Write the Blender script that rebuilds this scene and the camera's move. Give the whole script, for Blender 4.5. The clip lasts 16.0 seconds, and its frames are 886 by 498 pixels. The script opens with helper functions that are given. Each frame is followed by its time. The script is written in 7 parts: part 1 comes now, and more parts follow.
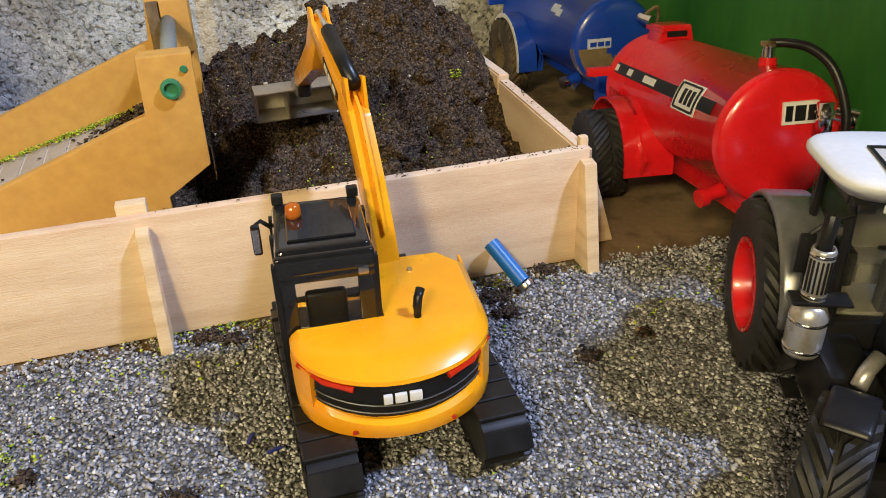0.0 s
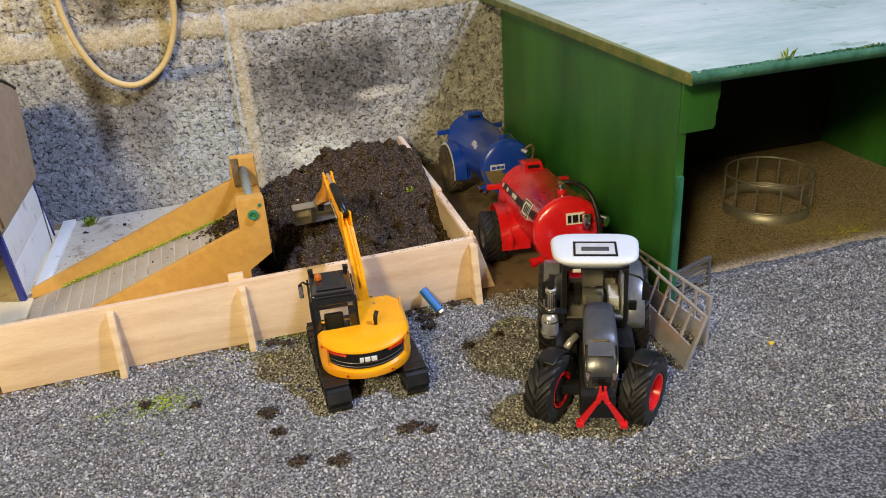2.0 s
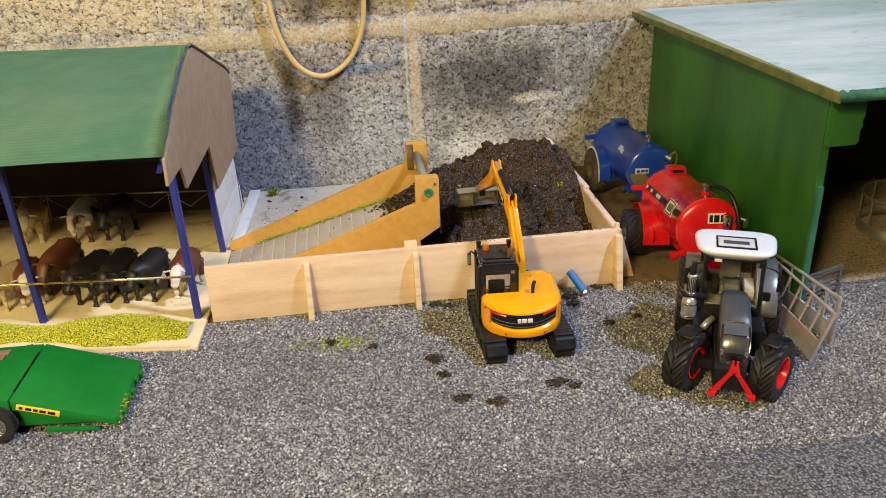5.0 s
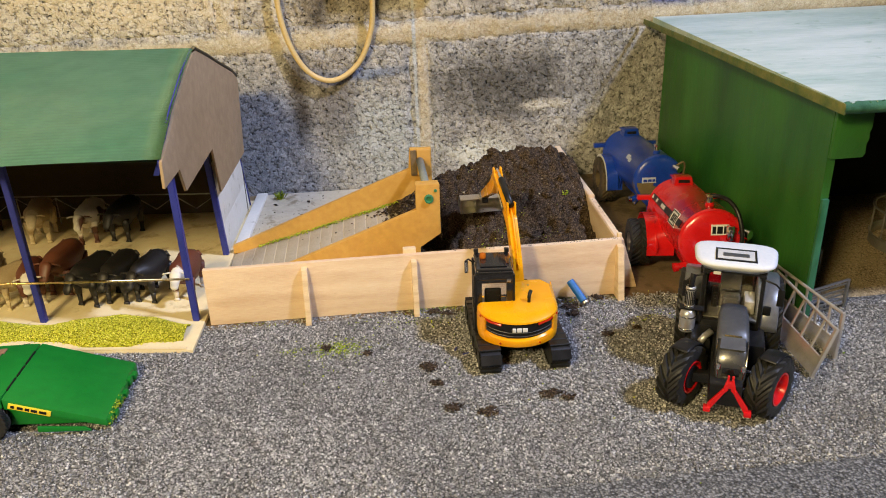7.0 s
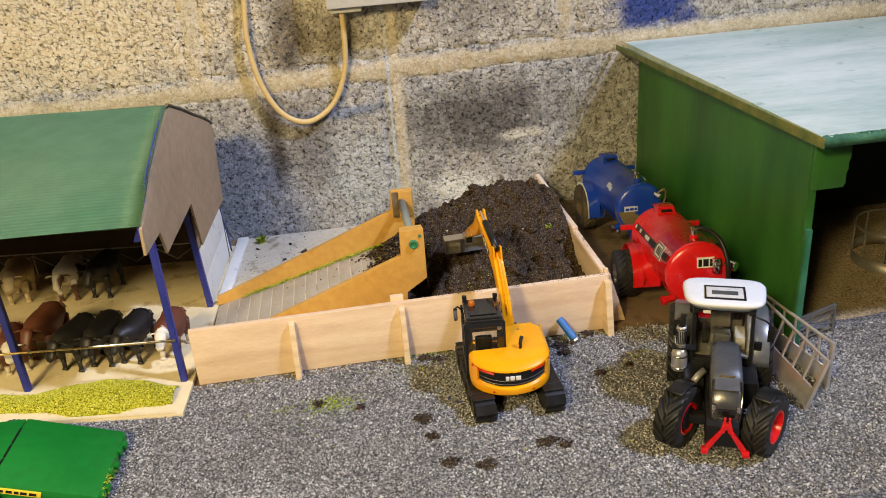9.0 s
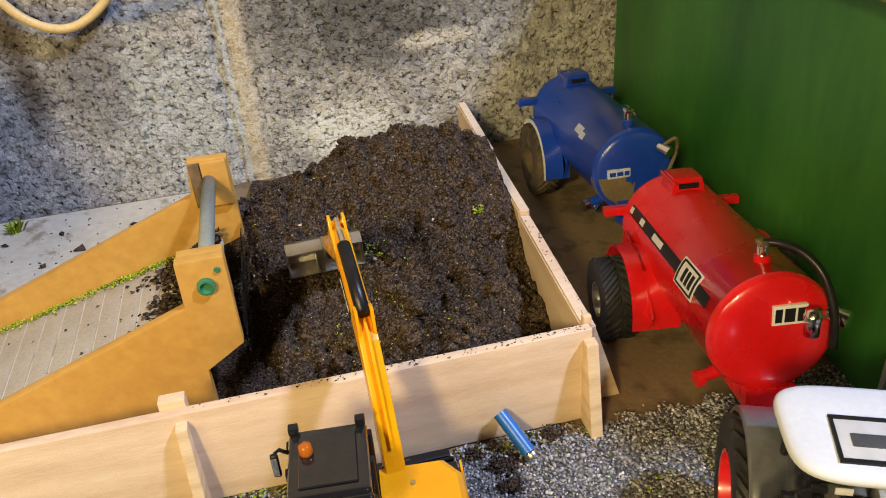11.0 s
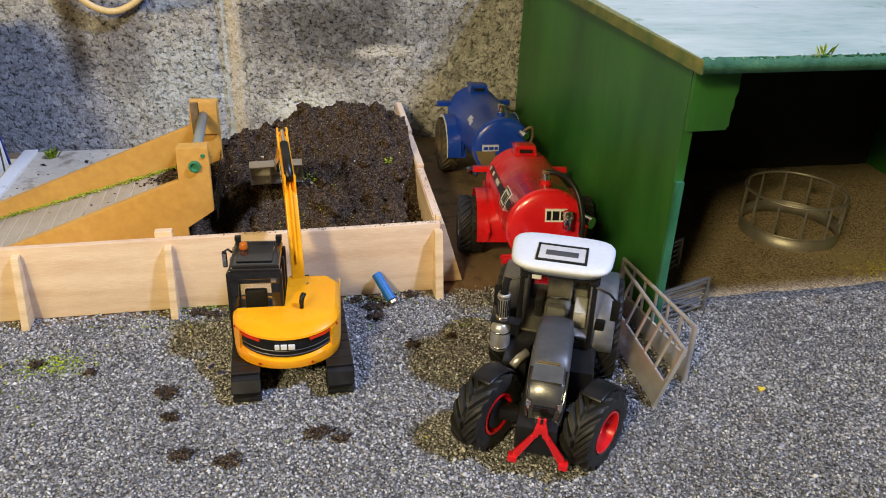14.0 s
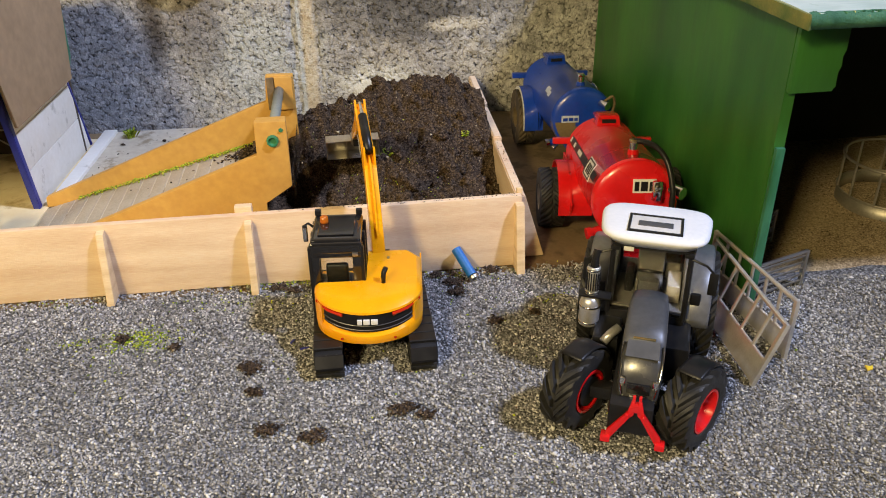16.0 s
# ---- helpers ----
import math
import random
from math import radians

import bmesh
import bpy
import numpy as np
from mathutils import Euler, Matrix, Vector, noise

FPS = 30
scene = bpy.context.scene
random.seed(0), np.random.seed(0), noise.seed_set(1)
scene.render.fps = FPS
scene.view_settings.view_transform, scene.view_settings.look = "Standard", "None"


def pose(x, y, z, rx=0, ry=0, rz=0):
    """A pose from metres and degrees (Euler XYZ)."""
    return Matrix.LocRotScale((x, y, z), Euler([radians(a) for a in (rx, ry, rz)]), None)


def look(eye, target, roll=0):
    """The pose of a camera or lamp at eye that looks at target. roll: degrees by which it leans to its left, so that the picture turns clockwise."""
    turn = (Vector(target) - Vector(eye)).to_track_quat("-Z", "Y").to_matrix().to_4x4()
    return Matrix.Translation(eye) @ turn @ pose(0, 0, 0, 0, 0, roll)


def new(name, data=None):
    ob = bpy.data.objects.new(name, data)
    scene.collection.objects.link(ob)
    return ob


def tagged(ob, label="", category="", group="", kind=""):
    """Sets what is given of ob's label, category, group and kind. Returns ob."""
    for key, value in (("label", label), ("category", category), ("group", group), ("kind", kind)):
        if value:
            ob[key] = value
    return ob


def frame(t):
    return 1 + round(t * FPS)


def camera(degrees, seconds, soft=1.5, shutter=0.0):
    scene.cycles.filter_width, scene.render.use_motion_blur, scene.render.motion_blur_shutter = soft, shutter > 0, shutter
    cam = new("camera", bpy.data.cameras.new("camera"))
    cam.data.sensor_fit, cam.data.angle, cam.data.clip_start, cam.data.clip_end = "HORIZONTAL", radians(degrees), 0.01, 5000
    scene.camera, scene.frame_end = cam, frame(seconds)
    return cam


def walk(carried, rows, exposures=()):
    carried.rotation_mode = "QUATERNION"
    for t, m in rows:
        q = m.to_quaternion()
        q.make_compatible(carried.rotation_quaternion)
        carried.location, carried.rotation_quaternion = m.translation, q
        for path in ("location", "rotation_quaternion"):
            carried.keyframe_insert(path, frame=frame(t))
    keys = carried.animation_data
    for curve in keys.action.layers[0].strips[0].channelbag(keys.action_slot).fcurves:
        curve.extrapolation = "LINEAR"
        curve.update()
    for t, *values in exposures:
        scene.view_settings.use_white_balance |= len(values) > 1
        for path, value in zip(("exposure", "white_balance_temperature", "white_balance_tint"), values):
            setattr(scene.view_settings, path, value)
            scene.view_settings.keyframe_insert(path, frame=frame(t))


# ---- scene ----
cam = camera(57.3, 16.0, soft=1.0)
METRES, EYE, TILT, LEAN, TURN = 1.635, 0.2006, -29.72, 1.665, -16.93
ROWS = [
    (0.0, 0.0, 0.0, 0.0, 0.0, 0.0, -0.0),
    (0.5, 0.0013, -0.0024, 0.0066, 0.04, 0.13, -0.7),
    (1.0, 0.0083, -0.0471, 0.0047, 0.59, 0.93, -2.46),
    (1.5, 0.0189, -0.1304, 0.0075, 1.2, 2.36, -1.57),
    (2.0, 0.0305, -0.1949, -0.003, 0.9, 3.48, 1.52),
    (2.5, 0.028, -0.2059, -0.0175, 0.11, 3.96, 2.1),
    (3.0, 0.0134, -0.2299, -0.007, 0.54, 4.81, 1.42),
    (3.5, 0.0149, -0.241, -0.0182, 2.32, 4.28, -1.09),
    (4.0, 0.0132, -0.2447, -0.0238, 4.09, 4.05, -2.84),
    (4.5, 0.0062, -0.2511, -0.0252, 6.66, 4.1, -3.38),
    (7.0, 0.021, -0.2452, -0.0226, 9.6, 4.44, -5.23),
    (7.5, 0.0198, -0.2478, -0.0227, 9.66, 5.22, -5.36),
    (8.0, 0.0164, -0.2555, -0.0184, 10.09, 5.42, -6.15),
    (8.5, 0.0125, -0.2515, -0.0155, 10.05, 5.59, -5.15),
    (9.0, 0.016, -0.245, -0.001, 8.44, 4.98, -2.06),
    (11.5, 0.0039, 0.0405, 0.0863, 3.97, -6.18, -0.33),
    (12.0, -0.0062, 0.0607, 0.1179, 3.79, -9.02, -0.76),
    (12.5, -0.0068, 0.0426, 0.0866, 2.78, -8.37, -1.37),
    (13.0, 0.0096, -0.0247, 0.0529, -0.6, -3.63, -3.08),
    (13.5, 0.0396, -0.1131, 0.0227, 1.93, 1.04, -5.43),
    (14.0, 0.0648, -0.1434, 0.0042, 3.22, 1.87, -5.8),
    (14.5, 0.0796, -0.1495, -0.0031, 3.86, 2.55, -5.72),
    (15.0, 0.0839, -0.1456, -0.0059, 3.86, 2.58, -6.47),
    (15.5, 0.0669, -0.1411, -0.0039, 5.2, 1.52, -7.11),
    (16.0, 0.0565, -0.1343, 0.0003, 7.71, 0.13, -5.53),
]
walk(cam, [(t, pose(0, 0, EYE, TILT, LEAN, TURN) @ pose(METRES * x, METRES * y, METRES * z, 90 + pitch, roll, yaw)) for t, x, y, z, yaw, pitch, roll in ROWS],
     exposures=[(0.0, 0.0, 5950, 10), (1.2, 0.0, 5900, 10), (2.5, 0.0, 6200, 10), (4.0, 0.0, 6450, 10), (9.2, 0.0, 6500, 10), (11.3, 0.10, 6500, 10), (11.8, 0.33, 6450, 10), (12.0, 0.44, 6400, 10),
                (12.5, 0.42, 6000, 10), (13.0, 0.16, 5650, 10), (13.5, 0.0, 5850, 10), (14.5, 0.0, 6050, 10), (15.2, 0.06, 6100, 10), (16.0, 0.06, 6450, 10)])

# ---- light ----
world = bpy.data.worlds.new("world")
scene.world = world
world.use_nodes = True
world.node_tree.nodes["Background"].inputs[0].default_value = (0.9, 0.85, 0.75, 1)
world.node_tree.nodes["Background"].inputs[1].default_value = 0.02


def area_lamp(name, eye, target, power, colour, sx, sy):
    data = bpy.data.lights.new(name, "AREA")
    data.shape, data.size, data.size_y = "RECTANGLE", sx, sy
    data.energy, data.color = power, colour
    ob = new(name, data)
    ob.matrix_world = look(eye, target)
    return ob


spot = bpy.data.lights.new("cool_ceiling_light", "SPOT")
spot.energy, spot.color, spot.shadow_soft_size = 635, (0.615, 0.695, 1.0), 0.15
spot.spot_size, spot.spot_blend = radians(31), 1.0
COOL = new("cool_ceiling_light", spot)
COOL.matrix_world = look((1.95, -0.90, 3.05), (-0.08, 0.40, 0.05))
area_lamp("warm_room_light", (-0.66, -0.95, 0.98), (-0.10, 0.3, 0.0), 20.0, (1.0, 0.775, 0.36), 0.20, 0.20)
# soft fill added out of view to brighten the left gravel and barn
area_lamp("overhead_room_light", (-0.92, -0.52, 0.72), (-0.38, 0.12, 0.0), 6.4, (1.0, 0.80, 0.48), 0.4, 0.3)


# ---- materials ----
def nodes_of(name):
    m = bpy.data.materials.new(name)
    m.use_nodes = True
    t = m.node_tree
    return m, t, t.nodes["Principled BSDF"]


def nd(t, kind, **kw):
    n = t.nodes.new(kind)
    for k, v in kw.items():
        n.inputs[k].default_value = v
    return n


def ramp(t, fac, stops):
    r = t.nodes.new("ShaderNodeValToRGB")
    el = r.color_ramp.elements
    while len(el) < len(stops):
        el.new(0.5)
    for e, (p, c) in zip(el, stops):
        e.position, e.color = p, (*c, 1) if len(c) == 3 else c
    t.links.new(fac, r.inputs[0])
    return r.outputs[0]


def mixc(t, fac, a, b, mode="MIX"):
    n = t.nodes.new("ShaderNodeMix")
    n.data_type, n.blend_type = "RGBA", mode
    for sock, v in ((n.inputs[0], fac), (n.inputs[6], a), (n.inputs[7], b)):
        if isinstance(v, (int, float)):
            sock.default_value = v
        elif isinstance(v, tuple):
            sock.default_value = (*v, 1)
        else:
            t.links.new(v, sock)
    return n.outputs[2]


def where(t):
    return t.nodes.new("ShaderNodeNewGeometry").outputs["Position"]


def stretch(t, vec, sx, sy, sz):
    n = t.nodes.new("ShaderNodeMapping")
    n.inputs["Scale"].default_value = (sx, sy, sz)
    t.links.new(vec, n.inputs[0])
    return n.outputs[0]


def noise_of(t, vec, scale, detail=4.0, rough=0.55):
    n = nd(t, "ShaderNodeTexNoise", Scale=scale, Detail=detail, Roughness=rough)
    t.links.new(vec, n.inputs["Vector"])
    return n.outputs["Fac"]


def bump_of(t, bsdf, height, strength, distance):
    b = nd(t, "ShaderNodeBump", Strength=strength, Distance=distance)
    t.links.new(height, b.inputs["Height"])
    t.links.new(b.outputs[0], bsdf.inputs["Normal"])


def surf(name, c1, c2, scale=60.0, rough=0.5, metal=0.0, bump=0.0, fine=None, coat=0.0, dirt=None, dirt_at=0.62, spread=0.12, aniso=(1, 1, 1), ior=1.5):
    """A worn surface: two tones in broad patches, fine grain, a little dirt, and roughness that follows it."""
    m, t, b = nodes_of(name)
    p = stretch(t, where(t), *aniso)
    big = noise_of(t, p, scale)
    small = noise_of(t, p, fine or scale * 9, 3)
    col = mixc(t, ramp(t, big, [(0.5 - 2 * spread, (0, 0, 0)), (0.5 + 2 * spread, (1, 1, 1))]), c1, c2)
    col = mixc(t, 0.16, col, ramp(t, small, [(0.3, (0.25, 0.25, 0.25)), (0.7, (0.85, 0.85, 0.85))]), "OVERLAY")
    if dirt:
        d = noise_of(t, where(t), scale * 1.7 + 13, 6, 0.65)
        col = mixc(t, ramp(t, d, [(dirt_at, (0, 0, 0)), (dirt_at + 0.1, (0.8, 0.8, 0.8))]), col, dirt)
    t.links.new(col, b.inputs["Base Color"])
    r = nd(t, "ShaderNodeMapRange")
    r.inputs["To Min"].default_value, r.inputs["To Max"].default_value = max(0.03, rough - 0.1), min(1, rough + 0.12)
    t.links.new(big, r.inputs["Value"])
    t.links.new(r.outputs[0], b.inputs["Roughness"])
    b.inputs["Metallic"].default_value, b.inputs["Coat Weight"].default_value, b.inputs["IOR"].default_value = metal, coat, ior
    if bump:
        bump_of(t, b, small, 0.6, bump)
    return m


def glass_of(name, tint, alpha=0.25):
    m, t, b = nodes_of(name)
    b.inputs["Base Color"].default_value = (*tint, 1)
    b.inputs["Roughness"].default_value, b.inputs["Transmission Weight"].default_value, b.inputs["IOR"].default_value = 0.04, 1.0, 1.1
    return m


def wood_of(name, light, dark, scale, axis=(3, 30, 30), rough=0.6, line=0.5):
    """Plywood: long grain bands, fine fibres and faint figure."""
    m, t, b = nodes_of(name)
    p = stretch(t, where(t), *axis)
    n1 = noise_of(t, p, scale, 5, 0.6)
    w = nd(t, "ShaderNodeTexWave", Scale=scale * 0.22, Distortion=16.0, Detail=3.0)
    w.bands_direction = "Z"
    w.inputs["Detail Scale"].default_value = 0.6
    t.links.new(p, w.inputs["Vector"])
    col = mixc(t, ramp(t, n1, [(0.3, (0, 0, 0)), (0.7, (1, 1, 1))]), dark, light)
    col = mixc(t, line, col, mixc(t, ramp(t, w.outputs["Fac"], [(0.0, (0, 0, 0)), (0.5, (1, 1, 1))]), dark, light), "MIX")
    fib = noise_of(t, stretch(t, where(t), axis[0] * 2, axis[1] * 6, axis[2] * 6), scale * 5, 3)
    col = mixc(t, 0.24, col, ramp(t, fib, [(0.3, (0.2, 0.2, 0.2)), (0.7, (0.8, 0.8, 0.8))]), "OVERLAY")
    dirt = noise_of(t, where(t), 55, 6, 0.7)
    col = mixc(t, ramp(t, dirt, [(0.66, (0, 0, 0)), (0.8, (0.45, 0.45, 0.45))]), col, (0.16, 0.10, 0.05))
    t.links.new(col, b.inputs["Base Color"])
    b.inputs["Roughness"].default_value = rough
    bump_of(t, b, fib, 0.4, 0.0004)
    return m


def grains_of(name, stops, scale, rough=0.85, depth=0.001, patch=None, gaps=0.35):
    """Crushed stone or soil: cells of their own tone, with dark gaps."""
    m, t, b = nodes_of(name)
    v = nd(t, "ShaderNodeTexVoronoi", Scale=scale)
    t.links.new(where(t), v.inputs["Vector"])
    sep = t.nodes.new("ShaderNodeSeparateColor")
    t.links.new(v.outputs["Color"], sep.inputs[0])
    col = ramp(t, sep.outputs[0], stops)
    gap = ramp(t, v.outputs["Distance"], [(0.35, (1, 1, 1)), (0.75, (gaps, gaps, gaps))])
    col = mixc(t, 1.0, col, gap, "MULTIPLY")
    big = noise_of(t, where(t), 9, 4)
    if patch:
        col = mixc(t, ramp(t, big, [(0.45, (0, 0, 0)), (0.7, (0.7, 0.7, 0.7))]), col, patch)
    t.links.new(col, b.inputs["Base Color"])
    b.inputs["Roughness"].default_value, b.inputs["Specular IOR Level"].default_value = rough, 0.12
    inv = nd(t, "ShaderNodeMath")
    inv.operation = "SUBTRACT"
    inv.inputs[0].default_value = 1.0
    t.links.new(v.outputs["Distance"], inv.inputs[1])
    bump_of(t, b, inv.outputs[0], 0.8, depth)
    return m


def islands_of(name, stops, rough=0.8, stain=None):
    """Loose chips: each has its own tone, in places under a brown stain."""
    m, t, b = nodes_of(name)
    g = t.nodes.new("ShaderNodeNewGeometry")
    col = ramp(t, g.outputs["Random Per Island"], stops)
    n = noise_of(t, g.outputs["Position"], 7.0, 5, 0.6)
    col = mixc(t, 0.5, col, ramp(t, n, [(0.35, (0.3, 0.3, 0.3)), (0.68, (0.75, 0.75, 0.75))]), "OVERLAY")
    if stain:
        d = noise_of(t, g.outputs["Position"], 26, 6, 0.7)
        col = mixc(t, ramp(t, d, [(0.60, (0, 0, 0)), (0.74, (0.65, 0.65, 0.65))]), col, stain)
    f = noise_of(t, g.outputs["Position"], 900, 2)
    col = mixc(t, 0.3, col, ramp(t, f, [(0.3, (0.2, 0.2, 0.2)), (0.7, (0.85, 0.85, 0.85))]), "OVERLAY")
    t.links.new(col, b.inputs["Base Color"])
    b.inputs["Roughness"].default_value, b.inputs["Specular IOR Level"].default_value = rough, 0.2
    return m


def wall_material(name, dark, light, bloom, blots, joints, holes=0.40, cells=0.45):
    """Open-textured concrete: rounded grains, sand, scattered pits, blots of old paint, stains and painted shade, and
    mortar run into the joints.
    """
    m, t, b = nodes_of(name)
    p = where(t)

    def level(a, k, c):
        n = nd(t, "ShaderNodeMath")
        n.operation = "MULTIPLY_ADD"
        t.links.new(a, n.inputs[0])
        n.inputs[1].default_value = k
        if isinstance(c, (int, float)):
            n.inputs[2].default_value = c
        else:
            t.links.new(c, n.inputs[2])
        return n.outputs[0]

    n1, n3 = noise_of(t, p, 8, 6, 0.65), noise_of(t, p, 28, 5, 0.6)
    n2, sand = noise_of(t, p, 240, 4, 0.62), noise_of(t, p, 620, 3, 0.6)
    warp = t.nodes.new("ShaderNodeVectorMath")
    warp.operation = "MULTIPLY_ADD"
    wn = nd(t, "ShaderNodeTexNoise", Scale=160.0, Detail=2.0)
    t.links.new(p, wn.inputs["Vector"])
    t.links.new(wn.outputs["Color"], warp.inputs[0])
    warp.inputs[1].default_value = (0.0065, 0.0065, 0.0065)
    t.links.new(p, warp.inputs[2])
    v = nd(t, "ShaderNodeTexVoronoi", Scale=270.0)
    t.links.new(warp.outputs[0], v.inputs["Vector"])
    tone = t.nodes.new("ShaderNodeSeparateColor")
    t.links.new(v.outputs["Color"], tone.inputs[0])
    col = mixc(t, ramp(t, noise_of(t, p, 75, 4, 0.6), [(0.32, (0, 0, 0)), (0.66, (1, 1, 1))]), dark, light)
    col = mixc(t, ramp(t, n1, [(0.42, (0, 0, 0)), (0.68, (0.6, 0.6, 0.6))]), col, bloom)

    # a blot with its own rough outline, in the wall's plane; the courses climb a little to the east
    def patch(cx, cz, rx, rz, slope=0.0, wild=1.6):
        sep = t.nodes.new("ShaderNodeSeparateXYZ")
        t.links.new(p, sep.inputs[0])
        across = level(sep.outputs[0], 1 / rx, -cx / rx)
        up = level(sep.outputs[0], -slope / rz, level(sep.outputs[2], 1 / rz, -cz / rz))
        c = t.nodes.new("ShaderNodeCombineXYZ")
        t.links.new(across, c.inputs[0])
        t.links.new(up, c.inputs[2])
        ln = t.nodes.new("ShaderNodeVectorMath")
        ln.operation = "LENGTH"
        t.links.new(c.outputs[0], ln.inputs[0])
        return level(n3, wild, level(ln.outputs["Value"], 1.0, -wild / 2))

    for cx, cz, rx, rz, tone_c, amount, edge in blots:
        f = ramp(t, patch(cx, cz, rx, rz), [(max(0.0, 1 - edge) * 0.7, (amount,) * 3), (0.95, (0, 0, 0))])
        col = mixc(t, f, col, tone_c)
    fill = None
    for cx, cz, rx, rz, slope, tone_c, amount in joints:
        f = ramp(t, patch(cx, cz, rx, rz, slope, 1.3), [(0.45, (amount,) * 3), (1.0, (0, 0, 0))])
        col = mixc(t, f, col, tone_c)
        fill = f if fill is None else mixc(t, 1.0, fill, f, "LIGHTEN")
    col = mixc(t, 0.34, col, ramp(t, tone.outputs[0], [(0.0, (0.18, 0.18, 0.18)), (1.0, (0.70, 0.70, 0.70))]), "OVERLAY")
    col = mixc(t, 0.35, col, ramp(t, sand, [(0.30, (0.15, 0.15, 0.15)), (0.70, (0.88, 0.88, 0.88))]), "OVERLAY")
    gap = ramp(t, v.outputs["Distance"], [(0.40, (1, 1, 1)), (0.78, (cells,) * 3)])
    gap = mixc(t, ramp(t, noise_of(t, p, 120, 3, 0.6), [(0.40, (0, 0, 0)), (0.60, (1, 1, 1))]), gap, (1.0, 1.0, 1.0))
    pit = ramp(t, n2, [(holes - 0.07, (0.14, 0.135, 0.13)), (holes + 0.02, (1, 1, 1))])
    relief = mixc(t, 1.0, pit, gap, "MULTIPLY")
    if fill is not None:
        relief = mixc(t, mixc(t, 1.0, fill, (0.75, 0.75, 0.75), "MULTIPLY"), relief, (0.92, 0.92, 0.92))
    col = mixc(t, 1.0, col, relief, "MULTIPLY")
    t.links.new(col, b.inputs["Base Color"])
    b.inputs["Roughness"].default_value, b.inputs["Specular IOR Level"].default_value = 0.95, 0.15
    bump_of(t, b, mixc(t, 0.28, relief, sand), 1.0, 0.0026)
    return m


COURSE = 0.022
WALL_BLOTS = [
    (-0.05, 0.060, 0.085, 0.10, (0.58, 0.62, 0.61), 0.65, 0.5),
    # blue-grey blot: the barn's shadow from the warm lamp, painted on
    (-0.21, 0.06, 0.08, 0.12, (0.24, 0.28, 0.34), 0.6, 0.6),
    # narrow blue band below the course joint
    (-0.075, 0.150, 0.085, 0.011, (0.15, 0.22, 0.38), 0.65, 0.5),
    (0.34, 0.245, 0.075, 0.04, (0.03, 0.06, 0.26), 0.95, 0.3),
    # dark cloud high on the right-hand lower block
    (0.110, 0.128, 0.125, 0.056, (0.105, 0.10, 0.092), 0.85, 0.5),
    (0.24, 0.13, 0.06, 0.06, (0.16, 0.14, 0.10), 0.28, 0.6),
    (-0.150, 0.135, 0.020, 0.085, (0.075, 0.056, 0.038), 0.8, 0.6),
    (-0.105, 0.115, 0.040, 0.08, (0.15, 0.13, 0.12), 0.60, 0.6),
    # two brown blots: the socket box's shadow put into the wall colour
    (-0.120, 0.250, 0.030, 0.070, (0.06, 0.045, 0.028), 0.85, 0.6),
    (-0.060, 0.235, 0.050, 0.040, (0.12, 0.09, 0.05), 0.6, 0.6),
    (0.10, 0.27, 0.09, 0.05, (0.16, 0.15, 0.14), 0.5, 0.6),
    (0.165, 0.098, 0.040, 0.010, (0.72, 0.68, 0.58), 0.85, 0.5),
    (0.078, 0.036, 0.065, 0.036, (0.84, 0.84, 0.75), 0.95, 0.5),
    (0.19, 0.060, 0.05, 0.040, (0.60, 0.56, 0.46), 0.6, 0.6),
    (-0.35, 0.27, 0.24, 0.10, (0.78, 0.66, 0.46), 0.8, 0.6),
]
CREAM = (0.66, 0.58, 0.42)
JOINTS = [
    (0.0, 0.197, 40.0, 0.0150, COURSE, CREAM, 0.95),
    (0.0050, 0.09, 0.0095, 0.40, 0.0, CREAM, 0.92),
    (-0.0045, 0.09, 0.0030, 0.24, 0.0, (0.60, 0.66, 0.74), 0.85),
    (-0.2265, 0.31, 0.0120, 0.12, 0.0, CREAM, 0.85),
    (0.2230, 0.31, 0.0120, 0.12, 0.0, CREAM, 0.85),
]
M_BLOCK = wall_material("concrete_block", (0.27, 0.265, 0.255), (0.56, 0.55, 0.525), (0.46, 0.42, 0.35), WALL_BLOTS, JOINTS, 0.382, 0.42)
# upper course: paler block, with some of the warm light in its colour
M_BLOCK_UPPER = wall_material("pale_concrete_block", (0.36, 0.34, 0.30), (0.66, 0.63, 0.57), (0.60, 0.53, 0.40), WALL_BLOTS, JOINTS, 0.385, 0.42)
M_MORTAR = wall_material("mortar", (0.48, 0.42, 0.33), (0.72, 0.64, 0.51), (0.70, 0.60, 0.45), WALL_BLOTS[2:3] + WALL_BLOTS[6:7] + WALL_BLOTS[8:10], JOINTS, 0.34, 0.92)
M_ROOM = surf("room_plaster", (0.26, 0.24, 0.21), (0.32, 0.30, 0.26), 3, 0.9)
M_BOARD = wood_of("pine_plywood", (0.86, 0.68, 0.48), (0.68, 0.48, 0.31), 7, (1.6, 1.6, 11), line=0.20)
M_BOARD_END = wood_of("plywood_edge", (0.80, 0.62, 0.38), (0.62, 0.44, 0.24), 12, (2, 2, 8))
M_OCHRE = surf("ochre_mdf", (0.56, 0.30, 0.055), (0.62, 0.35, 0.08), 16, 0.62, bump=0.0002, dirt=(0.30, 0.15, 0.04), dirt_at=0.68)
M_RAMPFLOOR = wood_of("ramp_deck_wood", (0.46, 0.41, 0.32), (0.36, 0.31, 0.23), 10, (4, 4, 4), line=0.2)
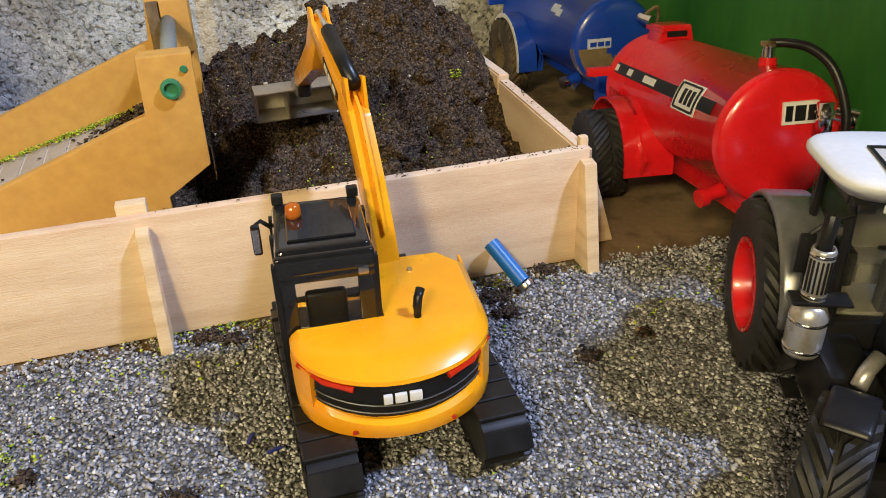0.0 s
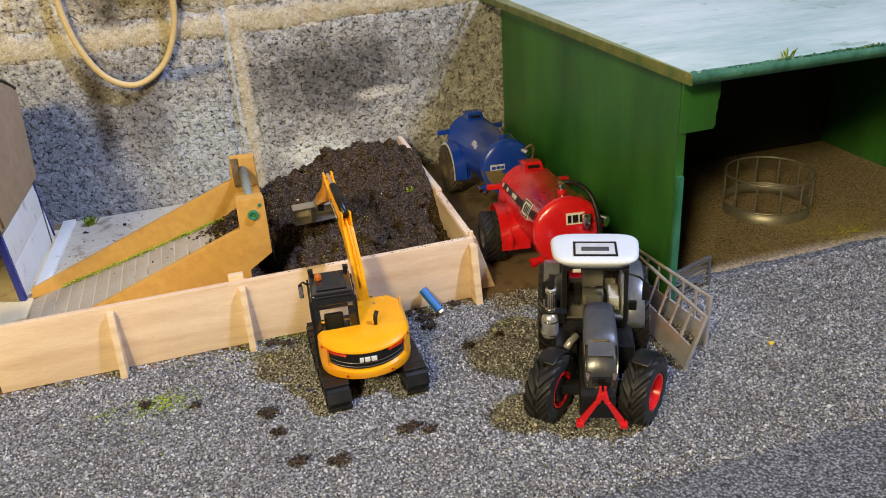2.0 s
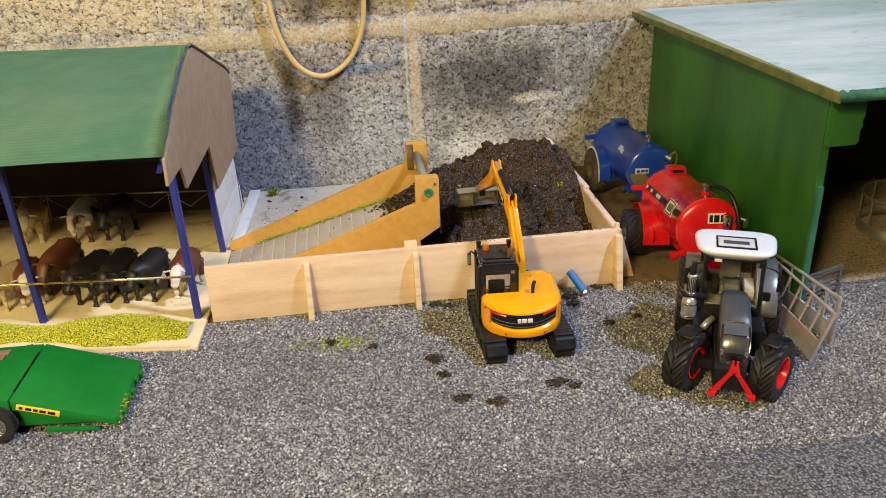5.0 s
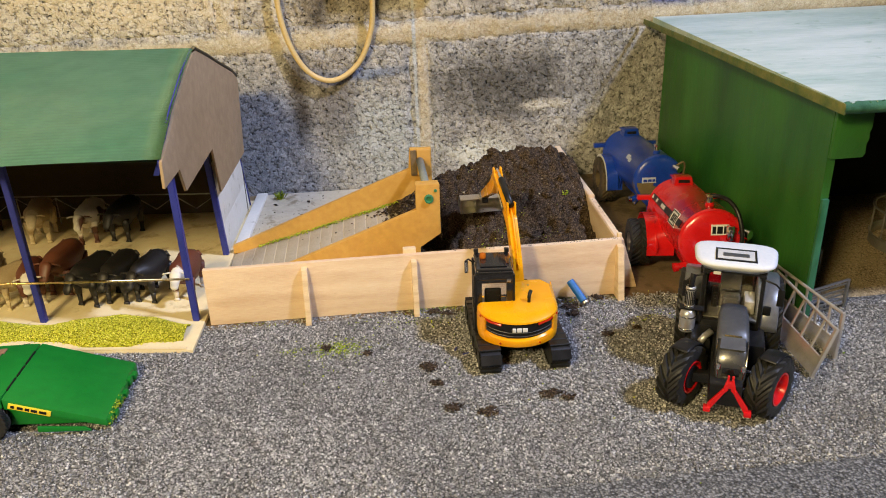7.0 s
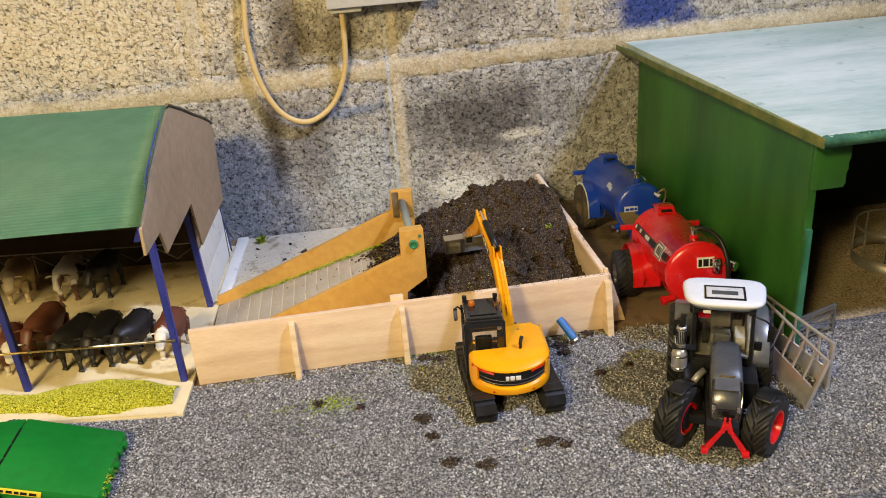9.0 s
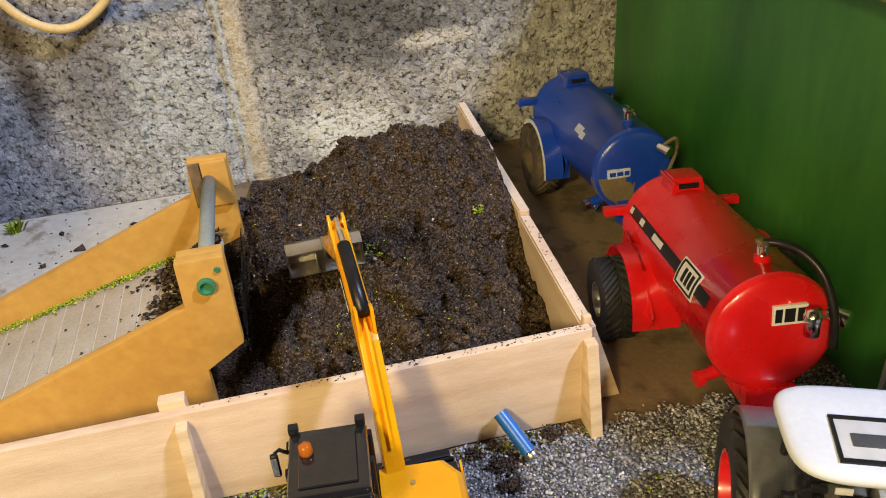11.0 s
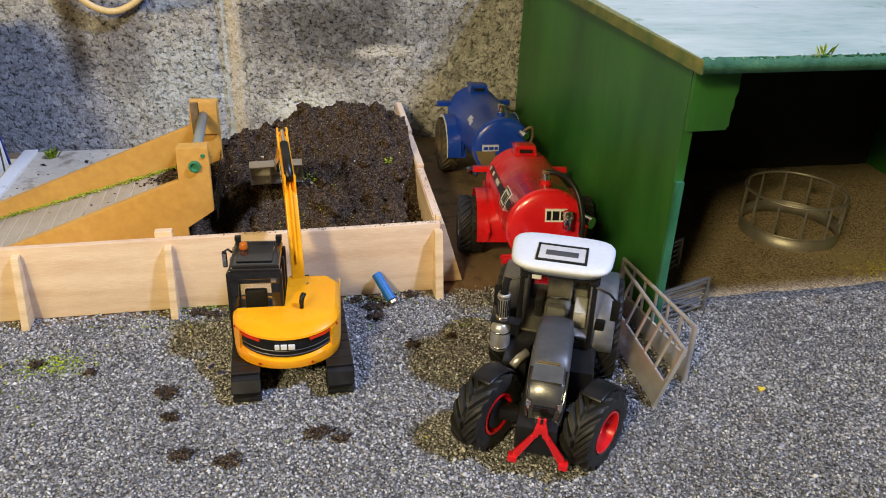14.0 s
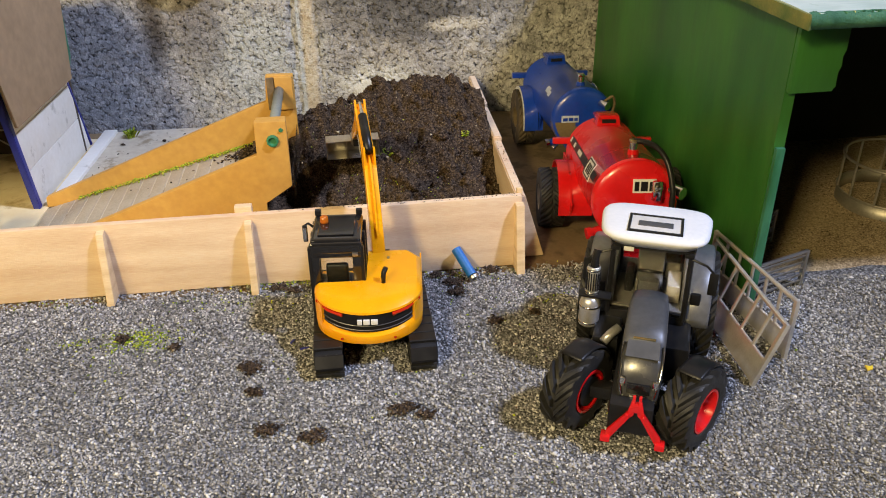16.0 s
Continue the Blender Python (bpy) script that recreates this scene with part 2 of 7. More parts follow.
M_TABLE = surf("stained_table_board", (0.19, 0.13, 0.065), (0.27, 0.19, 0.10), 11, 0.8, bump=0.0006, fine=300, dirt=(0.11, 0.075, 0.035), dirt_at=0.5)
M_GRAVELBED = grains_of("gravel_bed", [(0.0, (0.09, 0.09, 0.09)), (0.5, (0.20, 0.20, 0.198)), (1.0, (0.36, 0.36, 0.355))], 620, depth=0.0012)
M_GRAVEL = islands_of("gravel_chips", [(0.0, (0.09, 0.09, 0.09)), (0.22, (0.20, 0.20, 0.203)), (0.72, (0.40, 0.40, 0.405)), (0.92, (0.57, 0.57, 0.57)), (1.0, (0.80, 0.80, 0.79))], stain=(0.17, 0.125, 0.075))
M_SOIL = grains_of("damp_soil", [(0.0, (0.014, 0.010, 0.007)), (0.6, (0.078, 0.054, 0.036)), (1.0, (0.155, 0.112, 0.076))], 900, rough=0.9, depth=0.0006, gaps=0.75)
M_CLOD = islands_of("soil_crumbs", [(0.0, (0.012, 0.008, 0.006)), (0.74, (0.084, 0.059, 0.040)), (0.978, (0.155, 0.114, 0.077)), (0.990, (0.28, 0.22, 0.13)), (1.0, (0.58, 0.50, 0.35))], 0.95)
M_SHEDSOIL = grains_of("shed_soil", [(0.0, (0.20, 0.15, 0.09)), (0.6, (0.41, 0.32, 0.205)), (1.0, (0.58, 0.47, 0.32))], 900, depth=0.0004, patch=(0.38, 0.31, 0.17), gaps=0.72)
M_CONCRETE = surf("pale_concrete_board", (0.54, 0.48, 0.36), (0.64, 0.58, 0.46), 18, 0.85, bump=0.0004, dirt=(0.26, 0.2, 0.12), dirt_at=0.56)
M_CREAM = surf("cream_painted_board", (0.70, 0.56, 0.31), (0.77, 0.67, 0.43), 10, 0.75, bump=0.0003, dirt=(0.42, 0.30, 0.13), dirt_at=0.56)
# brown board, with the shade of the barn's interior in its tone
M_BARNBACK = surf("shaded_brown_board", (0.05, 0.036, 0.022), (0.08, 0.06, 0.038), 14, 0.85)
M_WHITE = surf("white_painted_board", (0.74, 0.72, 0.65), (0.80, 0.79, 0.73), 20, 0.7, bump=0.0002, dirt=(0.42, 0.40, 0.34))
M_BLUEPOST = surf("blue_painted_wood", (0.02, 0.028, 0.22), (0.03, 0.04, 0.30), 70, 0.45, bump=0.0002)
M_GREENROOF = surf("green_sheet", (0.125, 0.32, 0.19), (0.22, 0.39, 0.25), 5, 0.5, bump=0.00008, aniso=(1, 1.6, 1), spread=0.08)
M_CARD = surf("brown_corrugated_card", (0.36, 0.255, 0.145), (0.43, 0.305, 0.18), 12, 0.85, bump=0.0002)
M_GREENPAINT = surf("brushed_green_paint", (0.016, 0.094, 0.017), (0.054, 0.205, 0.031), 15, 0.42, bump=0.0004, fine=170, aniso=(1, 1, 0.24), spread=0.11)
M_TEAL = surf("teal_edge_paint", (0.012, 0.09, 0.03), (0.06, 0.24, 0.15), 60, 0.5, aniso=(1, 1, 0.3), bump=0.0004)
M_SHEDROOF = surf("pale_blue_white_paint", (0.34, 0.48, 0.44), (0.62, 0.70, 0.66), 11, 0.5, bump=0.0004, aniso=(0.6, 2, 1), spread=0.10, dirt=(0.16, 0.32, 0.22), dirt_at=0.62)
# near-black for the shed's inner faces: their shade put into the colour
M_DARK = surf("shed_shade_black", (0.010, 0.010, 0.010), (0.016, 0.015, 0.014), 10, 0.8)
M_MOSS = surf("mossy_green_edge", (0.014, 0.085, 0.045), (0.07, 0.21, 0.12), 90, 0.8, bump=0.001, dirt=(0.34, 0.28, 0.10), dirt_at=0.66)
M_VERGE = surf("worn_verge_paint", (0.05, 0.11, 0.035), (0.20, 0.20, 0.07), 70, 0.8, bump=0.0006)
M_YELLOW = surf("yellow_plastic", (0.89, 0.375, 0.003), (0.90, 0.385, 0.004), 30, 0.26, coat=0.12, fine=40)
M_BLACK = surf("black_plastic", (0.008, 0.008, 0.009), (0.014, 0.014, 0.015), 90, 0.34, ior=1.38)
M_GLOSSBLACK = surf("gloss_black_plastic", (0.008, 0.008, 0.009), (0.013, 0.013, 0.014), 60, 0.12, coat=0.5)
M_RUBBER = surf("black_rubber", (0.014, 0.014, 0.014), (0.028, 0.027, 0.025), 120, 0.5, bump=0.0002, ior=1.38, dirt=(0.07, 0.06, 0.045), dirt_at=0.62)
M_RED = surf("red_gloss_paint", (0.62, 0.008, 0.010), (0.68, 0.012, 0.014), 30, 0.26, coat=0.35)
M_BLUE = surf("blue_gloss_paint", (0.007, 0.045, 0.38), (0.011, 0.06, 0.47), 30, 0.30, coat=0.2, dirt=(0.10, 0.085, 0.05), dirt_at=0.66)
M_STEEL = surf("bare_steel", (0.52, 0.49, 0.44), (0.62, 0.60, 0.56), 120, 0.3, metal=1.0)
M_CHROME = surf("chrome", (0.72, 0.70, 0.66), (0.78, 0.77, 0.74), 100, 0.14, metal=1.0)
M_GREYPAINT = surf("metallic_grey_paint", (0.085, 0.089, 0.098), (0.105, 0.11, 0.12), 40, 0.42, metal=0.4, coat=0.15)
M_ROOFWHITE = surf("white_plastic", (0.68, 0.71, 0.74), (0.72, 0.75, 0.78), 40, 0.48)
M_STICKER = surf("white_sticker", (0.72, 0.72, 0.70), (0.76, 0.76, 0.74), 50, 0.4)
M_BLUELABEL = surf("pale_blue_sticker", (0.40, 0.46, 0.68), (0.62, 0.66, 0.78), 300, 0.5)
M_SILVER = surf("silver_plastic", (0.52, 0.51, 0.49), (0.60, 0.59, 0.57), 120, 0.3, metal=0.7)
M_NOSE = surf("dark_chromed_plastic", (0.075, 0.076, 0.08), (0.11, 0.111, 0.114), 50, 0.27, metal=0.55, coat=0.2)
M_FENDER = surf("satin_silver_grey", (0.14, 0.145, 0.155), (0.19, 0.195, 0.205), 40, 0.3, metal=0.4, coat=0.25)
M_CABGREY = surf("grey_cab_trim", (0.09, 0.088, 0.08), (0.13, 0.125, 0.115), 60, 0.6)
M_HURDLE = surf("dull_galvanised_metal", (0.56, 0.53, 0.48), (0.70, 0.68, 0.64), 90, 0.34, metal=0.6, dirt=(0.26, 0.17, 0.09), dirt_at=0.66)
M_FEEDER = surf("dull_feeder_metal", (0.30, 0.28, 0.24), (0.38, 0.36, 0.31), 60, 0.45, metal=0.7, dirt=(0.16, 0.11, 0.06))
M_GLASS = glass_of("clear_plastic", (0.9, 0.9, 0.88))
M_SMOKED = glass_of("dusty_clear_plastic", (0.86, 0.85, 0.82))
M_SMOKED.node_tree.nodes["Principled BSDF"].inputs["Roughness"].default_value = 0.12
M_MUD = surf("dried_mud", (0.13, 0.095, 0.045), (0.20, 0.15, 0.08), 60, 0.9, bump=0.0005)
M_MUDTYRE = surf("mud_caked_rubber", (0.030, 0.026, 0.020), (0.15, 0.11, 0.055), 45, 0.85, bump=0.0005, dirt=(0.20, 0.15, 0.08), dirt_at=0.55)
M_AMBER = surf("amber_plastic", (0.42, 0.10, 0.006), (0.5, 0.14, 0.01), 50, 0.2, coat=0.3)
M_REDLENS = surf("red_lens", (0.45, 0.02, 0.005), (0.5, 0.03, 0.008), 50, 0.2, coat=0.4)
M_GREYCARD = surf("grey_dowel", (0.26, 0.25, 0.22), (0.32, 0.31, 0.28), 60, 0.7)
M_BARGREY = surf("grey_green_dowel", (0.20, 0.22, 0.18), (0.28, 0.30, 0.26), 60, 0.6)
M_GREENBIT = surf("green_paint_dab", (0.02, 0.13, 0.05), (0.05, 0.26, 0.13), 90, 0.5)
M_BRASS = surf("brass", (0.75, 0.55, 0.22), (0.8, 0.6, 0.28), 90, 0.28, metal=1.0)
M_TRAILER = surf("bright_green_plastic", (0.004, 0.155, 0.018), (0.008, 0.20, 0.026), 12, 0.42)
M_TRAILERWOOD = wood_of("trailer_planks", (0.34, 0.20, 0.12), (0.22, 0.12, 0.07), 14, (8, 2, 8))
M_STRAW = islands_of("chopped_feed", [(0.0, (0.40, 0.41, 0.03)), (0.6, (0.62, 0.60, 0.05)), (1.0, (0.84, 0.78, 0.14))], 0.9)
M_STRAWBED = grains_of("packed_feed", [(0.0, (0.30, 0.30, 0.012)), (0.6, (0.46, 0.45, 0.020)), (1.0, (0.62, 0.58, 0.06))], 700, depth=0.0008)
M_MOSSBIT = islands_of("green_flock", [(0.0, (0.10, 0.20, 0.012)), (0.5, (0.34, 0.44, 0.03)), (1.0, (0.58, 0.64, 0.07))], 0.9)
M_EDGEMOSS = islands_of("edge_moss", [(0.0, (0.008, 0.050, 0.022)), (0.6, (0.030, 0.13, 0.055)), (0.9, (0.10, 0.24, 0.07)), (1.0, (0.50, 0.42, 0.13))], 0.9)
M_BLUEROD = surf("blue_plastic_tube", (0.015, 0.13, 0.42), (0.02, 0.16, 0.48), 60, 0.35)
M_CABLE = surf("cream_cable", (0.66, 0.48, 0.20), (0.72, 0.54, 0.26), 40, 0.45)
M_BOXWHITE = surf("white_box_plastic", (0.55, 0.55, 0.54), (0.62, 0.62, 0.60), 20, 0.5)
M_YELLOWLABEL = surf("yellow_label", (0.80, 0.58, 0.03), (0.84, 0.62, 0.05), 60, 0.45)


# ---- building blocks ----
def thing(name, at=(0, 0, 0), rz=0.0, label="", category="", group="", kind=""):
    e = new(name)
    e.empty_display_size = 0.01
    e.matrix_world = pose(*at, 0, 0, rz)
    return tagged(e, label, category, group, kind)


def mesh_of(name, bm, material, smooth=False):
    me = bpy.data.meshes.new(name)
    bmesh.ops.recalc_face_normals(bm, faces=bm.faces)
    bm.to_mesh(me)
    bm.free()
    me.materials.append(material)
    me.shade_smooth()
    if not smooth:
        me.set_sharp_from_angle(angle=radians(32))
    return me


def part(name, bm, material, parent=None, label="", smooth=False, m=None):
    ob = new(name, mesh_of(name, bm, material, smooth))
    if parent is not None:
        ob.parent = parent
    if m is not None:
        ob.matrix_basis = m
    if "window" in name or name == "windscreen":
        ob.visible_shadow = False
    return tagged(ob, label)


def join(bm, other, m=None):
    if m is not None:
        other.transform(m)
    me = bpy.data.meshes.new("tmp")
    other.to_mesh(me)
    other.free()
    bm.from_mesh(me)
    bpy.data.meshes.remove(me)
    return bm


def box(x0, x1, y0, y1, z0, z1, bevel=0.0, seg=2, m=None, bm=None):
    b = bmesh.new()
    bmesh.ops.create_cube(b, size=1.0)
    b.transform(Matrix.Translation(((x0 + x1) / 2, (y0 + y1) / 2, (z0 + z1) / 2)) @ Matrix.Diagonal((x1 - x0, y1 - y0, z1 - z0, 1)))
    if bevel:
        bmesh.ops.bevel(b, geom=b.edges[:], offset=bevel, segments=seg, affect="EDGES", profile=0.6, clamp_overlap=True)
    if m is not None:
        b.transform(m)
    return b if bm is None else join(bm, b)


def prism(points, a, b, axis="x", bevel=0.0, bm=None, seg=2):
    """The outline, in the two other axes, drawn out along axis from a to b."""
    o = bmesh.new()
    put = {"x": lambda u, v, w: (w, u, v), "y": lambda u, v, w: (u, w, v), "z": lambda u, v, w: (u, v, w)}[axis]
    lo = [o.verts.new(put(u, v, a)) for u, v in points]
    hi = [o.verts.new(put(u, v, b)) for u, v in points]
    n = len(points)
    o.faces.new(lo), o.faces.new(hi)
    for i in range(n):
        o.faces.new((lo[i], lo[(i + 1) % n], hi[(i + 1) % n], hi[i]))
    if bevel:
        bmesh.ops.recalc_face_normals(o, faces=o.faces)
        bmesh.ops.bevel(o, geom=o.edges[:], offset=bevel, segments=seg, affect="EDGES", profile=0.6, clamp_overlap=True)
    return o if bm is None else join(bm, o)


def rod(p, q, r, r2=None, seg=12, bm=None, caps=True):
    o = bmesh.new()
    p, q = Vector(p), Vector(q)
    bmesh.ops.create_cone(o, cap_ends=caps, segments=seg, radius1=r, radius2=r if r2 is None else r2, depth=(q - p).length)
    o.transform(Matrix.Translation((p + q) / 2) @ (q - p).to_track_quat("Z", "Y").to_matrix().to_4x4())
    return o if bm is None else join(bm, o)


def tube(points, r, seg=8, bm=None):
    """A bent round bar through the points."""
    o = bmesh.new()
    pts = [Vector(p) for p in points]
    rings = []
    for i, p in enumerate(pts):
        d = (pts[min(i + 1, len(pts) - 1)] - pts[max(i - 1, 0)]).normalized()
        q = d.to_track_quat("Z", "Y")
        rings.append([o.verts.new(p + q @ Vector((r * math.cos(a), r * math.sin(a), 0))) for a in (2 * math.pi * k / seg for k in range(seg))])
    for a, b in zip(rings, rings[1:]):
        for k in range(seg):
            o.faces.new((a[k], a[(k + 1) % seg], b[(k + 1) % seg], b[k]))
    o.faces.new(rings[0]), o.faces.new(rings[-1])
    return o if bm is None else join(bm, o)


def lathe(profile, seg=32, axis="z", bm=None):
    """Turned round its axis: (radius, height) from one end to the other."""
    o = bmesh.new()
    rings = []
    for r, h in profile:
        if r < 1e-6:
            rings.append([o.verts.new((0, 0, h))])
        else:
            rings.append([o.verts.new((r * math.cos(2 * math.pi * k / seg), r * math.sin(2 * math.pi * k / seg), h)) for k in range(seg)])
    for a, b in zip(rings, rings[1:]):
        for k in range(seg):
            l = (k + 1) % seg
            if len(a) == 1 and len(b) > 1:
                o.faces.new((a[0], b[k], b[l]))
            elif len(b) == 1 and len(a) > 1:
                o.faces.new((a[k], a[l], b[0]))
            elif len(a) > 1:
                o.faces.new((a[k], a[l], b[l], b[k]))
    if axis == "x":
        o.transform(Matrix.Rotation(radians(90), 4, "Y"))
    elif axis == "y":
        o.transform(Matrix.Rotation(radians(-90), 4, "X"))
    return o if bm is None else join(bm, o)


def loft(sections, bm=None, close=True):
    """Closed rings of equal count, joined in order, ends filled."""
    o = bmesh.new()
    rings = [[o.verts.new(p) for p in s] for s in sections]
    n = len(rings[0])
    for a, b in zip(rings, rings[1:]):
        for k in range(n):
            o.faces.new((a[k], a[(k + 1) % n], b[(k + 1) % n], b[k]))
    if close:
        o.faces.new(rings[0]), o.faces.new(rings[-1])
    return o if bm is None else join(bm, o)


def chips(name, spots, sizes, material, flat=0.7, parent=None, sides=3):
    """Many small angular crumbs in one mesh: six-cornered, each turned and squashed its own way."""
    rng = np.random.default_rng(len(spots))
    n = len(spots)
    base = np.array([(1, 0, 0), (-1, 0, 0), (0, 1, 0), (0, -1, 0), (0, 0, 1), (0, 0, -1)], float)
    tri = np.array([(0, 2, 4), (2, 1, 4), (1, 3, 4), (3, 0, 4), (2, 0, 5), (1, 2, 5), (3, 1, 5), (0, 3, 5)])
    v = base[None] * rng.uniform(0.55, 1.25, (n, 6, 1)) + rng.normal(0, 0.22, (n, 6, 3))
    q = rng.normal(size=(n, 4))
    q /= np.linalg.norm(q, axis=1)[:, None]
    w, x, y, z = q.T
    rot = np.stack([1 - 2 * (y * y + z * z), 2 * (x * y - z * w), 2 * (x * z + y * w), 2 * (x * y + z * w), 1 - 2 * (x * x + z * z), 2 * (y * z - x * w),
                    2 * (x * z - y * w), 2 * (y * z + x * w), 1 - 2 * (x * x + y * y)], 1).reshape(n, 3, 3)
    v = np.einsum("nij,nkj->nki", rot, v) * np.asarray(sizes)[:, None, None]
    v[:, :, 2] *= flat
    v += np.asarray(spots)[:, None, :]
    me = bpy.data.meshes.new(name)
    f = (tri[None] + 6 * np.arange(n)[:, None, None]).reshape(-1, 3)
    me.vertices.add(6 * n)
    me.vertices.foreach_set("co", v.reshape(-1))
    me.loops.add(f.size)
    me.loops.foreach_set("vertex_index", f.reshape(-1).astype(np.int32))
    me.polygons.add(len(f))
    me.polygons.foreach_set("loop_start", np.arange(0, f.size, 3, dtype=np.int32))
    me.update(calc_edges=True)
    me.materials.append(material)
    ob = new(name, me)
    ob.parent = parent
    return ob


def rough_sheet(name, x0, x1, y0, y1, nx, ny, height, material, smooth=True):
    """An open sheet whose height is a function of its place."""
    xs, ys = np.linspace(x0, x1, nx), np.linspace(y0, y1, ny)
    verts = [(x, y, height(x, y)) for y in ys for x in xs]
    faces = [(j * nx + i, j * nx + i + 1, (j + 1) * nx + i + 1, (j + 1) * nx + i) for j in range(ny - 1) for i in range(nx - 1)]
    me = bpy.data.meshes.new(name)
    me.from_pydata(verts, [], faces)
    me.materials.append(material)
    if smooth:
        me.shade_smooth()
    return new(name, me)


def clamp01(v):
    return min(1.0, max(0.0, v))


def ease(a, b, v):
    v = clamp01((v - a) / (b - a))
    return v * v * (3 - 2 * v)

# ---- the room round the table ----
ROOM = [("wall_west", (-2.3, -2.25, -2.3, 0.80, -0.8, 3.3)), ("wall_east", (2.35, 2.40, -2.3, 0.80, -0.8, 3.3)), ("wall_south", (-2.25, 2.35, -2.35, -2.30, -0.8, 3.3)),
        ("floor", (-2.3, 2.4, -2.35, 0.80, -0.86, -0.80)), ("ceiling", (-2.3, 2.4, -2.35, 0.80, 3.3, 3.35))]
for n, b in ROOM:
    tagged(part(n, box(*b), M_ROOM), "plain plastered side of the dim workshop room", n.split("_")[0], kind="structure")

# ---- block wall behind the table ----
WALL_Y = 0.65
wall = tagged(part("wall_north", box(-2.25, 2.35, WALL_Y + 0.006, 0.80, -0.8, 3.3), M_MORTAR), "bare concrete block wall with pale mortar joints and old paint", "wall", kind="structure")


def block_mesh(x0, x1, z0, z1, seed):
    """A hollow-textured block face: worn rim, pits and bumps."""
    nx, nz = 150, 74
    bm = bmesh.new()
    rows = []
    for j in range(nz + 1):
        row = []
        for i in range(nx + 1):
            x, z = x0 + (x1 - x0) * i / nx, z0 + (z1 - z0) * j / nz
            rim = min(x - x0, x1 - x, z - z0, z1 - z)
            p = Vector((x * 95, seed * 3.7, z * 95))
            y = WALL_Y + 0.0042 * (1 - ease(0.0, 0.012, rim + 0.003 * noise.noise(p * 0.4)))
            y -= 0.0010 * noise.noise(p * 0.3) + 0.0007 * noise.noise(p) + 0.0008 * noise.noise(p * 2.3)
            y += 0.0020 * max(0.0, noise.noise(p * 1.8 + Vector((9, 4, 2))) - 0.22)
            row.append(bm.verts.new((x + 0.0016 * noise.noise(p * 0.5 + Vector((3, 3, 3))), y, z + COURSE * x + 0.0016 * noise.noise(p * 0.5))))
        rows.append(row)
    for j in range(nz):
        for i in range(nx):
            bm.faces.new((rows[j][i], rows[j][i + 1], rows[j + 1][i + 1], rows[j + 1][i]))
    rim = [v for v in rows[0]] + [r[-1] for r in rows[1:]] + rows[-1][-2::-1] + [r[0] for r in rows[-2:0:-1]]
    back = [bm.verts.new((v.co.x, WALL_Y + 0.03, v.co.z)) for v in rim]
    for k in range(len(rim)):
        bm.faces.new((rim[k], back[k], back[(k + 1) % len(rim)], rim[(k + 1) % len(rim)]))
    return bm


for s, (x0, x1, z0, z1) in enumerate([(-0.893, -0.455, -0.022, 0.192), (-0.445, -0.006, -0.022, 0.192), (0.006, 0.445, -0.022, 0.192), (0.455, 0.895, -0.022, 0.192),
                                      (-0.672, -0.232, 0.206, 0.42), (-0.221, 0.217, 0.206, 0.42), (0.229, 0.668, 0.206, 0.42), (0.68, 1.12, 0.206, 0.42)]):
    part("concrete_block", block_mesh(x0, x1, z0, z1, s), M_BLOCK if z0 < 0.1 else M_BLOCK_UPPER, wall, smooth=True)
# mortar smeared over the joints
def smear(x0, x1, z0, z1, lift, seed):
    nx, nz = max(8, int((x1 - x0) / 0.003)), max(8, int((z1 - z0) / 0.003))
    bm = bmesh.new()
    def spot(i, j):
        u, v = i / nx, j / nz
        x, z = x0 + (x1 - x0) * u, z0 + (z1 - z0) * v
        across = math.sin(math.pi * (v if x1 - x0 > z1 - z0 else u))
        p = Vector((x * 60, seed * 5, z * 60))
        y = WALL_Y + 0.0062 - (lift + 0.0056) * across ** 0.6 + 0.0014 * noise.noise(p * 0.5) + 0.0012 * noise.noise(p * 1.6) + 0.0008 * noise.noise(p * 4)
        return (x + 0.004 * noise.noise(p * 0.3 + Vector((1, 1, 1))) + 0.003 * noise.noise(p * 1.1), y, z + COURSE * x + 0.006 * noise.noise(p * 0.25) + 0.003 * noise.noise(p * 1.1 + Vector((4, 0, 0))))
    g = [[bm.verts.new(spot(i, j)) for i in range(nx + 1)] for j in range(nz + 1)]
    for j in range(nz):
        for i in range(nx):
            bm.faces.new((g[j][i], g[j][i + 1], g[j + 1][i + 1], g[j + 1][i]))
    return bm


for s, (x0, x1, z0, z1) in enumerate([(-0.9, 0.9, 0.176, 0.222), (-0.0150, 0.0200, -0.02, 0.19), (-0.246, -0.208, 0.207, 0.42), (0.204, 0.242, 0.207, 0.42)]):
    part("mortar_joint", smear(x0, x1, z0, z1, 0.0016 if s == 0 else 0.0008, s + 1.3), M_BLOCK if s < 2 else M_BLOCK_UPPER, wall, smooth=True)

# ---- table and what covers it ----
tagged(part("ground", box(-1.6, 1.7, -0.34, 0.655, -0.03, -0.0015, 0.001), M_TABLE), "brown stained table board under the model farm", "ground", kind="structure")
tagged(rough_sheet("gravel_bed", -0.9, 1.2, -0.32, 0.306, 130, 60, lambda x, y: 0.0006 * noise.noise((x * 30, y * 30, 0)) - (0.003 if y > 0.303 else 0.0002), M_GRAVELBED),
       "bed of fine grey crushed stone on the table", "gravel", kind="structure")


def on_gravel(x, y):
    return y < 0.306 - 0.012 * (x > 0.16) * abs(noise.noise((x * 40, y * 10, 2))) and not (x < -0.232 and y > 0.262 - 0.13 * (x + 0.232)) and not (x > 0.302 and y > 0.256 + 0.006 * noise.noise((x * 25, 0, 5)))


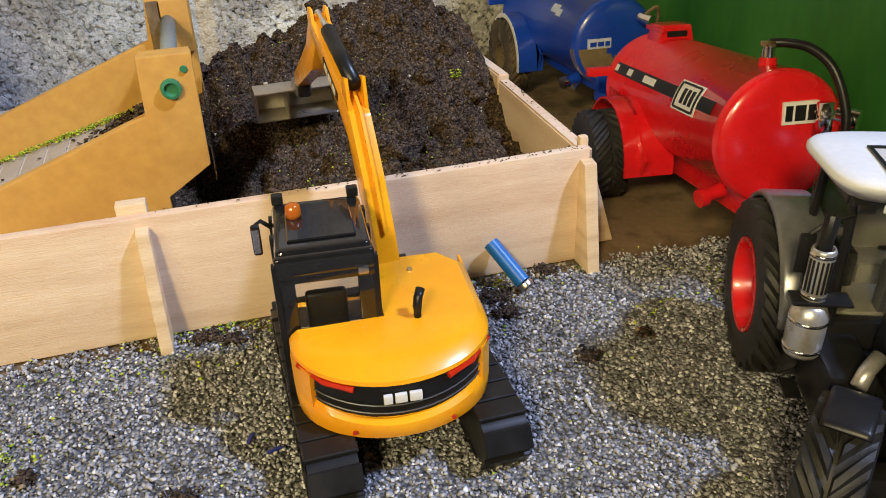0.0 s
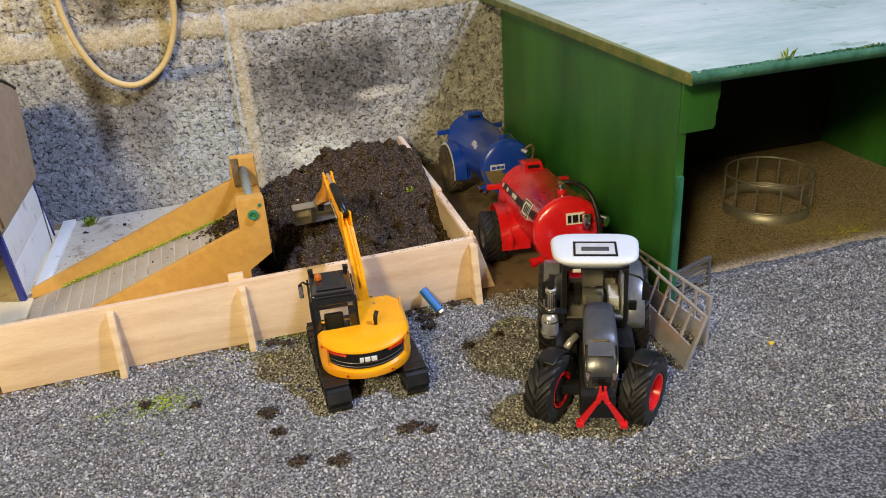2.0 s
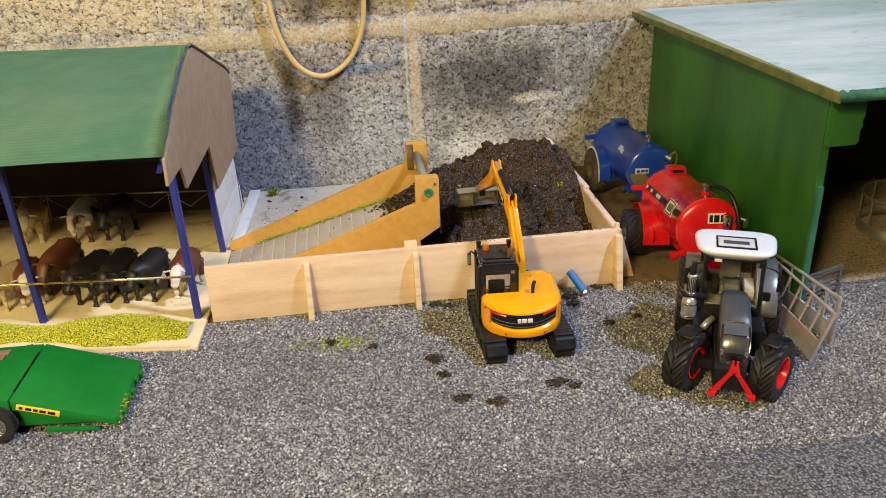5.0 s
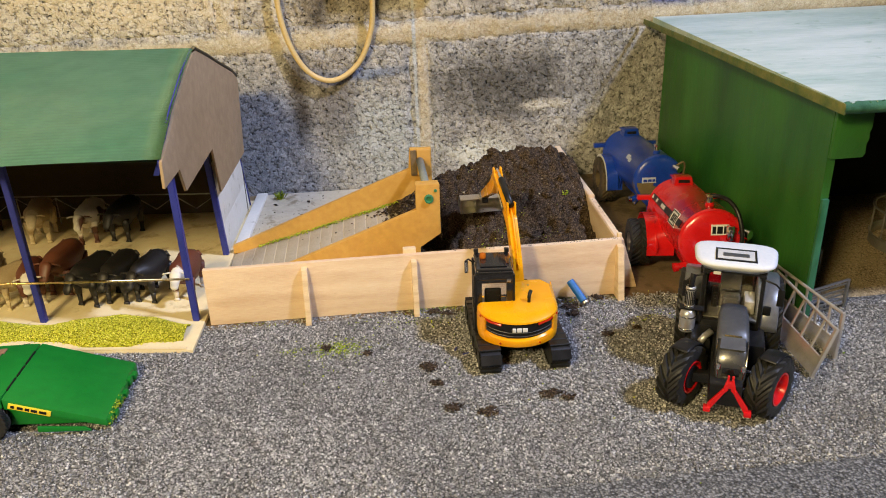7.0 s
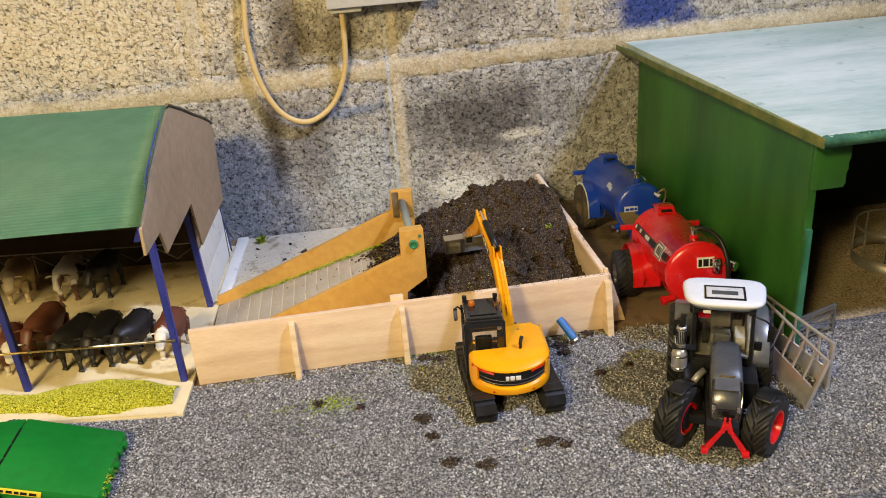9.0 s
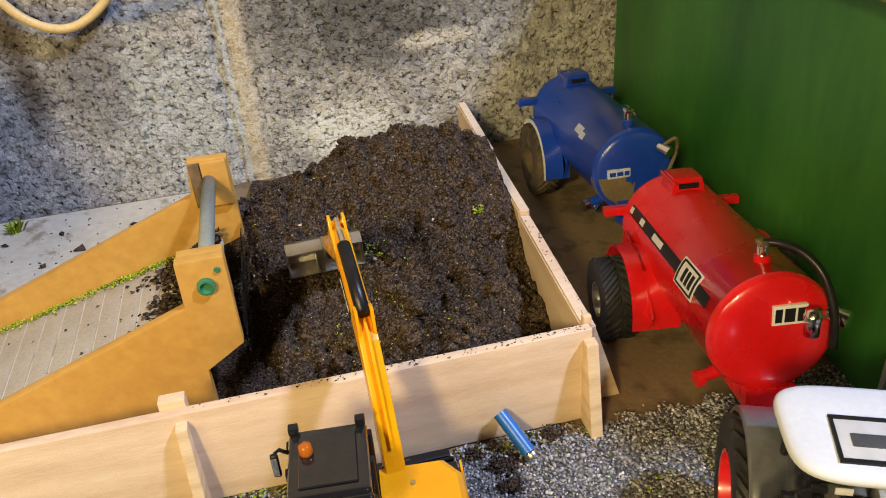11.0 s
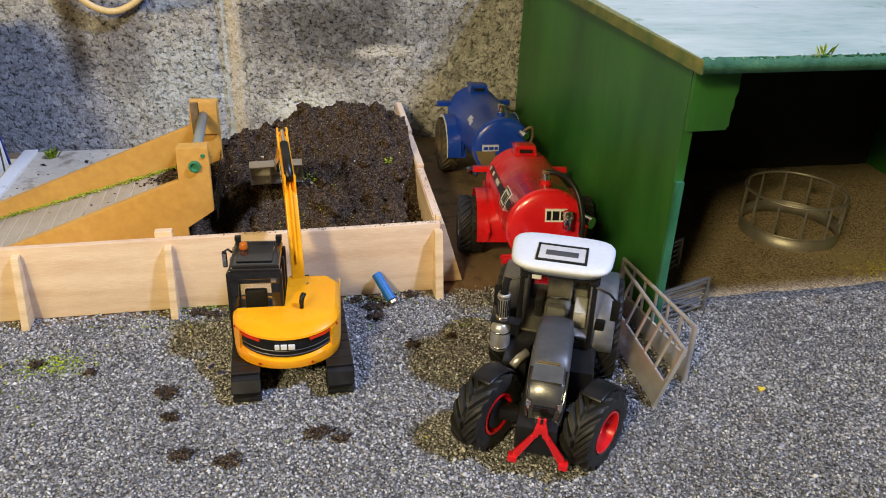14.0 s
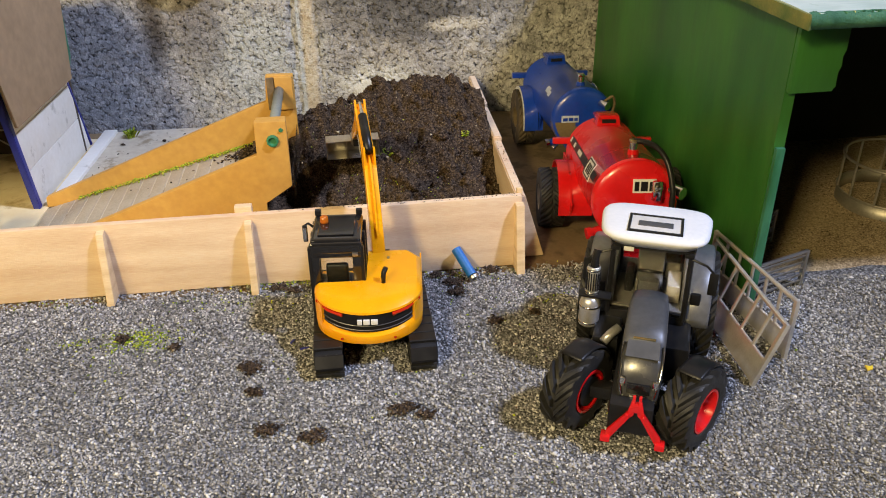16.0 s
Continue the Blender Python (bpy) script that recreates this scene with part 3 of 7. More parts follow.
rng = np.random.default_rng(5)
xy = np.column_stack([rng.uniform(-0.50, 0.64, 140000), 0.05 + 0.256 * rng.uniform(0, 1, 140000)])
xy = np.array([p for p in xy if on_gravel(*p)])
sz = rng.uniform(0.00055, 0.00122, len(xy)) * np.where(rng.uniform(0, 1, len(xy)) > 0.94, 1.5, 1.0)
tagged(chips("gravel", np.column_stack([xy, rng.uniform(-0.0002, 0.0007, len(xy))]), sz, M_GRAVEL, 0.8), "loose grey crushed stone chips", "gravel", kind="stuff")

tagged(rough_sheet("shed_floor", 0.302, 0.69, 0.262, 0.508, 90, 60, lambda x, y: 0.0012 + 0.0012 * noise.noise((x * 45, y * 45, 1)) - 0.004 * (1 - ease(0.262, 0.268, y + 0.004 * noise.noise((x * 30, 0, 0)))), M_SHEDSOIL),
       "trampled brown soil inside the shed", "soil", kind="structure")
tagged(part("yard_floor", box(-0.2105, -0.027, 0.335, 0.642, -0.001, 0.002, 0.0008), M_CONCRETE), "pale grey concrete yard board with crumbs on it", "floor", kind="structure")

# ---- silage pit boards ----
pit = thing("silage_pit", (-0.035, 0.31, 0), 0, "pale plywood clamp walls with wedge buttresses on the gravel", "clamp wall")
PX, PY = -0.035, 0.31
part("front_board",
     prism([(-0.225 - PX, 0.0), (0.1585 - PX, 0.0), (0.1585 - PX, 0.0572), (0.10 - PX, 0.0566), (-0.225 - PX, 0.0560)], 0.3068 - PY, 0.3122 - PY, "y", 0.0007), M_BOARD, pit)
for bx, wide in ((-0.1375, 0.0052), (-0.0385, 0.0052), (0.1535, 0.0062)):
    part("buttress", prism([(0.3069 - PY, 0.0), (0.2915 - PY, 0.0), (0.3015 - PY, 0.0515), (0.3069 - PY, 0.0525)], bx - PX, bx + wide - PX, "x", 0.0006), M_BOARD_END, pit)
for bx in (-0.045,):
    part("inner_post", box(bx - PX, bx + 0.012 - PX, 0.3124 - PY, 0.319 - PY, 0.002, 0.060, 0.0008), M_BOARD_END, pit)
for (xa, ya), (xb, yb), za, zb in (((0.1555, 0.3125), (0.1615, 0.434), 0.0545, 0.0500), ((0.1620, 0.436), (0.1680, 0.536), 0.0525, 0.0450), ((0.1680, 0.538), (0.1735, 0.643), 0.0480, 0.0435)):
    bm = bmesh.new()
    ring = [(xa, ya), (xa + 0.0072, ya), (xb + 0.0070, yb), (xb, yb)]
    lo = [bm.verts.new((x - PX, y - PY, 0.0)) for x, y in ring]
    hi = [bm.verts.new((x - PX, y - PY, z)) for (x, y), z in zip(ring, (za, za, zb, zb))]
    bm.faces.new(lo), bm.faces.new(hi)
    for k in range(4):
        bm.faces.new((lo[k], lo[(k + 1) % 4], hi[(k + 1) % 4], hi[k]))
    bmesh.ops.bevel(bm, geom=bm.edges[:], offset=0.0009, segments=2, affect="EDGES")
    part("side_board", bm, M_BOARD, pit)
part("side_buttress", prism([(0.1615 - PX, 0.0), (0.1800 - PX, 0.0), (0.1640 - PX, 0.051), (0.1615 - PX, 0.052)], 0.3180 - PY, 0.3235 - PY, "y", 0.0006), M_BOARD_END, pit)
part("corner_splinter", box(0.1560 - PX, 0.1605 - PX, 0.3125 - PY, 0.3165 - PY, 0.050, 0.0605, 0.0012), M_BOARD_END, pit)

# ---- soil heap in the pit ----
def heap_height(x, y):
    h = 0.026 + 0.054 * ease(0.380, 0.515, y) + 0.010 * ease(0.05, 0.11, x) * (1 - ease(0.45, 0.6, y))
    h -= 0.030 * math.exp(-((x - 0.018) / 0.036) ** 2 - ((y - 0.350) / 0.047) ** 2)
    h -= 0.026 * (1 - ease(0.306, 0.340, y)) * (0.4 + 0.6 * ease(0.11, 0.15, x))
    h -= 0.064 * ease(0.0, 0.125, y - 0.465 - 0.030 * ease(0.01, 0.10, x) + 0.012 * noise.noise((x * 18, 3, 0)))
    h -= 0.016 * (1 - ease(-0.012, 0.060, x)) * ease(0.42, 0.56, y)
    h -= 0.028 * ease(0.108, 0.162, x) * (0.6 + 0.4 * ease(0.4, 0.3, y))
    h -= 0.060 * (1 - ease(-0.012, 0.008, x)) * (1 - ease(0.40, 0.47, y))
    h -= 0.004 * (1 - ease(0.05, 0.10, x)) * ease(0.50, 0.56, y)
    back = 0.020 * ease(0.50, 0.60, y)
    h *= ease(-0.034 + back, -0.008 + back, x)
    h = min(h, 0.62 * (0.634 - y) + 0.015 * ease(0.055, 0.13, x) - 0.012 * (1 - ease(-0.02, 0.02, x)))
    p = Vector((x, y, 0.0))
    h += 0.0075 * noise.noise(p * 27) + 0.0115 * (abs(noise.noise(p * 62)) - 0.15) + 0.0048 * noise.noise(p * 105) + 0.0036 * noise.noise(p * 150) + 0.0017 * noise.noise(p * 380)
    c = noise.cell(p * 75)
    h += 0.0026 * max(0.0, c - 0.55) * (0.5 + noise.noise(p * 55))
    if y > 0.452 and x < -0.026 + 0.012 * ease(0.50, 0.56, y) + 0.008 * ease(0.58, 0.635, y) + 0.003 * noise.noise(p * 60):
        return -0.006
    return max(h, 0.003 + 0.011 * ease(0.47, 0.52, y) * (1 - ease(0.54, 0.60, y)) * ease(-0.030 + back, -0.010 + back, x) + 0.004 * noise.noise(p * 48))


# its low west fringe is added as the dark shade under the ramp head
heap = rough_sheet("soil_mound", -0.0580, 0.1630, 0.3135, 0.642, 250, 370, heap_height, M_SOIL)
tagged(heap, "heap of dark damp crumbly soil inside the pit", "soil")
rng = np.random.default_rng(8)
sp = [(x, y) for x, y in zip(rng.uniform(-0.020, 0.158, 52000), rng.uniform(0.316, 0.635, 52000))]
for k in range(70):
    x, y = rng.uniform(0.040, 0.150), rng.uniform(0.335, 0.60)
    r = rng.uniform(0.0024, 0.0066) * (1.2 if y < 0.45 else 0.8)
    b = bmesh.new()
    bmesh.ops.create_icosphere(b, subdivisions=4, radius=r)
    for v in b.verts:
        q = v.co.copy()
        v.co *= 1 + 0.42 * noise.noise(q * 230 + Vector((k * 3.0, 0, 0))) + 0.24 * noise.noise(q * 620 + Vector((k, 5, 0))) + 0.12 * noise.noise(q * 1700 + Vector((k, 9, 0)))
    tagged(part("soil_clod", b, M_SOIL, None, smooth=True, m=pose(x, y, heap_height(x, y) + r * 0.10, rng.uniform(0, 360), rng.uniform(0, 360), 0)), "rounded dark soil clod on the heap", "soil clod", "clods on the soil heap")
big = [(x, y) for x, y in zip(rng.uniform(-0.015, 0.156, 2200), rng.uniform(0.318, 0.632, 2200)) if noise.noise((x * 40, y * 40, 7)) > -0.05]
tagged(chips("soil_lumps", [(x, y, heap_height(x, y) + 0.0004) for x, y in big], rng.uniform(0.0009, 0.0022, len(big)) * np.where(rng.uniform(0, 1, len(big)) > 0.93, 1.7, 1.0), M_SOIL, 0.8),
       "broken lumps of dark soil on the heap", "soil", kind="stuff")
tagged(chips("soil_crumbs", [(x, y, heap_height(x, y)) for x, y in sp], rng.uniform(0.00035, 0.00095, len(sp)) * np.where(rng.uniform(0, 1, len(sp)) > 0.97, 2.3, 1), M_CLOD, 0.85),
       "loose dark soil crumbs on the heap", "soil", kind="stuff")

# ---- ochre loading ramp ----
RX, RY = -0.11, 0.40
loading_ramp = thing("loading_ramp", (RX, RY, 0), 0, "ochre fibreboard loading ramp with high sides beside the pit", "ramp")
NEAR, FAR = 0.3500, 0.4590
SIDE = [(-0.2245, 0.002), (-0.2235, 0.0095), (-0.0290, 0.0825), (-0.0285, 0.1075), (-0.0060, 0.1075), (-0.0062, 0.0570), (-0.0262, 0.0440), (-0.0265, 0.002)]
FAR_SIDE = [(-0.2235, 0.003), (-0.2230, 0.0115), (-0.0285, 0.0865), (-0.0265, 0.1090), (-0.0040, 0.1085), (-0.0040, 0.0560), (-0.0255, 0.0480), (-0.0265, 0.003)]
for y0, outline in ((NEAR, SIDE), (FAR, FAR_SIDE)):
    part("side_wall", prism([(x - RX, z) for x, z in outline], y0 - RY, y0 + 0.0065 - RY, "y", 0.0008), M_OCHRE, loading_ramp)
part("post_block", box(-0.0280 - RX, -0.0065 - RX, NEAR + 0.0067 - RY, NEAR + 0.0135 - RY, 0.080, 0.1070, 0.0008), M_OCHRE, loading_ramp)
part("post_block", box(-0.0195 - RX, -0.0050 - RX, FAR - 0.0035 - RY, FAR - 0.0002 - RY, 0.080, 0.1080, 0.0008), M_OCHRE, loading_ramp)
part("post_block", box(-0.0262 - RX, -0.0200 - RX, FAR - 0.0030 - RY, FAR - 0.0002 - RY, 0.080, 0.1075, 0.0006), M_TABLE, loading_ramp, "dark stained strip on the far post")
DECK_Z, DECK_RISE, DECK_X, DECK_L = 0.0022, 0.0545, -0.2225, 0.2055


def deck_at(x):
    """Height of the deck's upper face along the ramp."""
    return DECK_Z + DECK_RISE * (x - DECK_X) / DECK_L


n = 17
for k in range(n):
    a, b = DECK_X + DECK_L * k / n, DECK_X + DECK_L * (k + 1) / n - 0.0011
    za, zb = deck_at(a), deck_at(b)
    part("deck_slat", prism([(a - RX, za), (b - RX, zb), (b - RX, zb - 0.0008), (a - RX, za - 0.0008)], NEAR + 0.0067 - RY, FAR - 0.0002 - RY, "y", 0.0003), M_RAMPFLOOR, loading_ramp, "grey-brown deck slat" if k == 0 else "")
part("deck_base", prism([(DECK_X - RX, DECK_Z - 0.0004), (-0.0170 - RX, deck_at(-0.017) - 0.0006), (-0.0170 - RX, deck_at(-0.017) - 0.0042), (DECK_X - RX, 0.0002)], NEAR + 0.0069 - RY, FAR - 0.0004 - RY, "y"), M_CONCRETE, loading_ramp, "pale base board under the deck slats")
part("cross_bar", rod((-0.0165 - RX, NEAR + 0.0067 - RY, 0.0960), (-0.0165 - RX, FAR - 0.0036 - RY, 0.0965), 0.0040, seg=20), M_BARGREY, loading_ramp, "grey round cross bar", smooth=True)
part("bar_end", lathe([(0.0, 0.0004), (0.0026, 0.0008), (0.0030, 0.0022), (0.0042, 0.0020), (0.0044, 0.0002), (0.0044, -0.0006), (0.0, -0.0006)], 13, "y"), M_GREENBIT, loading_ramp, "green-painted end of the cross bar", m=pose(-0.0165 - RX, NEAR - RY - 0.0004, 0.0935) @ pose(0, 0, 0, 0, 0, 180))
part("paint_dab", rod((-0.0100 - RX, NEAR - 0.0008 - RY, 0.1010), (-0.0100 - RX, NEAR + 0.0002 - RY, 0.1010), 0.0014, 0.0018, 8), M_GREENBIT, loading_ramp)
part("clear_lip", box(-0.0050 - RX, -0.0044 - RX, NEAR + 0.0070 - RY, FAR - 0.0005 - RY, 0.046, 0.066, 0.0002), M_SMOKED, loading_ramp, "dusty clear plastic lip at the head of the ramp")

# ---- green shed ----
shed = thing("shed", (0.30, 0.22, 0), 0, "green-painted open-fronted shed with a pale blue-white roof", "shed")
SX, SY = 0.30, 0.22


def shed_x(y):
    return 0.2940 + (y - 0.22) * 0.048


bm = bmesh.new()
ys = np.linspace(0.2215, 0.645, 46)
outer, inner = [], []
for z in (0.0, 0.1985):
    outer.append([bm.verts.new((shed_x(y) - SX + 0.0007 * math.sin(y * 330) + 0.0005 * noise.noise((y * 50, z * 9, 1)), y - SY, z)) for y in ys])
    inner.append([bm.verts.new((shed_x(y) - SX + 0.0065, y - SY, z)) for y in ys])
for g in (outer, inner):
    for i in range(len(ys) - 1):
        bm.faces.new((g[0][i], g[0][i + 1], g[1][i + 1], g[1][i]))
for i in (0, len(ys) - 1):
    bm.faces.new((outer[0][i], outer[1][i], inner[1][i], inner[0][i]))
for j in (0, 1):
    for i in range(len(ys) - 1):
        bm.faces.new((outer[j][i], outer[j][i + 1], inner[j][i + 1], inner[j][i]))
part("side_wall", bm, M_GREENPAINT, shed)
part("corner_strip", box(-0.0062, -0.0002, -0.0022, 0.0012, 0.0, 0.120, 0.0010), M_TEAL, shed, "teal-daubed front corner strip")
part("gusset", prism([(-0.0062, 0.1545), (0.0205, 0.1548), (0.0210, 0.1566), (0.0222, 0.1572), (0.0218, 0.1660), (0.0232, 0.1700), (0.0226, 0.1750), (0.0240, 0.1790), (0.0238, 0.1980), (-0.0062, 0.1980)], -0.0030, 0.0010, "y", 0.0004), M_GREENPAINT, shed, "rough-cut green plywood gusset")
nx, ny = 90, 50
bm = bmesh.new()
def roof_pt(u, v, top):
    x = -0.0155 + 0.43 * u + (0.011 * v)
    y = -0.0245 + 0.4515 * v + 0.0016 * noise.noise((u * 60, 0, 4)) * (v < 0.02)
    return (x, y, 0.1995 - 0.004 * v + (0.0062 + 0.0003 * noise.noise((u * 40, v * 30, 0)) if top else 0.0))
top = [[bm.verts.new(roof_pt(i / nx, j / ny, True)) for i in range(nx + 1)] for j in range(ny + 1)]
bot = [[bm.verts.new(roof_pt(i / nx, j / ny, False)) for i in (0, nx)] for j in (0, ny)]
for j in range(ny):
    for i in range(nx):
        bm.faces.new((top[j][i], top[j][i + 1], top[j + 1][i + 1], top[j + 1][i]))
bm.faces.new((bot[0][0], bot[0][1], bot[1][1], bot[1][0]))
bm.faces.new([r[0] for r in top] + [bot[1][0], bot[0][0]])
bm.faces.new([r[-1] for r in top] + [bot[1][1], bot[0][1]])
bm.faces.new(top[0] + [bot[0][1], bot[0][0]])
bm.faces.new(top[-1] + [bot[1][1], bot[1][0]])
part("roof", bm, M_SHEDROOF, shed, "pale blue-white brushed roof board")
bm = bmesh.new()
n = 150
g = []
for i in range(n + 1):
    u = i / n
    x = -0.0160 + 0.4305 * u
    z1 = 0.2062 + 0.0010 * noise.noise((u * 90, 1, 0))
    y1 = -0.0225 + 0.0030 * abs(noise.noise((u * 120, 3, 0)))
    g.append([bm.verts.new(p) for p in ((x, y1, z1), (x, -0.0262, z1 - 0.0006), (x, -0.0268 + 0.0008 * noise.noise((u * 200, 2, 0)), 0.2015), (x, -0.0255, 0.1975 + 0.0010 * noise.noise((u * 150, 5, 0))), (x, -0.0235, 0.1978))])
for a, b in zip(g, g[1:]):
    for k in range(4):
        bm.faces.new((a[k], a[k + 1], b[k + 1], b[k]))
part("fascia", bm, M_MOSS, shed, "flaking mossy green front edge of the roof", smooth=True)
part("side_fascia", prism([(-0.0262, 0.1972), (0.4260, 0.1935), (0.4260, 0.2000), (-0.0262, 0.2055)], -0.0168, -0.0152, "x", 0.0003), M_VERGE, shed)
# back wall coloured black for the shade deep in the shed
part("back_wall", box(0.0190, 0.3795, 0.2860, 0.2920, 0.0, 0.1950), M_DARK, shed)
part("end_wall", box(0.3800, 0.3915, 0.0015, 0.4220, 0.0, 0.1935), M_GREENPAINT, shed, "green-painted end wall")
# thin black sheets added on wall and roof to carry the inner shade
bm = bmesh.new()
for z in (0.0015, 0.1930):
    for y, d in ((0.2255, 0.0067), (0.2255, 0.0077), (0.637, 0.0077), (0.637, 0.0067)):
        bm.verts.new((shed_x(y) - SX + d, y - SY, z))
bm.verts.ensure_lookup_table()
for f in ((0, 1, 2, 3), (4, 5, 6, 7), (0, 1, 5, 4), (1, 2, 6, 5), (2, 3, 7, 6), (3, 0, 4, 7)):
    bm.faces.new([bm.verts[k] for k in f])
part("inner_lining", bm, M_DARK, shed, "black sheet added inside the shed wall as its shade")
part("roof_lining", prism([(-0.0180, 0.1985), (0.2850, 0.1957), (0.2850, 0.1945), (-0.0180, 0.1975)], 0.0080, 0.385, "x"), M_DARK, shed, "black sheet added under the shed roof as its shade")

# ---- cattle barn, set slightly askew ----
BU = Vector((-0.9903, 0.1390, 0.0))
BV = Vector((0.0512, 0.9987, 0.0))
BARN = Matrix(((BU.x, BV.x, 0, 0), (BU.y, BV.y, 0, 0), (0, 0, 1, 0), (0, 0, 0, 1)))
BARN_AT = Vector((-0.2362, 0.3140, 0.0))
barn = thing("cattle_barn", tuple(BARN_AT), 0, "open cattle barn with green corrugated roof, blue posts and cardboard gable", "barn")


def bpart(name, bm, material, label="", smooth=False):
    bm.transform(BARN)
    return part(name, bm, material, barn, label, smooth)


L = 0.46
bpart("floor_slab", box(-0.006, L, -0.0525, 0.308, -0.001, 0.003, 0.0008), M_CREAM, "cream-painted floor board, dusty and stained")
LEAN = {0.0: -0.004, 0.145: -0.036, 0.292: -0.050}
TOP = {0.0: 0.178, 0.145: 0.222, 0.292: 0.156}
for u in (0.0, 0.1440, 0.286, 0.43):
    for v in LEAN:
        if v == 0.145 and u == 0.1440:
            continue
        w = 0.0016 if v == 0.292 else 0.0030
        bm = loft([[(u + a, v + b, 0.003) for a, b in ((-0.0005, -w), (0.0055, -w), (0.0055, w), (-0.0005, w))], [(u + a, v + LEAN[v] + b, TOP[v] - 0.006) for a, b in ((-0.0005, -w), (0.0055, -w), (0.0055, w), (-0.0005, w))]])
        bmesh.ops.bevel(bm, geom=bm.edges[:], offset=0.0005, segments=2, affect="EDGES")
        bpart("post", bm, M_BLUEPOST)
for v, z in ((0.0, 0.186), (0.105, 0.222), (0.235, 0.158)):
    bpart("beam", box(0.0, L, v - 0.004, v + 0.002, z - 0.012, z - 0.004, 0.0005), M_BLUEPOST)
for u in (0.0, 0.1440, 0.286):
    bpart("rafter", prism([(-0.038, 0.1570), (-0.030, 0.1570), (0.108, 0.2160), (0.102, 0.2190)], u + 0.0002, u + 0.0048, "x"), M_BLUEPOST)
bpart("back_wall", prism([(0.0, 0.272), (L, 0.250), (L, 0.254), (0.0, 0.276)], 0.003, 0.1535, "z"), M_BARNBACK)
for k in range(3):
    bpart("end_plank", prism([(0.150 - 0.0077 * k, 0.003 + 0.0352 * k), (0.288 - 0.0085 * k, 0.003 + 0.0352 * k), (0.2795 - 0.0085 * k, 0.0378 + 0.0352 * k), (0.1424 - 0.0077 * k, 0.0378 + 0.0352 * k)], 0.0002, 0.0030, "x", 0.0004), M_WHITE, "white plank of the end wall")
# ridge and eaves of the corrugated roof
RIDGE, EAVE_F, EAVE_B = (0.106, 0.2315), (-0.0475, 0.1735), (0.288, 0.1580)


def roof_sheet(a, b, bow):
    bm = bmesh.new()
    nu, nv = 24, 190
    rows = []
    for i in range(nu + 1):
        row = []
        for j in range(nv + 1):
            s = j / nv
            v, z = a[0] + (b[0] - a[0]) * s, a[1] + (b[1] - a[1]) * s
            z += bow * math.sin(math.pi * s) + (0.00008 + 0.00030 * ease(0.35, 0.75, s)) * math.sin(s * 2 * math.pi * 48)
            u = -0.0065 + (L + 0.02) * i / nu
            row.append(bm.verts.new((u, v, z - 0.0075 * ease(-0.02, 0.30, u) * s + 0.0004 * noise.noise((u * 20, s * 2, bow * 90)))))
        rows.append(row)
    for i in range(nu):
        for j in range(nv):
            bm.faces.new((rows[i][j], rows[i][j + 1], rows[i + 1][j + 1], rows[i + 1][j]))
    geo = bmesh.ops.solidify(bm, geom=bm.faces[:], thickness=0.0012)
    return bm


bpart("roof_sheet", roof_sheet(RIDGE, EAVE_F, 0.0060), M_GREENROOF, "bowed green corrugated roof sheet", True)
bpart("roof_sheet", roof_sheet(RIDGE, EAVE_B, 0.0020), M_GREENROOF, "green corrugated roof sheet behind the ridge", True)
GABLE = [(-0.0485, 0.1715), (-0.0193, 0.1825), (0.0105, 0.1975), (0.0585, 0.2155), (0.0948, 0.2275), (0.1120, 0.2290), (0.268, 0.1725), (0.2807, 0.1622), (0.2620, 0.0813), (0.1275, 0.0818),
         (0.1165, 0.1311), (0.0059, 0.1275), (-0.0036, 0.1505), (-0.0512, 0.1505)]
bpart("gable", prism(GABLE, -0.0075, -0.0050, "x", 0.0003), M_CARD, "brown corrugated cardboard gable with a jagged lower edge")
bpart("gable_trim", tube([(-0.0070, v, z + 0.0022 + 0.0006 * math.sin(v * 150)) for v, z in ((0.104, 0.2300), (0.15, 0.2150), (0.20, 0.1970), (0.25, 0.1795), (0.2785, 0.1665))], 0.0018, 7), M_BLACK, "ragged dark verge trim along the gable")
bpart("verge_strip", prism([(-0.0480, 0.1660), (0.0100, 0.1945), (0.0580, 0.2130), (0.1040, 0.2275), (0.1040, 0.2310), (0.0560, 0.2185), (0.0080, 0.2010), (-0.0480, 0.1722)], -0.0049, -0.0037, "x"), M_BLUEPOST, "blue verge board behind the cardboard gable")
bpart("rear_edge", prism([(0.2805, 0.1620), (0.2860, 0.1600), (0.2790, 0.0980), (0.2660, 0.0830)], -0.0046, -0.0034, "x"), M_TEAL, "dark green strip behind the rear edge of the gable")
# brown sheet added below the green roof, dark for the shade there
bpart("roof_lining", prism([(-0.036, 0.1680), (0.106, 0.2235), (0.282, 0.1520), (0.282, 0.1510), (0.106, 0.2220), (-0.036, 0.1672)], 0.0, L, "x"), M_BARNBACK, "dark brown sheet added under the roof, its tone deepened for shade")
bpart("feed_rail", rod((0.001, -0.0045, 0.0475), (L, -0.0045, 0.0400), 0.0011, seg=10), M_BRASS, "thin brass feed rail", True)
bpart("feed_kerb", box(0.0, L, -0.0525, -0.0490, 0.0032, 0.0040), M_CREAM)
for k in range(9):
    bpart("rear_barrier", tube([(0.03 + 0.048 * k, 0.24, 0.003), (0.03 + 0.048 * k, 0.24, 0.036), (0.054 + 0.048 * k, 0.24, 0.020), (0.078 + 0.048 * k, 0.24, 0.036)], 0.0008, 6), M_STEEL)
bpart("rear_rail", rod((0.004, 0.24, 0.0385), (L, 0.24, 0.0385), 0.0009, seg=8), M_STEEL)

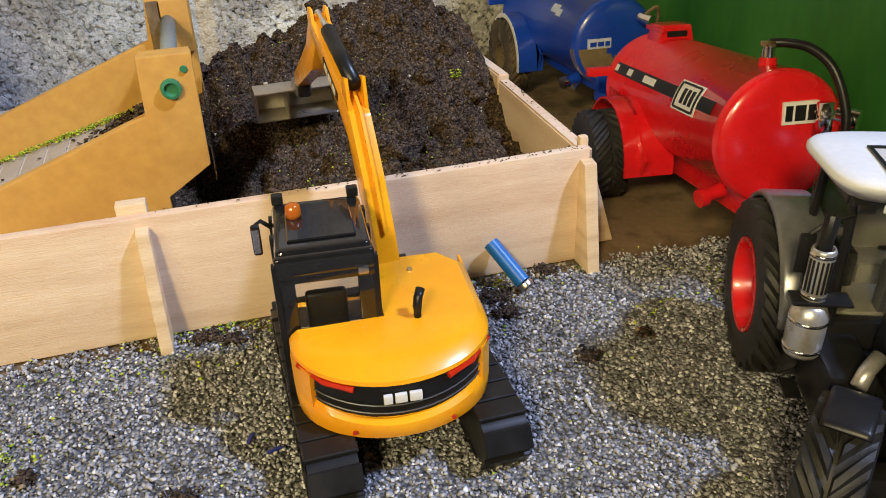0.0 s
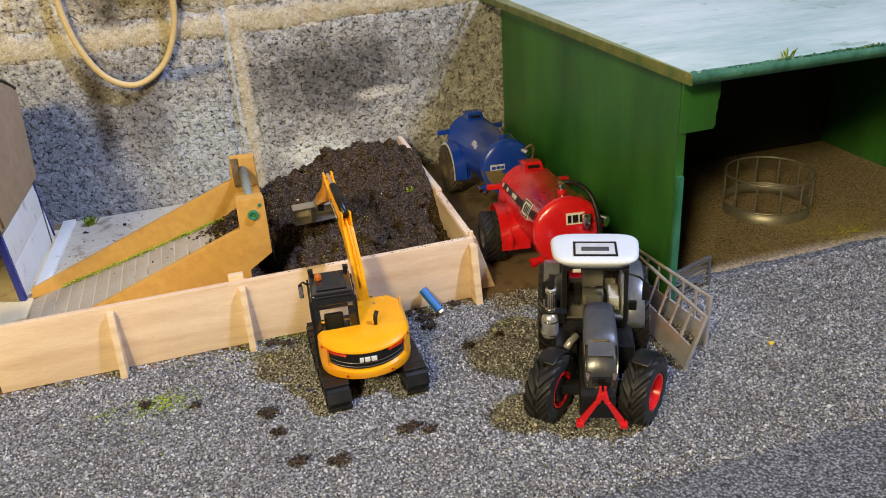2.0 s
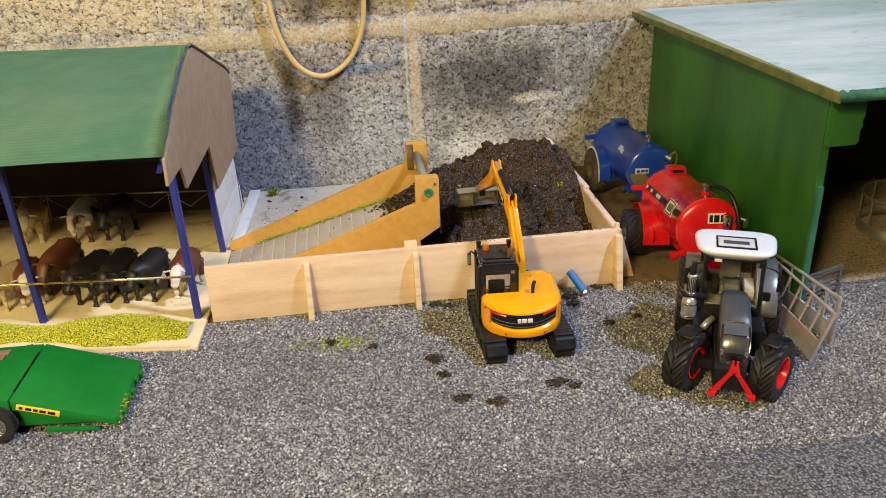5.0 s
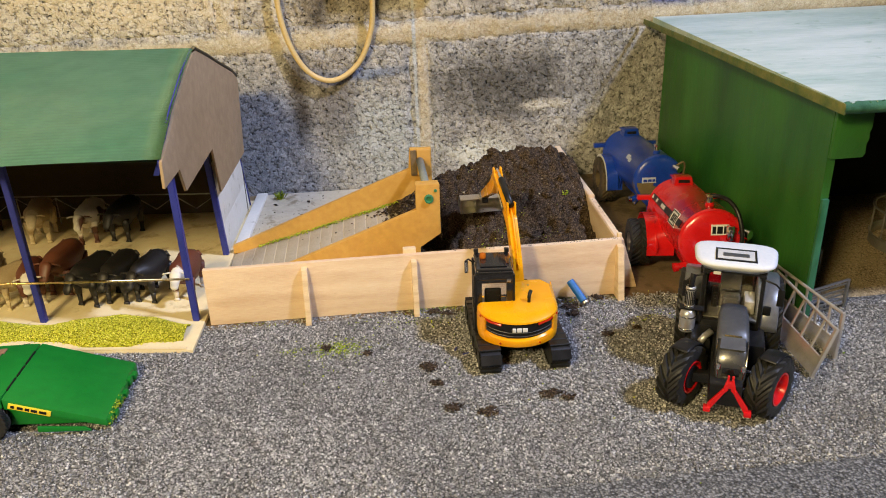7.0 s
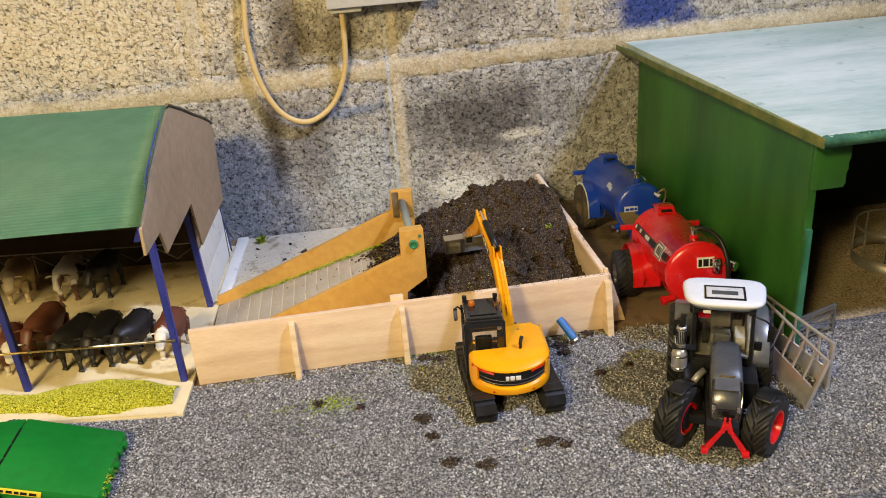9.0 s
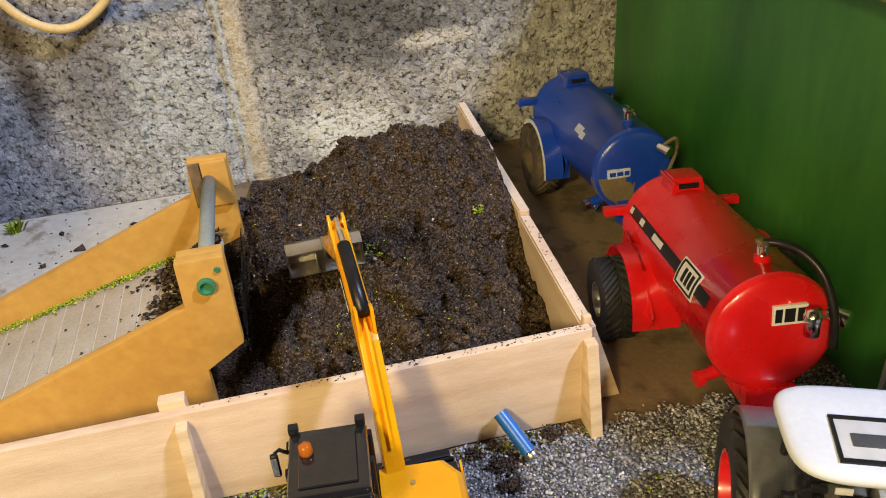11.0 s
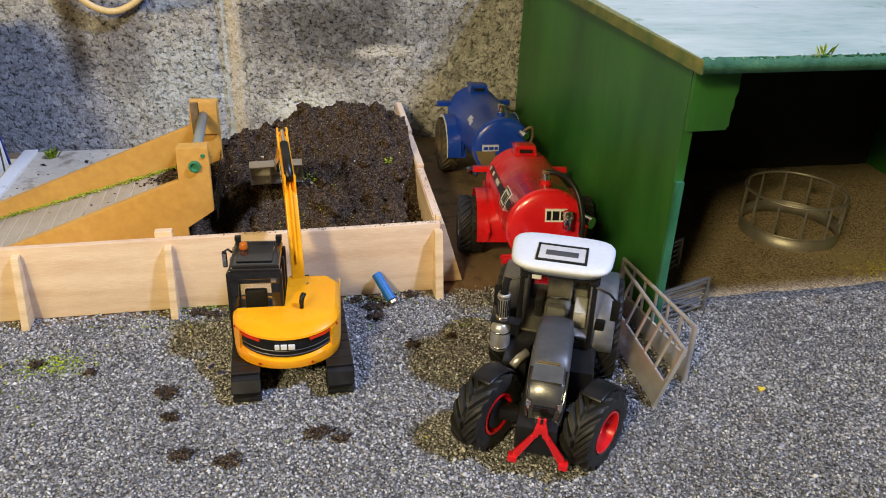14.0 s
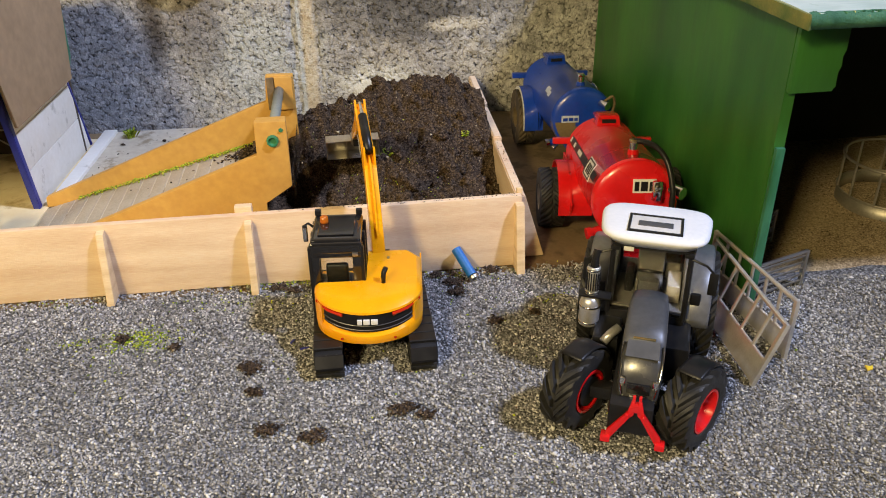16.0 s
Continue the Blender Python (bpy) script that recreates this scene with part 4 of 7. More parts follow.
# ---- wheels ----
def wheel(parent, at, r, w, rim_r, rim_material, lugs=20, side=1, lug_h=None, dish=0.35, name="wheel", rubber=None):
    """A wheel whose axle lies along x: a dished rim with a hub, and a lugged tyre."""
    lug_h = lug_h or r * 0.085
    h = w / 2
    disc = lathe([(0, h * dish), (rim_r * 0.22, h * dish), (rim_r * 0.26, h * dish + 0.0012), (rim_r * 0.36, h * dish + 0.001), (rim_r * 0.40, h * dish - 0.0006), (rim_r * 0.80, h * 0.12), (rim_r * 0.90, h * 0.55), (rim_r * 0.93, h * 0.93),
                  (rim_r * 1.02, h * 0.95), (rim_r * 1.02, -h * 0.95), (rim_r * 0.9, -h * 0.93), (rim_r * 0.75, -h * 0.3), (0, -h * 0.3)], 32, "x")
    if side < 0:
        disc.transform(Matrix.Diagonal((-1, 1, 1, 1)))
    rim = part(name, disc, rim_material, parent, smooth=False, m=pose(*at))
    rb = r - lug_h
    prof = [(-0.80, rim_r, 0), (-0.96, rim_r * 1.12, 0), (-1.0, rim_r + (rb - rim_r) * 0.55, 0), (-0.97, rb * 0.93, 0.0), (-0.93, rb * 0.97, 0.75), (-0.80, rb * 0.99, 0.95), (-0.45, rb, 1.0), (-0.12, rb * 1.005, 1.0), (-0.05, rb * 1.005, 0.0)]
    prof = prof + [(-x, rad, f) for x, rad, f in prof[::-1]]
    t = bmesh.new()
    steps = (0, 1, 1, 1, 0.12, 0)
    grid = []
    for x, rad, f in prof:
        skew = (abs(x) * 1.5 + (0.5 if x > 0 else 0.0)) * 2 * math.pi / lugs
        grid.append([t.verts.new((x * h, q * math.cos(an), q * math.sin(an))) for q, an in ((rad + (r - rad) * f * steps[k % 6], 2 * math.pi * k / (6 * lugs) + skew) for k in range(6 * lugs))])
    for a, b in zip(grid, grid[1:]):
        m = len(a)
        for k in range(m):
            t.faces.new((a[k], a[(k + 1) % m], b[(k + 1) % m], b[k]))
    part("tyre", t, rubber or M_RUBBER, rim, "mud-caked brown tyre" if rubber else "chunky black lugged tyre")
    return rim


def bar(p, q, r, bm=None, seg=8):
    return rod(p, q, r, seg=seg, bm=bm)


# ---- mini excavator ----
EX = (0.0445, 0.235, 0.0)
ex = thing("excavator", EX, 0, "yellow and black toy midi excavator digging into the soil heap", "excavator")


def stadium(y0, y1, z0, z1, n=10):
    r = (z1 - z0) / 2
    c = (z0 + z1) / 2
    return [(y1 - r + r * math.sin(a), c + r * math.cos(a)) for a in (math.pi * k / n for k in range(n + 1))] + [(y0 + r - r * math.sin(a), c - r * math.cos(a)) for a in (math.pi * k / n for k in range(n + 1))]


for x0, x1 in ((-0.0370, -0.0195), (0.0205, 0.0370)):
    bm = prism(stadium(-0.0495, 0.0495, 0.0012, 0.0198), x0 + 0.0006, x1 - 0.0006, "x")
    tr = part("track", bm, M_BLACK, ex, "black ribbed crawler track")
    pad = mesh_of("track_pad", box(x0, x1, -0.0041, 0.0041, -0.0010, 0.0007, 0.0004, 1), M_BLACK)
    path = stadium(-0.0500, 0.0500, 0.0006, 0.0204, 8)
    pts = []
    for (a, b), (c, d) in zip(path, path[1:] + path[:1]):
        n = max(1, int(round(math.hypot(c - a, d - b) / 0.0045)))
        pts += [(a + (c - a) * k / n, b + (d - b) * k / n, math.atan2(d - b, c - a)) for k in range(n)]
    last = None
    for y, z, ang in pts:
        if last and math.hypot(y - last[0], z - last[1]) < 0.0086:
            continue
        last = (y, z)
        o = new("track_pad", pad)
        o.parent = tr
        o.matrix_basis = Matrix.Translation((0, y, z)) @ Matrix.Rotation(ang, 4, "X")
    for y in (-0.039, -0.020, 0.0, 0.020, 0.039):
        xs = x0 - 0.0004 if x0 < 0 else x1 - 0.0002
        part("roller", rod((xs, y, 0.0105 if abs(y) > 0.03 else 0.006), (xs + 0.0008, y, 0.0105 if abs(y) > 0.03 else 0.006), 0.0068 if abs(y) > 0.03 else 0.003, seg=16), M_BLACK, tr)
part("undercarriage", box(-0.0196, 0.0206, -0.022, 0.022, 0.006, 0.0165, 0.002), M_BLACK, ex)
part("slew_ring", rod((0, 0, 0.0160), (0, 0, 0.0215), 0.0175, seg=32), M_BLACK, ex)
part("dozer_blade", prism([(0.050, 0.002), (0.056, 0.001), (0.0535, 0.009), (0.055, 0.018), (0.051, 0.017), (0.0505, 0.009)], -0.036, 0.036, "x", 0.0005), M_BLACK, ex, "dark dozer blade")


def house(scale_x, rear, front, n=22, side=-0.016):
    """Plan of the upper body: straight sides, bowed tail."""
    w = 0.0340 * scale_x
    arc = [(w * math.cos(a), side - (rear + side) * math.sin(a) ** 0.86 if math.sin(a) > 1e-9 else side) for a in (math.pi * k / n for k in range(n + 1))]
    return [(w - 0.0062, front), (w, front - 0.0085)] + arc + [(-w, front)]


def notched(ring):
    """The same plan with the cab's corner left out."""
    return ring[:-1] + [(-0.0012, ring[-2][1] + 0.0010), (-0.0012, ring[-1][1])]


def shell(levels, bm=None):
    return loft([[(x, y, z(x) if callable(z) else z) for x, y in ring] for ring, z in levels], bm)


def smile(base, lift):
    return lambda x: base + lift * (x / 0.034) ** 2


part("lower_body", shell([(house(0.91, 0.0400, 0.024), 0.0190), (house(0.965, 0.0430, 0.0245), smile(0.0205, 0.0016)), (house(0.978, 0.0442, 0.0245), smile(0.0238, 0.0036)), (house(0.972, 0.0438, 0.0245), smile(0.0262, 0.0052)), (house(0.950, 0.0420, 0.024), smile(0.0274, 0.0066))]), M_YELLOW, ex, smooth=False)
part("grille", shell([(notched(house(0.935, 0.0408, 0.0235)), 0.0225), (notched(house(0.952, 0.0420, 0.0235)), smile(0.036, 0.002)), (notched(house(0.945, 0.0412, 0.0235)), smile(0.0414, 0.0024))]), M_BLACK, ex, "black louvred tail grille")
for z in (0.0300, 0.0330):
    ring = [p for p in house(0.955, 0.0424, 0.02) if p[1] < -0.018]
    part("louvre", tube([(x, y, smile(z, 0.005)(x)) for x, y in ring], 0.00025, 5), M_GREYPAINT, ex)
part("hood", shell([(notched(house(0.955, 0.0415, 0.0235)), smile(0.0408, 0.0024)), (notched(house(0.975, 0.0432, 0.0240)), smile(0.0414, 0.0028)), (notched(house(0.972, 0.0428, 0.024)), smile(0.0428, 0.0026)), (notched(house(0.940, 0.0385, 0.0235)), smile(0.0460, 0.0010)), (notched(house(0.88, 0.0320, 0.022)), 0.0485)]), M_YELLOW, ex, smooth=False)
# sides of the body below the hood
for s in (-1, 1):
    part("side_panel", prism([(-0.017, 0.0275), (0.0235, 0.0245), (0.0235, 0.0455), (-0.006, 0.0440), (-0.014, 0.040)] if s > 0 else [(-0.0175, 0.0275), (-0.0148, 0.0275), (-0.0148, 0.0400), (-0.0175, 0.0400)], s * 0.0322, s * 0.0333, "x", 0.0004), M_YELLOW, ex)
    tail = [(s * 0.031, -0.0262), (s * 0.0235, -0.0360), (s * 0.0150, -0.0408)]
    part("tail_light", tube([(x, y, smile(0.0410, 0.0028)(x) - 0.0012) for x, y in tail], 0.0011, 6), M_REDLENS, ex, "red tail light strip")
    part("reflector", rod((s * 0.016, -0.0418, 0.0243), (s * 0.016, -0.0424, 0.0243), 0.0008, seg=10), M_REDLENS, ex)
for x0, x1 in ((-0.0062, -0.0034), (-0.0026, 0.0012), (0.0020, 0.0060)):
    part("badge", box(x0, x1, -0.0434, -0.0420, 0.0345, 0.0378, 0.0003), M_STICKER, ex, "white lettering-sized badge block")
part("exhaust", tube([(0.0095, -0.0180, 0.0470), (0.0095, -0.0184, 0.0530), (0.0100, -0.0178, 0.0558), (0.0113, -0.0155, 0.0575)], 0.0016, 10), M_BLACK, ex, "bent black exhaust pipe", True)
part("filler_cap", rod((0.0120, 0.012, 0.0484), (0.0120, 0.012, 0.0492), 0.0010, seg=10), M_STEEL, ex)

# cab
CX0, CX1, CY0, CY1, CZ0, CZ1 = -0.0355, -0.0015, -0.0145, 0.0215, 0.0290, 0.0760
cab = part("cab", box(CX0, CX1, CY0, CY1, 0.0215, 0.0335, 0.0012), M_BLACK, ex, "black cab frame with clear windows")
bm = box(CX0 + 0.0016, CX1 - 0.0016, CY0 + 0.0010, CY1 + 0.0010, 0.0700, 0.0765, 0.0028, 4)
box(CX0 + 0.006, CX1 - 0.006, CY0 + 0.006, CY1 - 0.004, 0.0764, 0.0774, 0.0004, 1, None, bm)
box(CX0 + 0.001, CX1 - 0.001, CY0 - 0.0010, CY0 + 0.0030, 0.0672, 0.0750, 0.0024, 4, None, bm)
part("cab_roof", bm, M_GLOSSBLACK, cab, "glossy black cab roof")
for x, y, lean in ((CX0 + 0.0015, CY0 + 0.0012, 0), (CX1 - 0.0015, CY0 + 0.0012, 0), (CX0 + 0.0015, CY1 - 0.0012, 0), (CX1 - 0.0015, CY1 - 0.0012, 0), (CX0 + 0.0015, 0.006, 0), (CX1 - 0.0015, 0.006, 0)):
    part("pillar", box(x - 0.0014, x + 0.0014, y - 0.0018, y + 0.0018, 0.0330, 0.0720, 0.0006), M_BLACK, cab)
part("rear_panel", box(CX0 + 0.0015, CX1 - 0.0015, CY0 - 0.0004, CY0 + 0.0018, 0.0330, 0.0462, 0.0006), M_BLACK, cab)
for x0, x1 in ((CX0 + 0.0012, CX0 + 0.0068), (CX1 - 0.0072, CX1 - 0.0012)):
    part("rear_post", box(x0, x1, CY0 - 0.0006, CY0 + 0.0022, 0.0455, 0.0700, 0.0008), M_GLOSSBLACK, cab)
part("rear_rail", box(CX0 + 0.0015, CX1 - 0.0015, CY0 - 0.0008, CY0 + 0.0022, 0.0650, 0.0712, 0.0008), M_GLOSSBLACK, cab)
part("rear_window", box(CX0 + 0.0044, CX1 - 0.0022, CY0 + 0.0006, CY0 + 0.0010, 0.0475, 0.0675), M_GLASS, cab)
part("front_window", box(CX0 + 0.003, CX1 - 0.003, CY1 - 0.0012, CY1 - 0.0008, 0.0335, 0.0715), M_GLASS, cab)
for x in (CX0 + 0.0012, CX1 - 0.0012):
    part("side_window", box(x - 0.0002, x + 0.0002, CY0 + 0.003, CY1 - 0.003, 0.0400, 0.0715), M_GLASS, cab)
bm = box(-0.0255, -0.0115, -0.0040, 0.0080, 0.0335, 0.0420, 0.0015)
box(-0.0262, -0.0122, -0.0075, -0.0035, 0.0380, 0.0560, 0.0045, 4, None, bm)
part("seat", bm, M_BLACK, cab, "black moulded driver seat")
part("beacon", lathe([(0, 0.0772), (0.0026, 0.0772), (0.0028, 0.0785), (0.0024, 0.0815), (0.0010, 0.0822), (0, 0.0822)], 16), M_AMBER, cab, "amber beacon", True, pose(-0.0265, 0.0085, 0))
for x in (CX0 + 0.004, CX1 - 0.004):
    part("work_lamp", box(x - 0.002, x + 0.002, CY1 - 0.002, CY1 + 0.0015, 0.0765, 0.0800, 0.0006), M_BLACK, cab)
bm = tube([(CX0 + 0.002, CY1 - 0.003, 0.068), (CX0 - 0.0025, CY1 - 0.004, 0.0725), (CX0 - 0.0045, CY1 - 0.0050, 0.0715)], 0.0008, 6)
part("mirror_arm", bm, M_BLACK, cab)
part("mirror", box(CX0 - 0.0062, CX0 - 0.0030, CY1 - 0.0070, CY1 - 0.0048, 0.0605, 0.0722, 0.0012, 3), M_BLACK, cab, "black framed side mirror")
part("mirror_glass", box(CX0 - 0.0058, CX0 - 0.0034, CY1 - 0.0074, CY1 - 0.0069, 0.0617, 0.0710, 0.0002, 1), M_CHROME, cab)
part("rear_lamp", box(-0.0085, -0.0050, CY0 - 0.0022, CY0 - 0.0008, 0.0665, 0.0690, 0.0005), M_STEEL, cab)

# yellow corners beside the grille
def corner(side):
    ring = [(x * side, y) for x, y in house(0.978, 0.0442, 0.0) if x > 0.0272 and y < -0.010]
    back = [(x * 0.93, y + 0.0012) for x, y in reversed(ring)]
    return loft([[(x, y, smile(0.0262, 0.0050)(x)) for x, y in ring + back], [(x, y, 0.0360) for x, y in ring + back], [(x * 0.995, y, smile(0.0408, 0.0024)(x)) for x, y in ring + back]])


for side in (-1, 1):
    part("corner_panel", corner(side), M_YELLOW, ex)

# boom, dipper and bucket, swung slightly
boom = part("boom", prism([(0.0180, 0.0350), (0.0290, 0.0340), (0.0335, 0.0491), (0.0420, 0.0691), (0.0525, 0.0857), (0.0700, 0.0960), (0.1045, 0.1102), (0.1095, 0.1135), (0.1080, 0.1179), (0.1030, 0.1181), (0.0790, 0.1096),
                           (0.0560, 0.1030), (0.0460, 0.0965), (0.0325, 0.0765), (0.0230, 0.0583), (0.0180, 0.0467)], -0.0042, 0.0042, "x", 0.0010), M_YELLOW, ex, "yellow cranked boom", m=pose(0.0085, 0.0, 0, 0, 0, 3.0))
part("boom_pin", rod((-0.0052, 0.0230, 0.0445), (0.0074, 0.0230, 0.0445), 0.0034, seg=14), M_BLACK, boom)
dc = part("decal", prism([(0.0640, 0.0965), (0.0850, 0.1052), (0.0836, 0.1088), (0.0626, 0.1001)], -0.00455, -0.0040, "x"), M_BLACK, boom, "black decal with white blocks")
for k in range(3):
    y0 = 0.0662 + 0.0058 * k
    part("decal_block", prism([(y0, 0.0983 + 0.0024 * k), (y0 + 0.0042, 0.1000 + 0.0024 * k), (y0 + 0.0034, 0.1020 + 0.0024 * k), (y0 - 0.0008, 0.1003 + 0.0024 * k)], -0.0048, -0.0045, "x"), M_STICKER, dc)
part("boom_rib", prism([(0.0225, 0.0591), (0.0320, 0.0775), (0.0455, 0.0978), (0.0550, 0.1038), (0.0550, 0.1043), (0.0450, 0.0987), (0.0310, 0.0782), (0.0215, 0.0593)], -0.0006, 0.0006, "x"), M_YELLOW, boom)
part("ram", rod((0, 0.0520, 0.1065), (0, 0.0900, 0.1172), 0.0030, seg=14), M_BLACK, boom, "black ram barrel on the boom", True)
part("ram_rod", rod((0, 0.0900, 0.1172), (0, 0.1080, 0.1204), 0.0014, seg=10), M_CHROME, boom)
for x in (-0.0040, 0.0026):
    part("ram_bracket", prism([(0.0480, 0.0975), (0.0560, 0.1015), (0.0555, 0.1085), (0.0500, 0.1095)], x, x + 0.0014, "x", 0.0003), M_YELLOW, boom)
    part("tip_lug", prism([(0.1000, 0.1134), (0.1080, 0.1119), (0.1120, 0.1190), (0.1090, 0.1229), (0.1050, 0.1227)], x, x + 0.0014, "x", 0.0003), M_YELLOW, boom)
part("dipper", prism([(0.1060, 0.1207), (0.1130, 0.1175), (0.1260, 0.1033), (0.1700, 0.0770), (0.1690, 0.0725), (0.1640, 0.0719), (0.1180, 0.0934), (0.1030, 0.1086)], -0.0034, 0.0034, "x", 0.0007), M_YELLOW, boom, "yellow dipper arm")
part("dipper_ram", rod((0, 0.1200, 0.1126), (0, 0.1600, 0.0875), 0.0018, seg=10), M_BLACK, boom)
part("bucket_link", box(-0.0030, 0.0030, 0.163, 0.173, 0.0660, 0.0760, 0.0012), M_BLACK, boom)
prof = [(0.1420, 0.0738), (0.1500, 0.0763), (0.1570, 0.0734), (0.1580, 0.0676), (0.1530, 0.0615), (0.1430, 0.0583), (0.1425, 0.0590), (0.1522, 0.0623), (0.1568, 0.0679), (0.1558, 0.0726), (0.1496, 0.0751), (0.1420, 0.0728)]
bm = prism(prof, -0.0220, 0.0205, "x", 0.0002)
for x in (-0.0220, -0.0060, 0.0196):
    prism([(0.1420, 0.0736), (0.1500, 0.0761), (0.1568, 0.0734), (0.1578, 0.0676), (0.1528, 0.0617), (0.1430, 0.0585)], x, x + 0.0009, "x", 0, bm)
part("bucket", bm, M_STEEL, boom, "wide bare-metal grading bucket", m=pose(-0.0021, 0.030, -0.006))
part("bucket_ear", box(-0.0042, 0.0042, 0.166, 0.178, 0.0660, 0.0730, 0.001), M_STEEL, boom)

# the upper body is slewed against the tracks
for o in ex.children:
    if o.name.split(".")[0] not in ("track", "undercarriage", "slew_ring", "dozer_blade", "boom"):
        o.matrix_basis = pose(0, 0, 0, 0, 0, -5.0) @ o.matrix_basis

# ---- tractor ----
tr = thing("tractor", (0.2166, 0.2018, 0), 156.0, "metallic grey toy tractor with white roof and red wheels", "tractor")
YF = 0.0900
STEER = -26
for s in (-1, 1):
    wheel(tr, (s * 0.0305, 0, 0.0330), 0.0330, 0.0195, 0.0178, M_RED, 20, s)
    front = wheel(tr, (s * 0.0305, YF, 0.0240), 0.0240, 0.0185, 0.0125, M_RED, 15, s, 0.0028)
    front.matrix_basis = pose(s * 0.0305, YF, 0.0240, 0, 0, STEER)
    part("hub_drum", rod((-s * 0.0084, 0, 0), (-s * 0.0020, 0, 0), 0.0088, seg=20), M_BLACK, front, "black inner hub")
part("chassis", box(-0.0115, 0.0115, -0.012, 0.112, 0.0150, 0.0330, 0.002), M_BLACK, tr)
part("rear_axle", rod((-0.026, 0, 0.0325), (0.026, 0, 0.0325), 0.0060, seg=16), M_BLACK, tr)
part("front_axle", box(-0.0235, 0.0235, YF - 0.004, YF + 0.004, 0.0200, 0.0280, 0.0015), M_BLACK, tr)
for s in (-1, 1):
    part("step_tank", box(s * 0.0120 if s > 0 else -0.0270, 0.0270 if s > 0 else -0.0120, 0.034, 0.064, 0.0170, 0.0400, 0.0025), M_BLACK, tr)
    part("step", box(s * 0.0275 if s > 0 else -0.0330, 0.0330 if s > 0 else -0.0275, 0.038, 0.048, 0.0180, 0.0192, 0.0003), M_BLACK, tr)
# bonnet
def hood_ring(y, w, z0, z1, crown):
    n = 8
    top = [(w * math.cos(math.pi * k / n), y, z1 - crown + crown * math.sin(math.pi * k / n) ** 0.7) for k in range(n + 1)]
    return [(w, y, z0)] + top + [(-w, y, z0)]
part("bonnet", loft([hood_ring(0.0475, 0.0098, 0.034, 0.0635, 0.004), hood_ring(0.060, 0.0108, 0.033, 0.0645, 0.004), hood_ring(0.078, 0.0112, 0.032, 0.0610, 0.004), hood_ring(0.0915, 0.0112, 0.032, 0.0580, 0.004)]), M_GREYPAINT, tr, "metallic grey bonnet", True)
nose = part("nose", loft([hood_ring(0.0915, 0.0112, 0.026, 0.0579, 0.004), hood_ring(0.0995, 0.0112, 0.025, 0.0520, 0.004), hood_ring(0.1055, 0.0104, 0.0255, 0.0430, 0.004), hood_ring(0.1070, 0.0092, 0.027, 0.0330, 0.003)]), M_NOSE, tr, "sloping dark nose with glossy grille", True)
part("grille", loft([[(-0.0086, 0.0920, 0.0583), (0.0086, 0.0920, 0.0583), (0.0090, 0.0993, 0.0527), (-0.0090, 0.0993, 0.0527)], [(-0.0082, 0.0924, 0.0590), (0.0082, 0.0924, 0.0590), (0.0086, 0.0997, 0.0534), (-0.0086, 0.0997, 0.0534)]]), M_GREYPAINT, nose, "glossy dark grey nose panel")
part("lower_grille", box(-0.0060, 0.0060, 0.1057, 0.1077, 0.0355, 0.0415, 0.0006), M_GLOSSBLACK, nose)
for s in (-1, 1):
    part("headlamp", box(s * 0.0084 - 0.0016, s * 0.0084 + 0.0016, 0.1035, 0.1067, 0.0385, 0.0440, 0.0008), M_CHROME, nose, "clear headlamp")
    part("lower_lamp", rod((s * 0.0078, 0.1045, 0.0315), (s * 0.0078, 0.1077, 0.0315), 0.0016, seg=12), M_CHROME, nose)
    part("nose_trim", tube([(s * 0.0102, 0.0920, 0.0568), (s * 0.0106, 0.1000, 0.0508), (s * 0.0100, 0.1057, 0.0430), (s * 0.0084, 0.1077, 0.0340)], 0.0004, 6), M_CHROME, nose)
part("name_badge", box(-0.0042, 0.0042, 0.1069, 0.1078, 0.0335, 0.0348, 0.0002), M_CHROME, nose)
part("bonnet_stripe", box(-0.0058, 0.0058, 0.0890, 0.0905, 0.0585, 0.0590, 0.0001), M_BRASS, tr, "small gold strip on the bonnet")
# cab
cb = part("cab", box(-0.0225, 0.0225, -0.004, 0.0405, 0.0340, 0.0450, 0.002), M_BLACK, tr, "dark cab with clear windows")
for x, y, x2, y2 in ((-0.0215, 0.0400, -0.0215, 0.0365), (0.0215, 0.0400, 0.0215, 0.0365), (-0.0235, 0.008, -0.0225, 0.010), (0.0235, 0.008, 0.0225, 0.010), (-0.0190, -0.006, -0.0185, 0.002), (0.0190, -0.006, 0.0185, 0.002)):
    part("pillar", bar((x, y, 0.0430), (x2, y2, 0.0895), 0.0016), M_BLACK, cb)
for y in (0.0005, 0.0375):
    part("roof_rail", box(-0.0225, 0.0225, y - 0.0015, y + 0.0015, 0.0855, 0.0884, 0.0006), M_BLACK, cb)
for s in (-1, 1):
    part("side_rail", box(s * 0.0222 - 0.0013, s * 0.0222 + 0.0013, 0.0022, 0.0358, 0.0855, 0.0884, 0.0006), M_BLACK, cb)
    part("fender_lamp", box(s * 0.0270 - 0.0030, s * 0.0270 + 0.0030, 0.0300, 0.0330, 0.0500, 0.0575, 0.0012), M_BLACK, tr)
part("windscreen", box(-0.0205, 0.0205, 0.0380, 0.0384, 0.0450, 0.0890), M_SMOKED, cb)
part("rear_window", box(-0.0180, 0.0180, -0.0040, -0.0036, 0.0450, 0.0890), M_SMOKED, cb)
for s in (-1, 1):
    part("side_window", box(s * 0.0222 - 0.0002, s * 0.0222 + 0.0002, 0.001, 0.0370, 0.0450, 0.0890), M_SMOKED, cb)
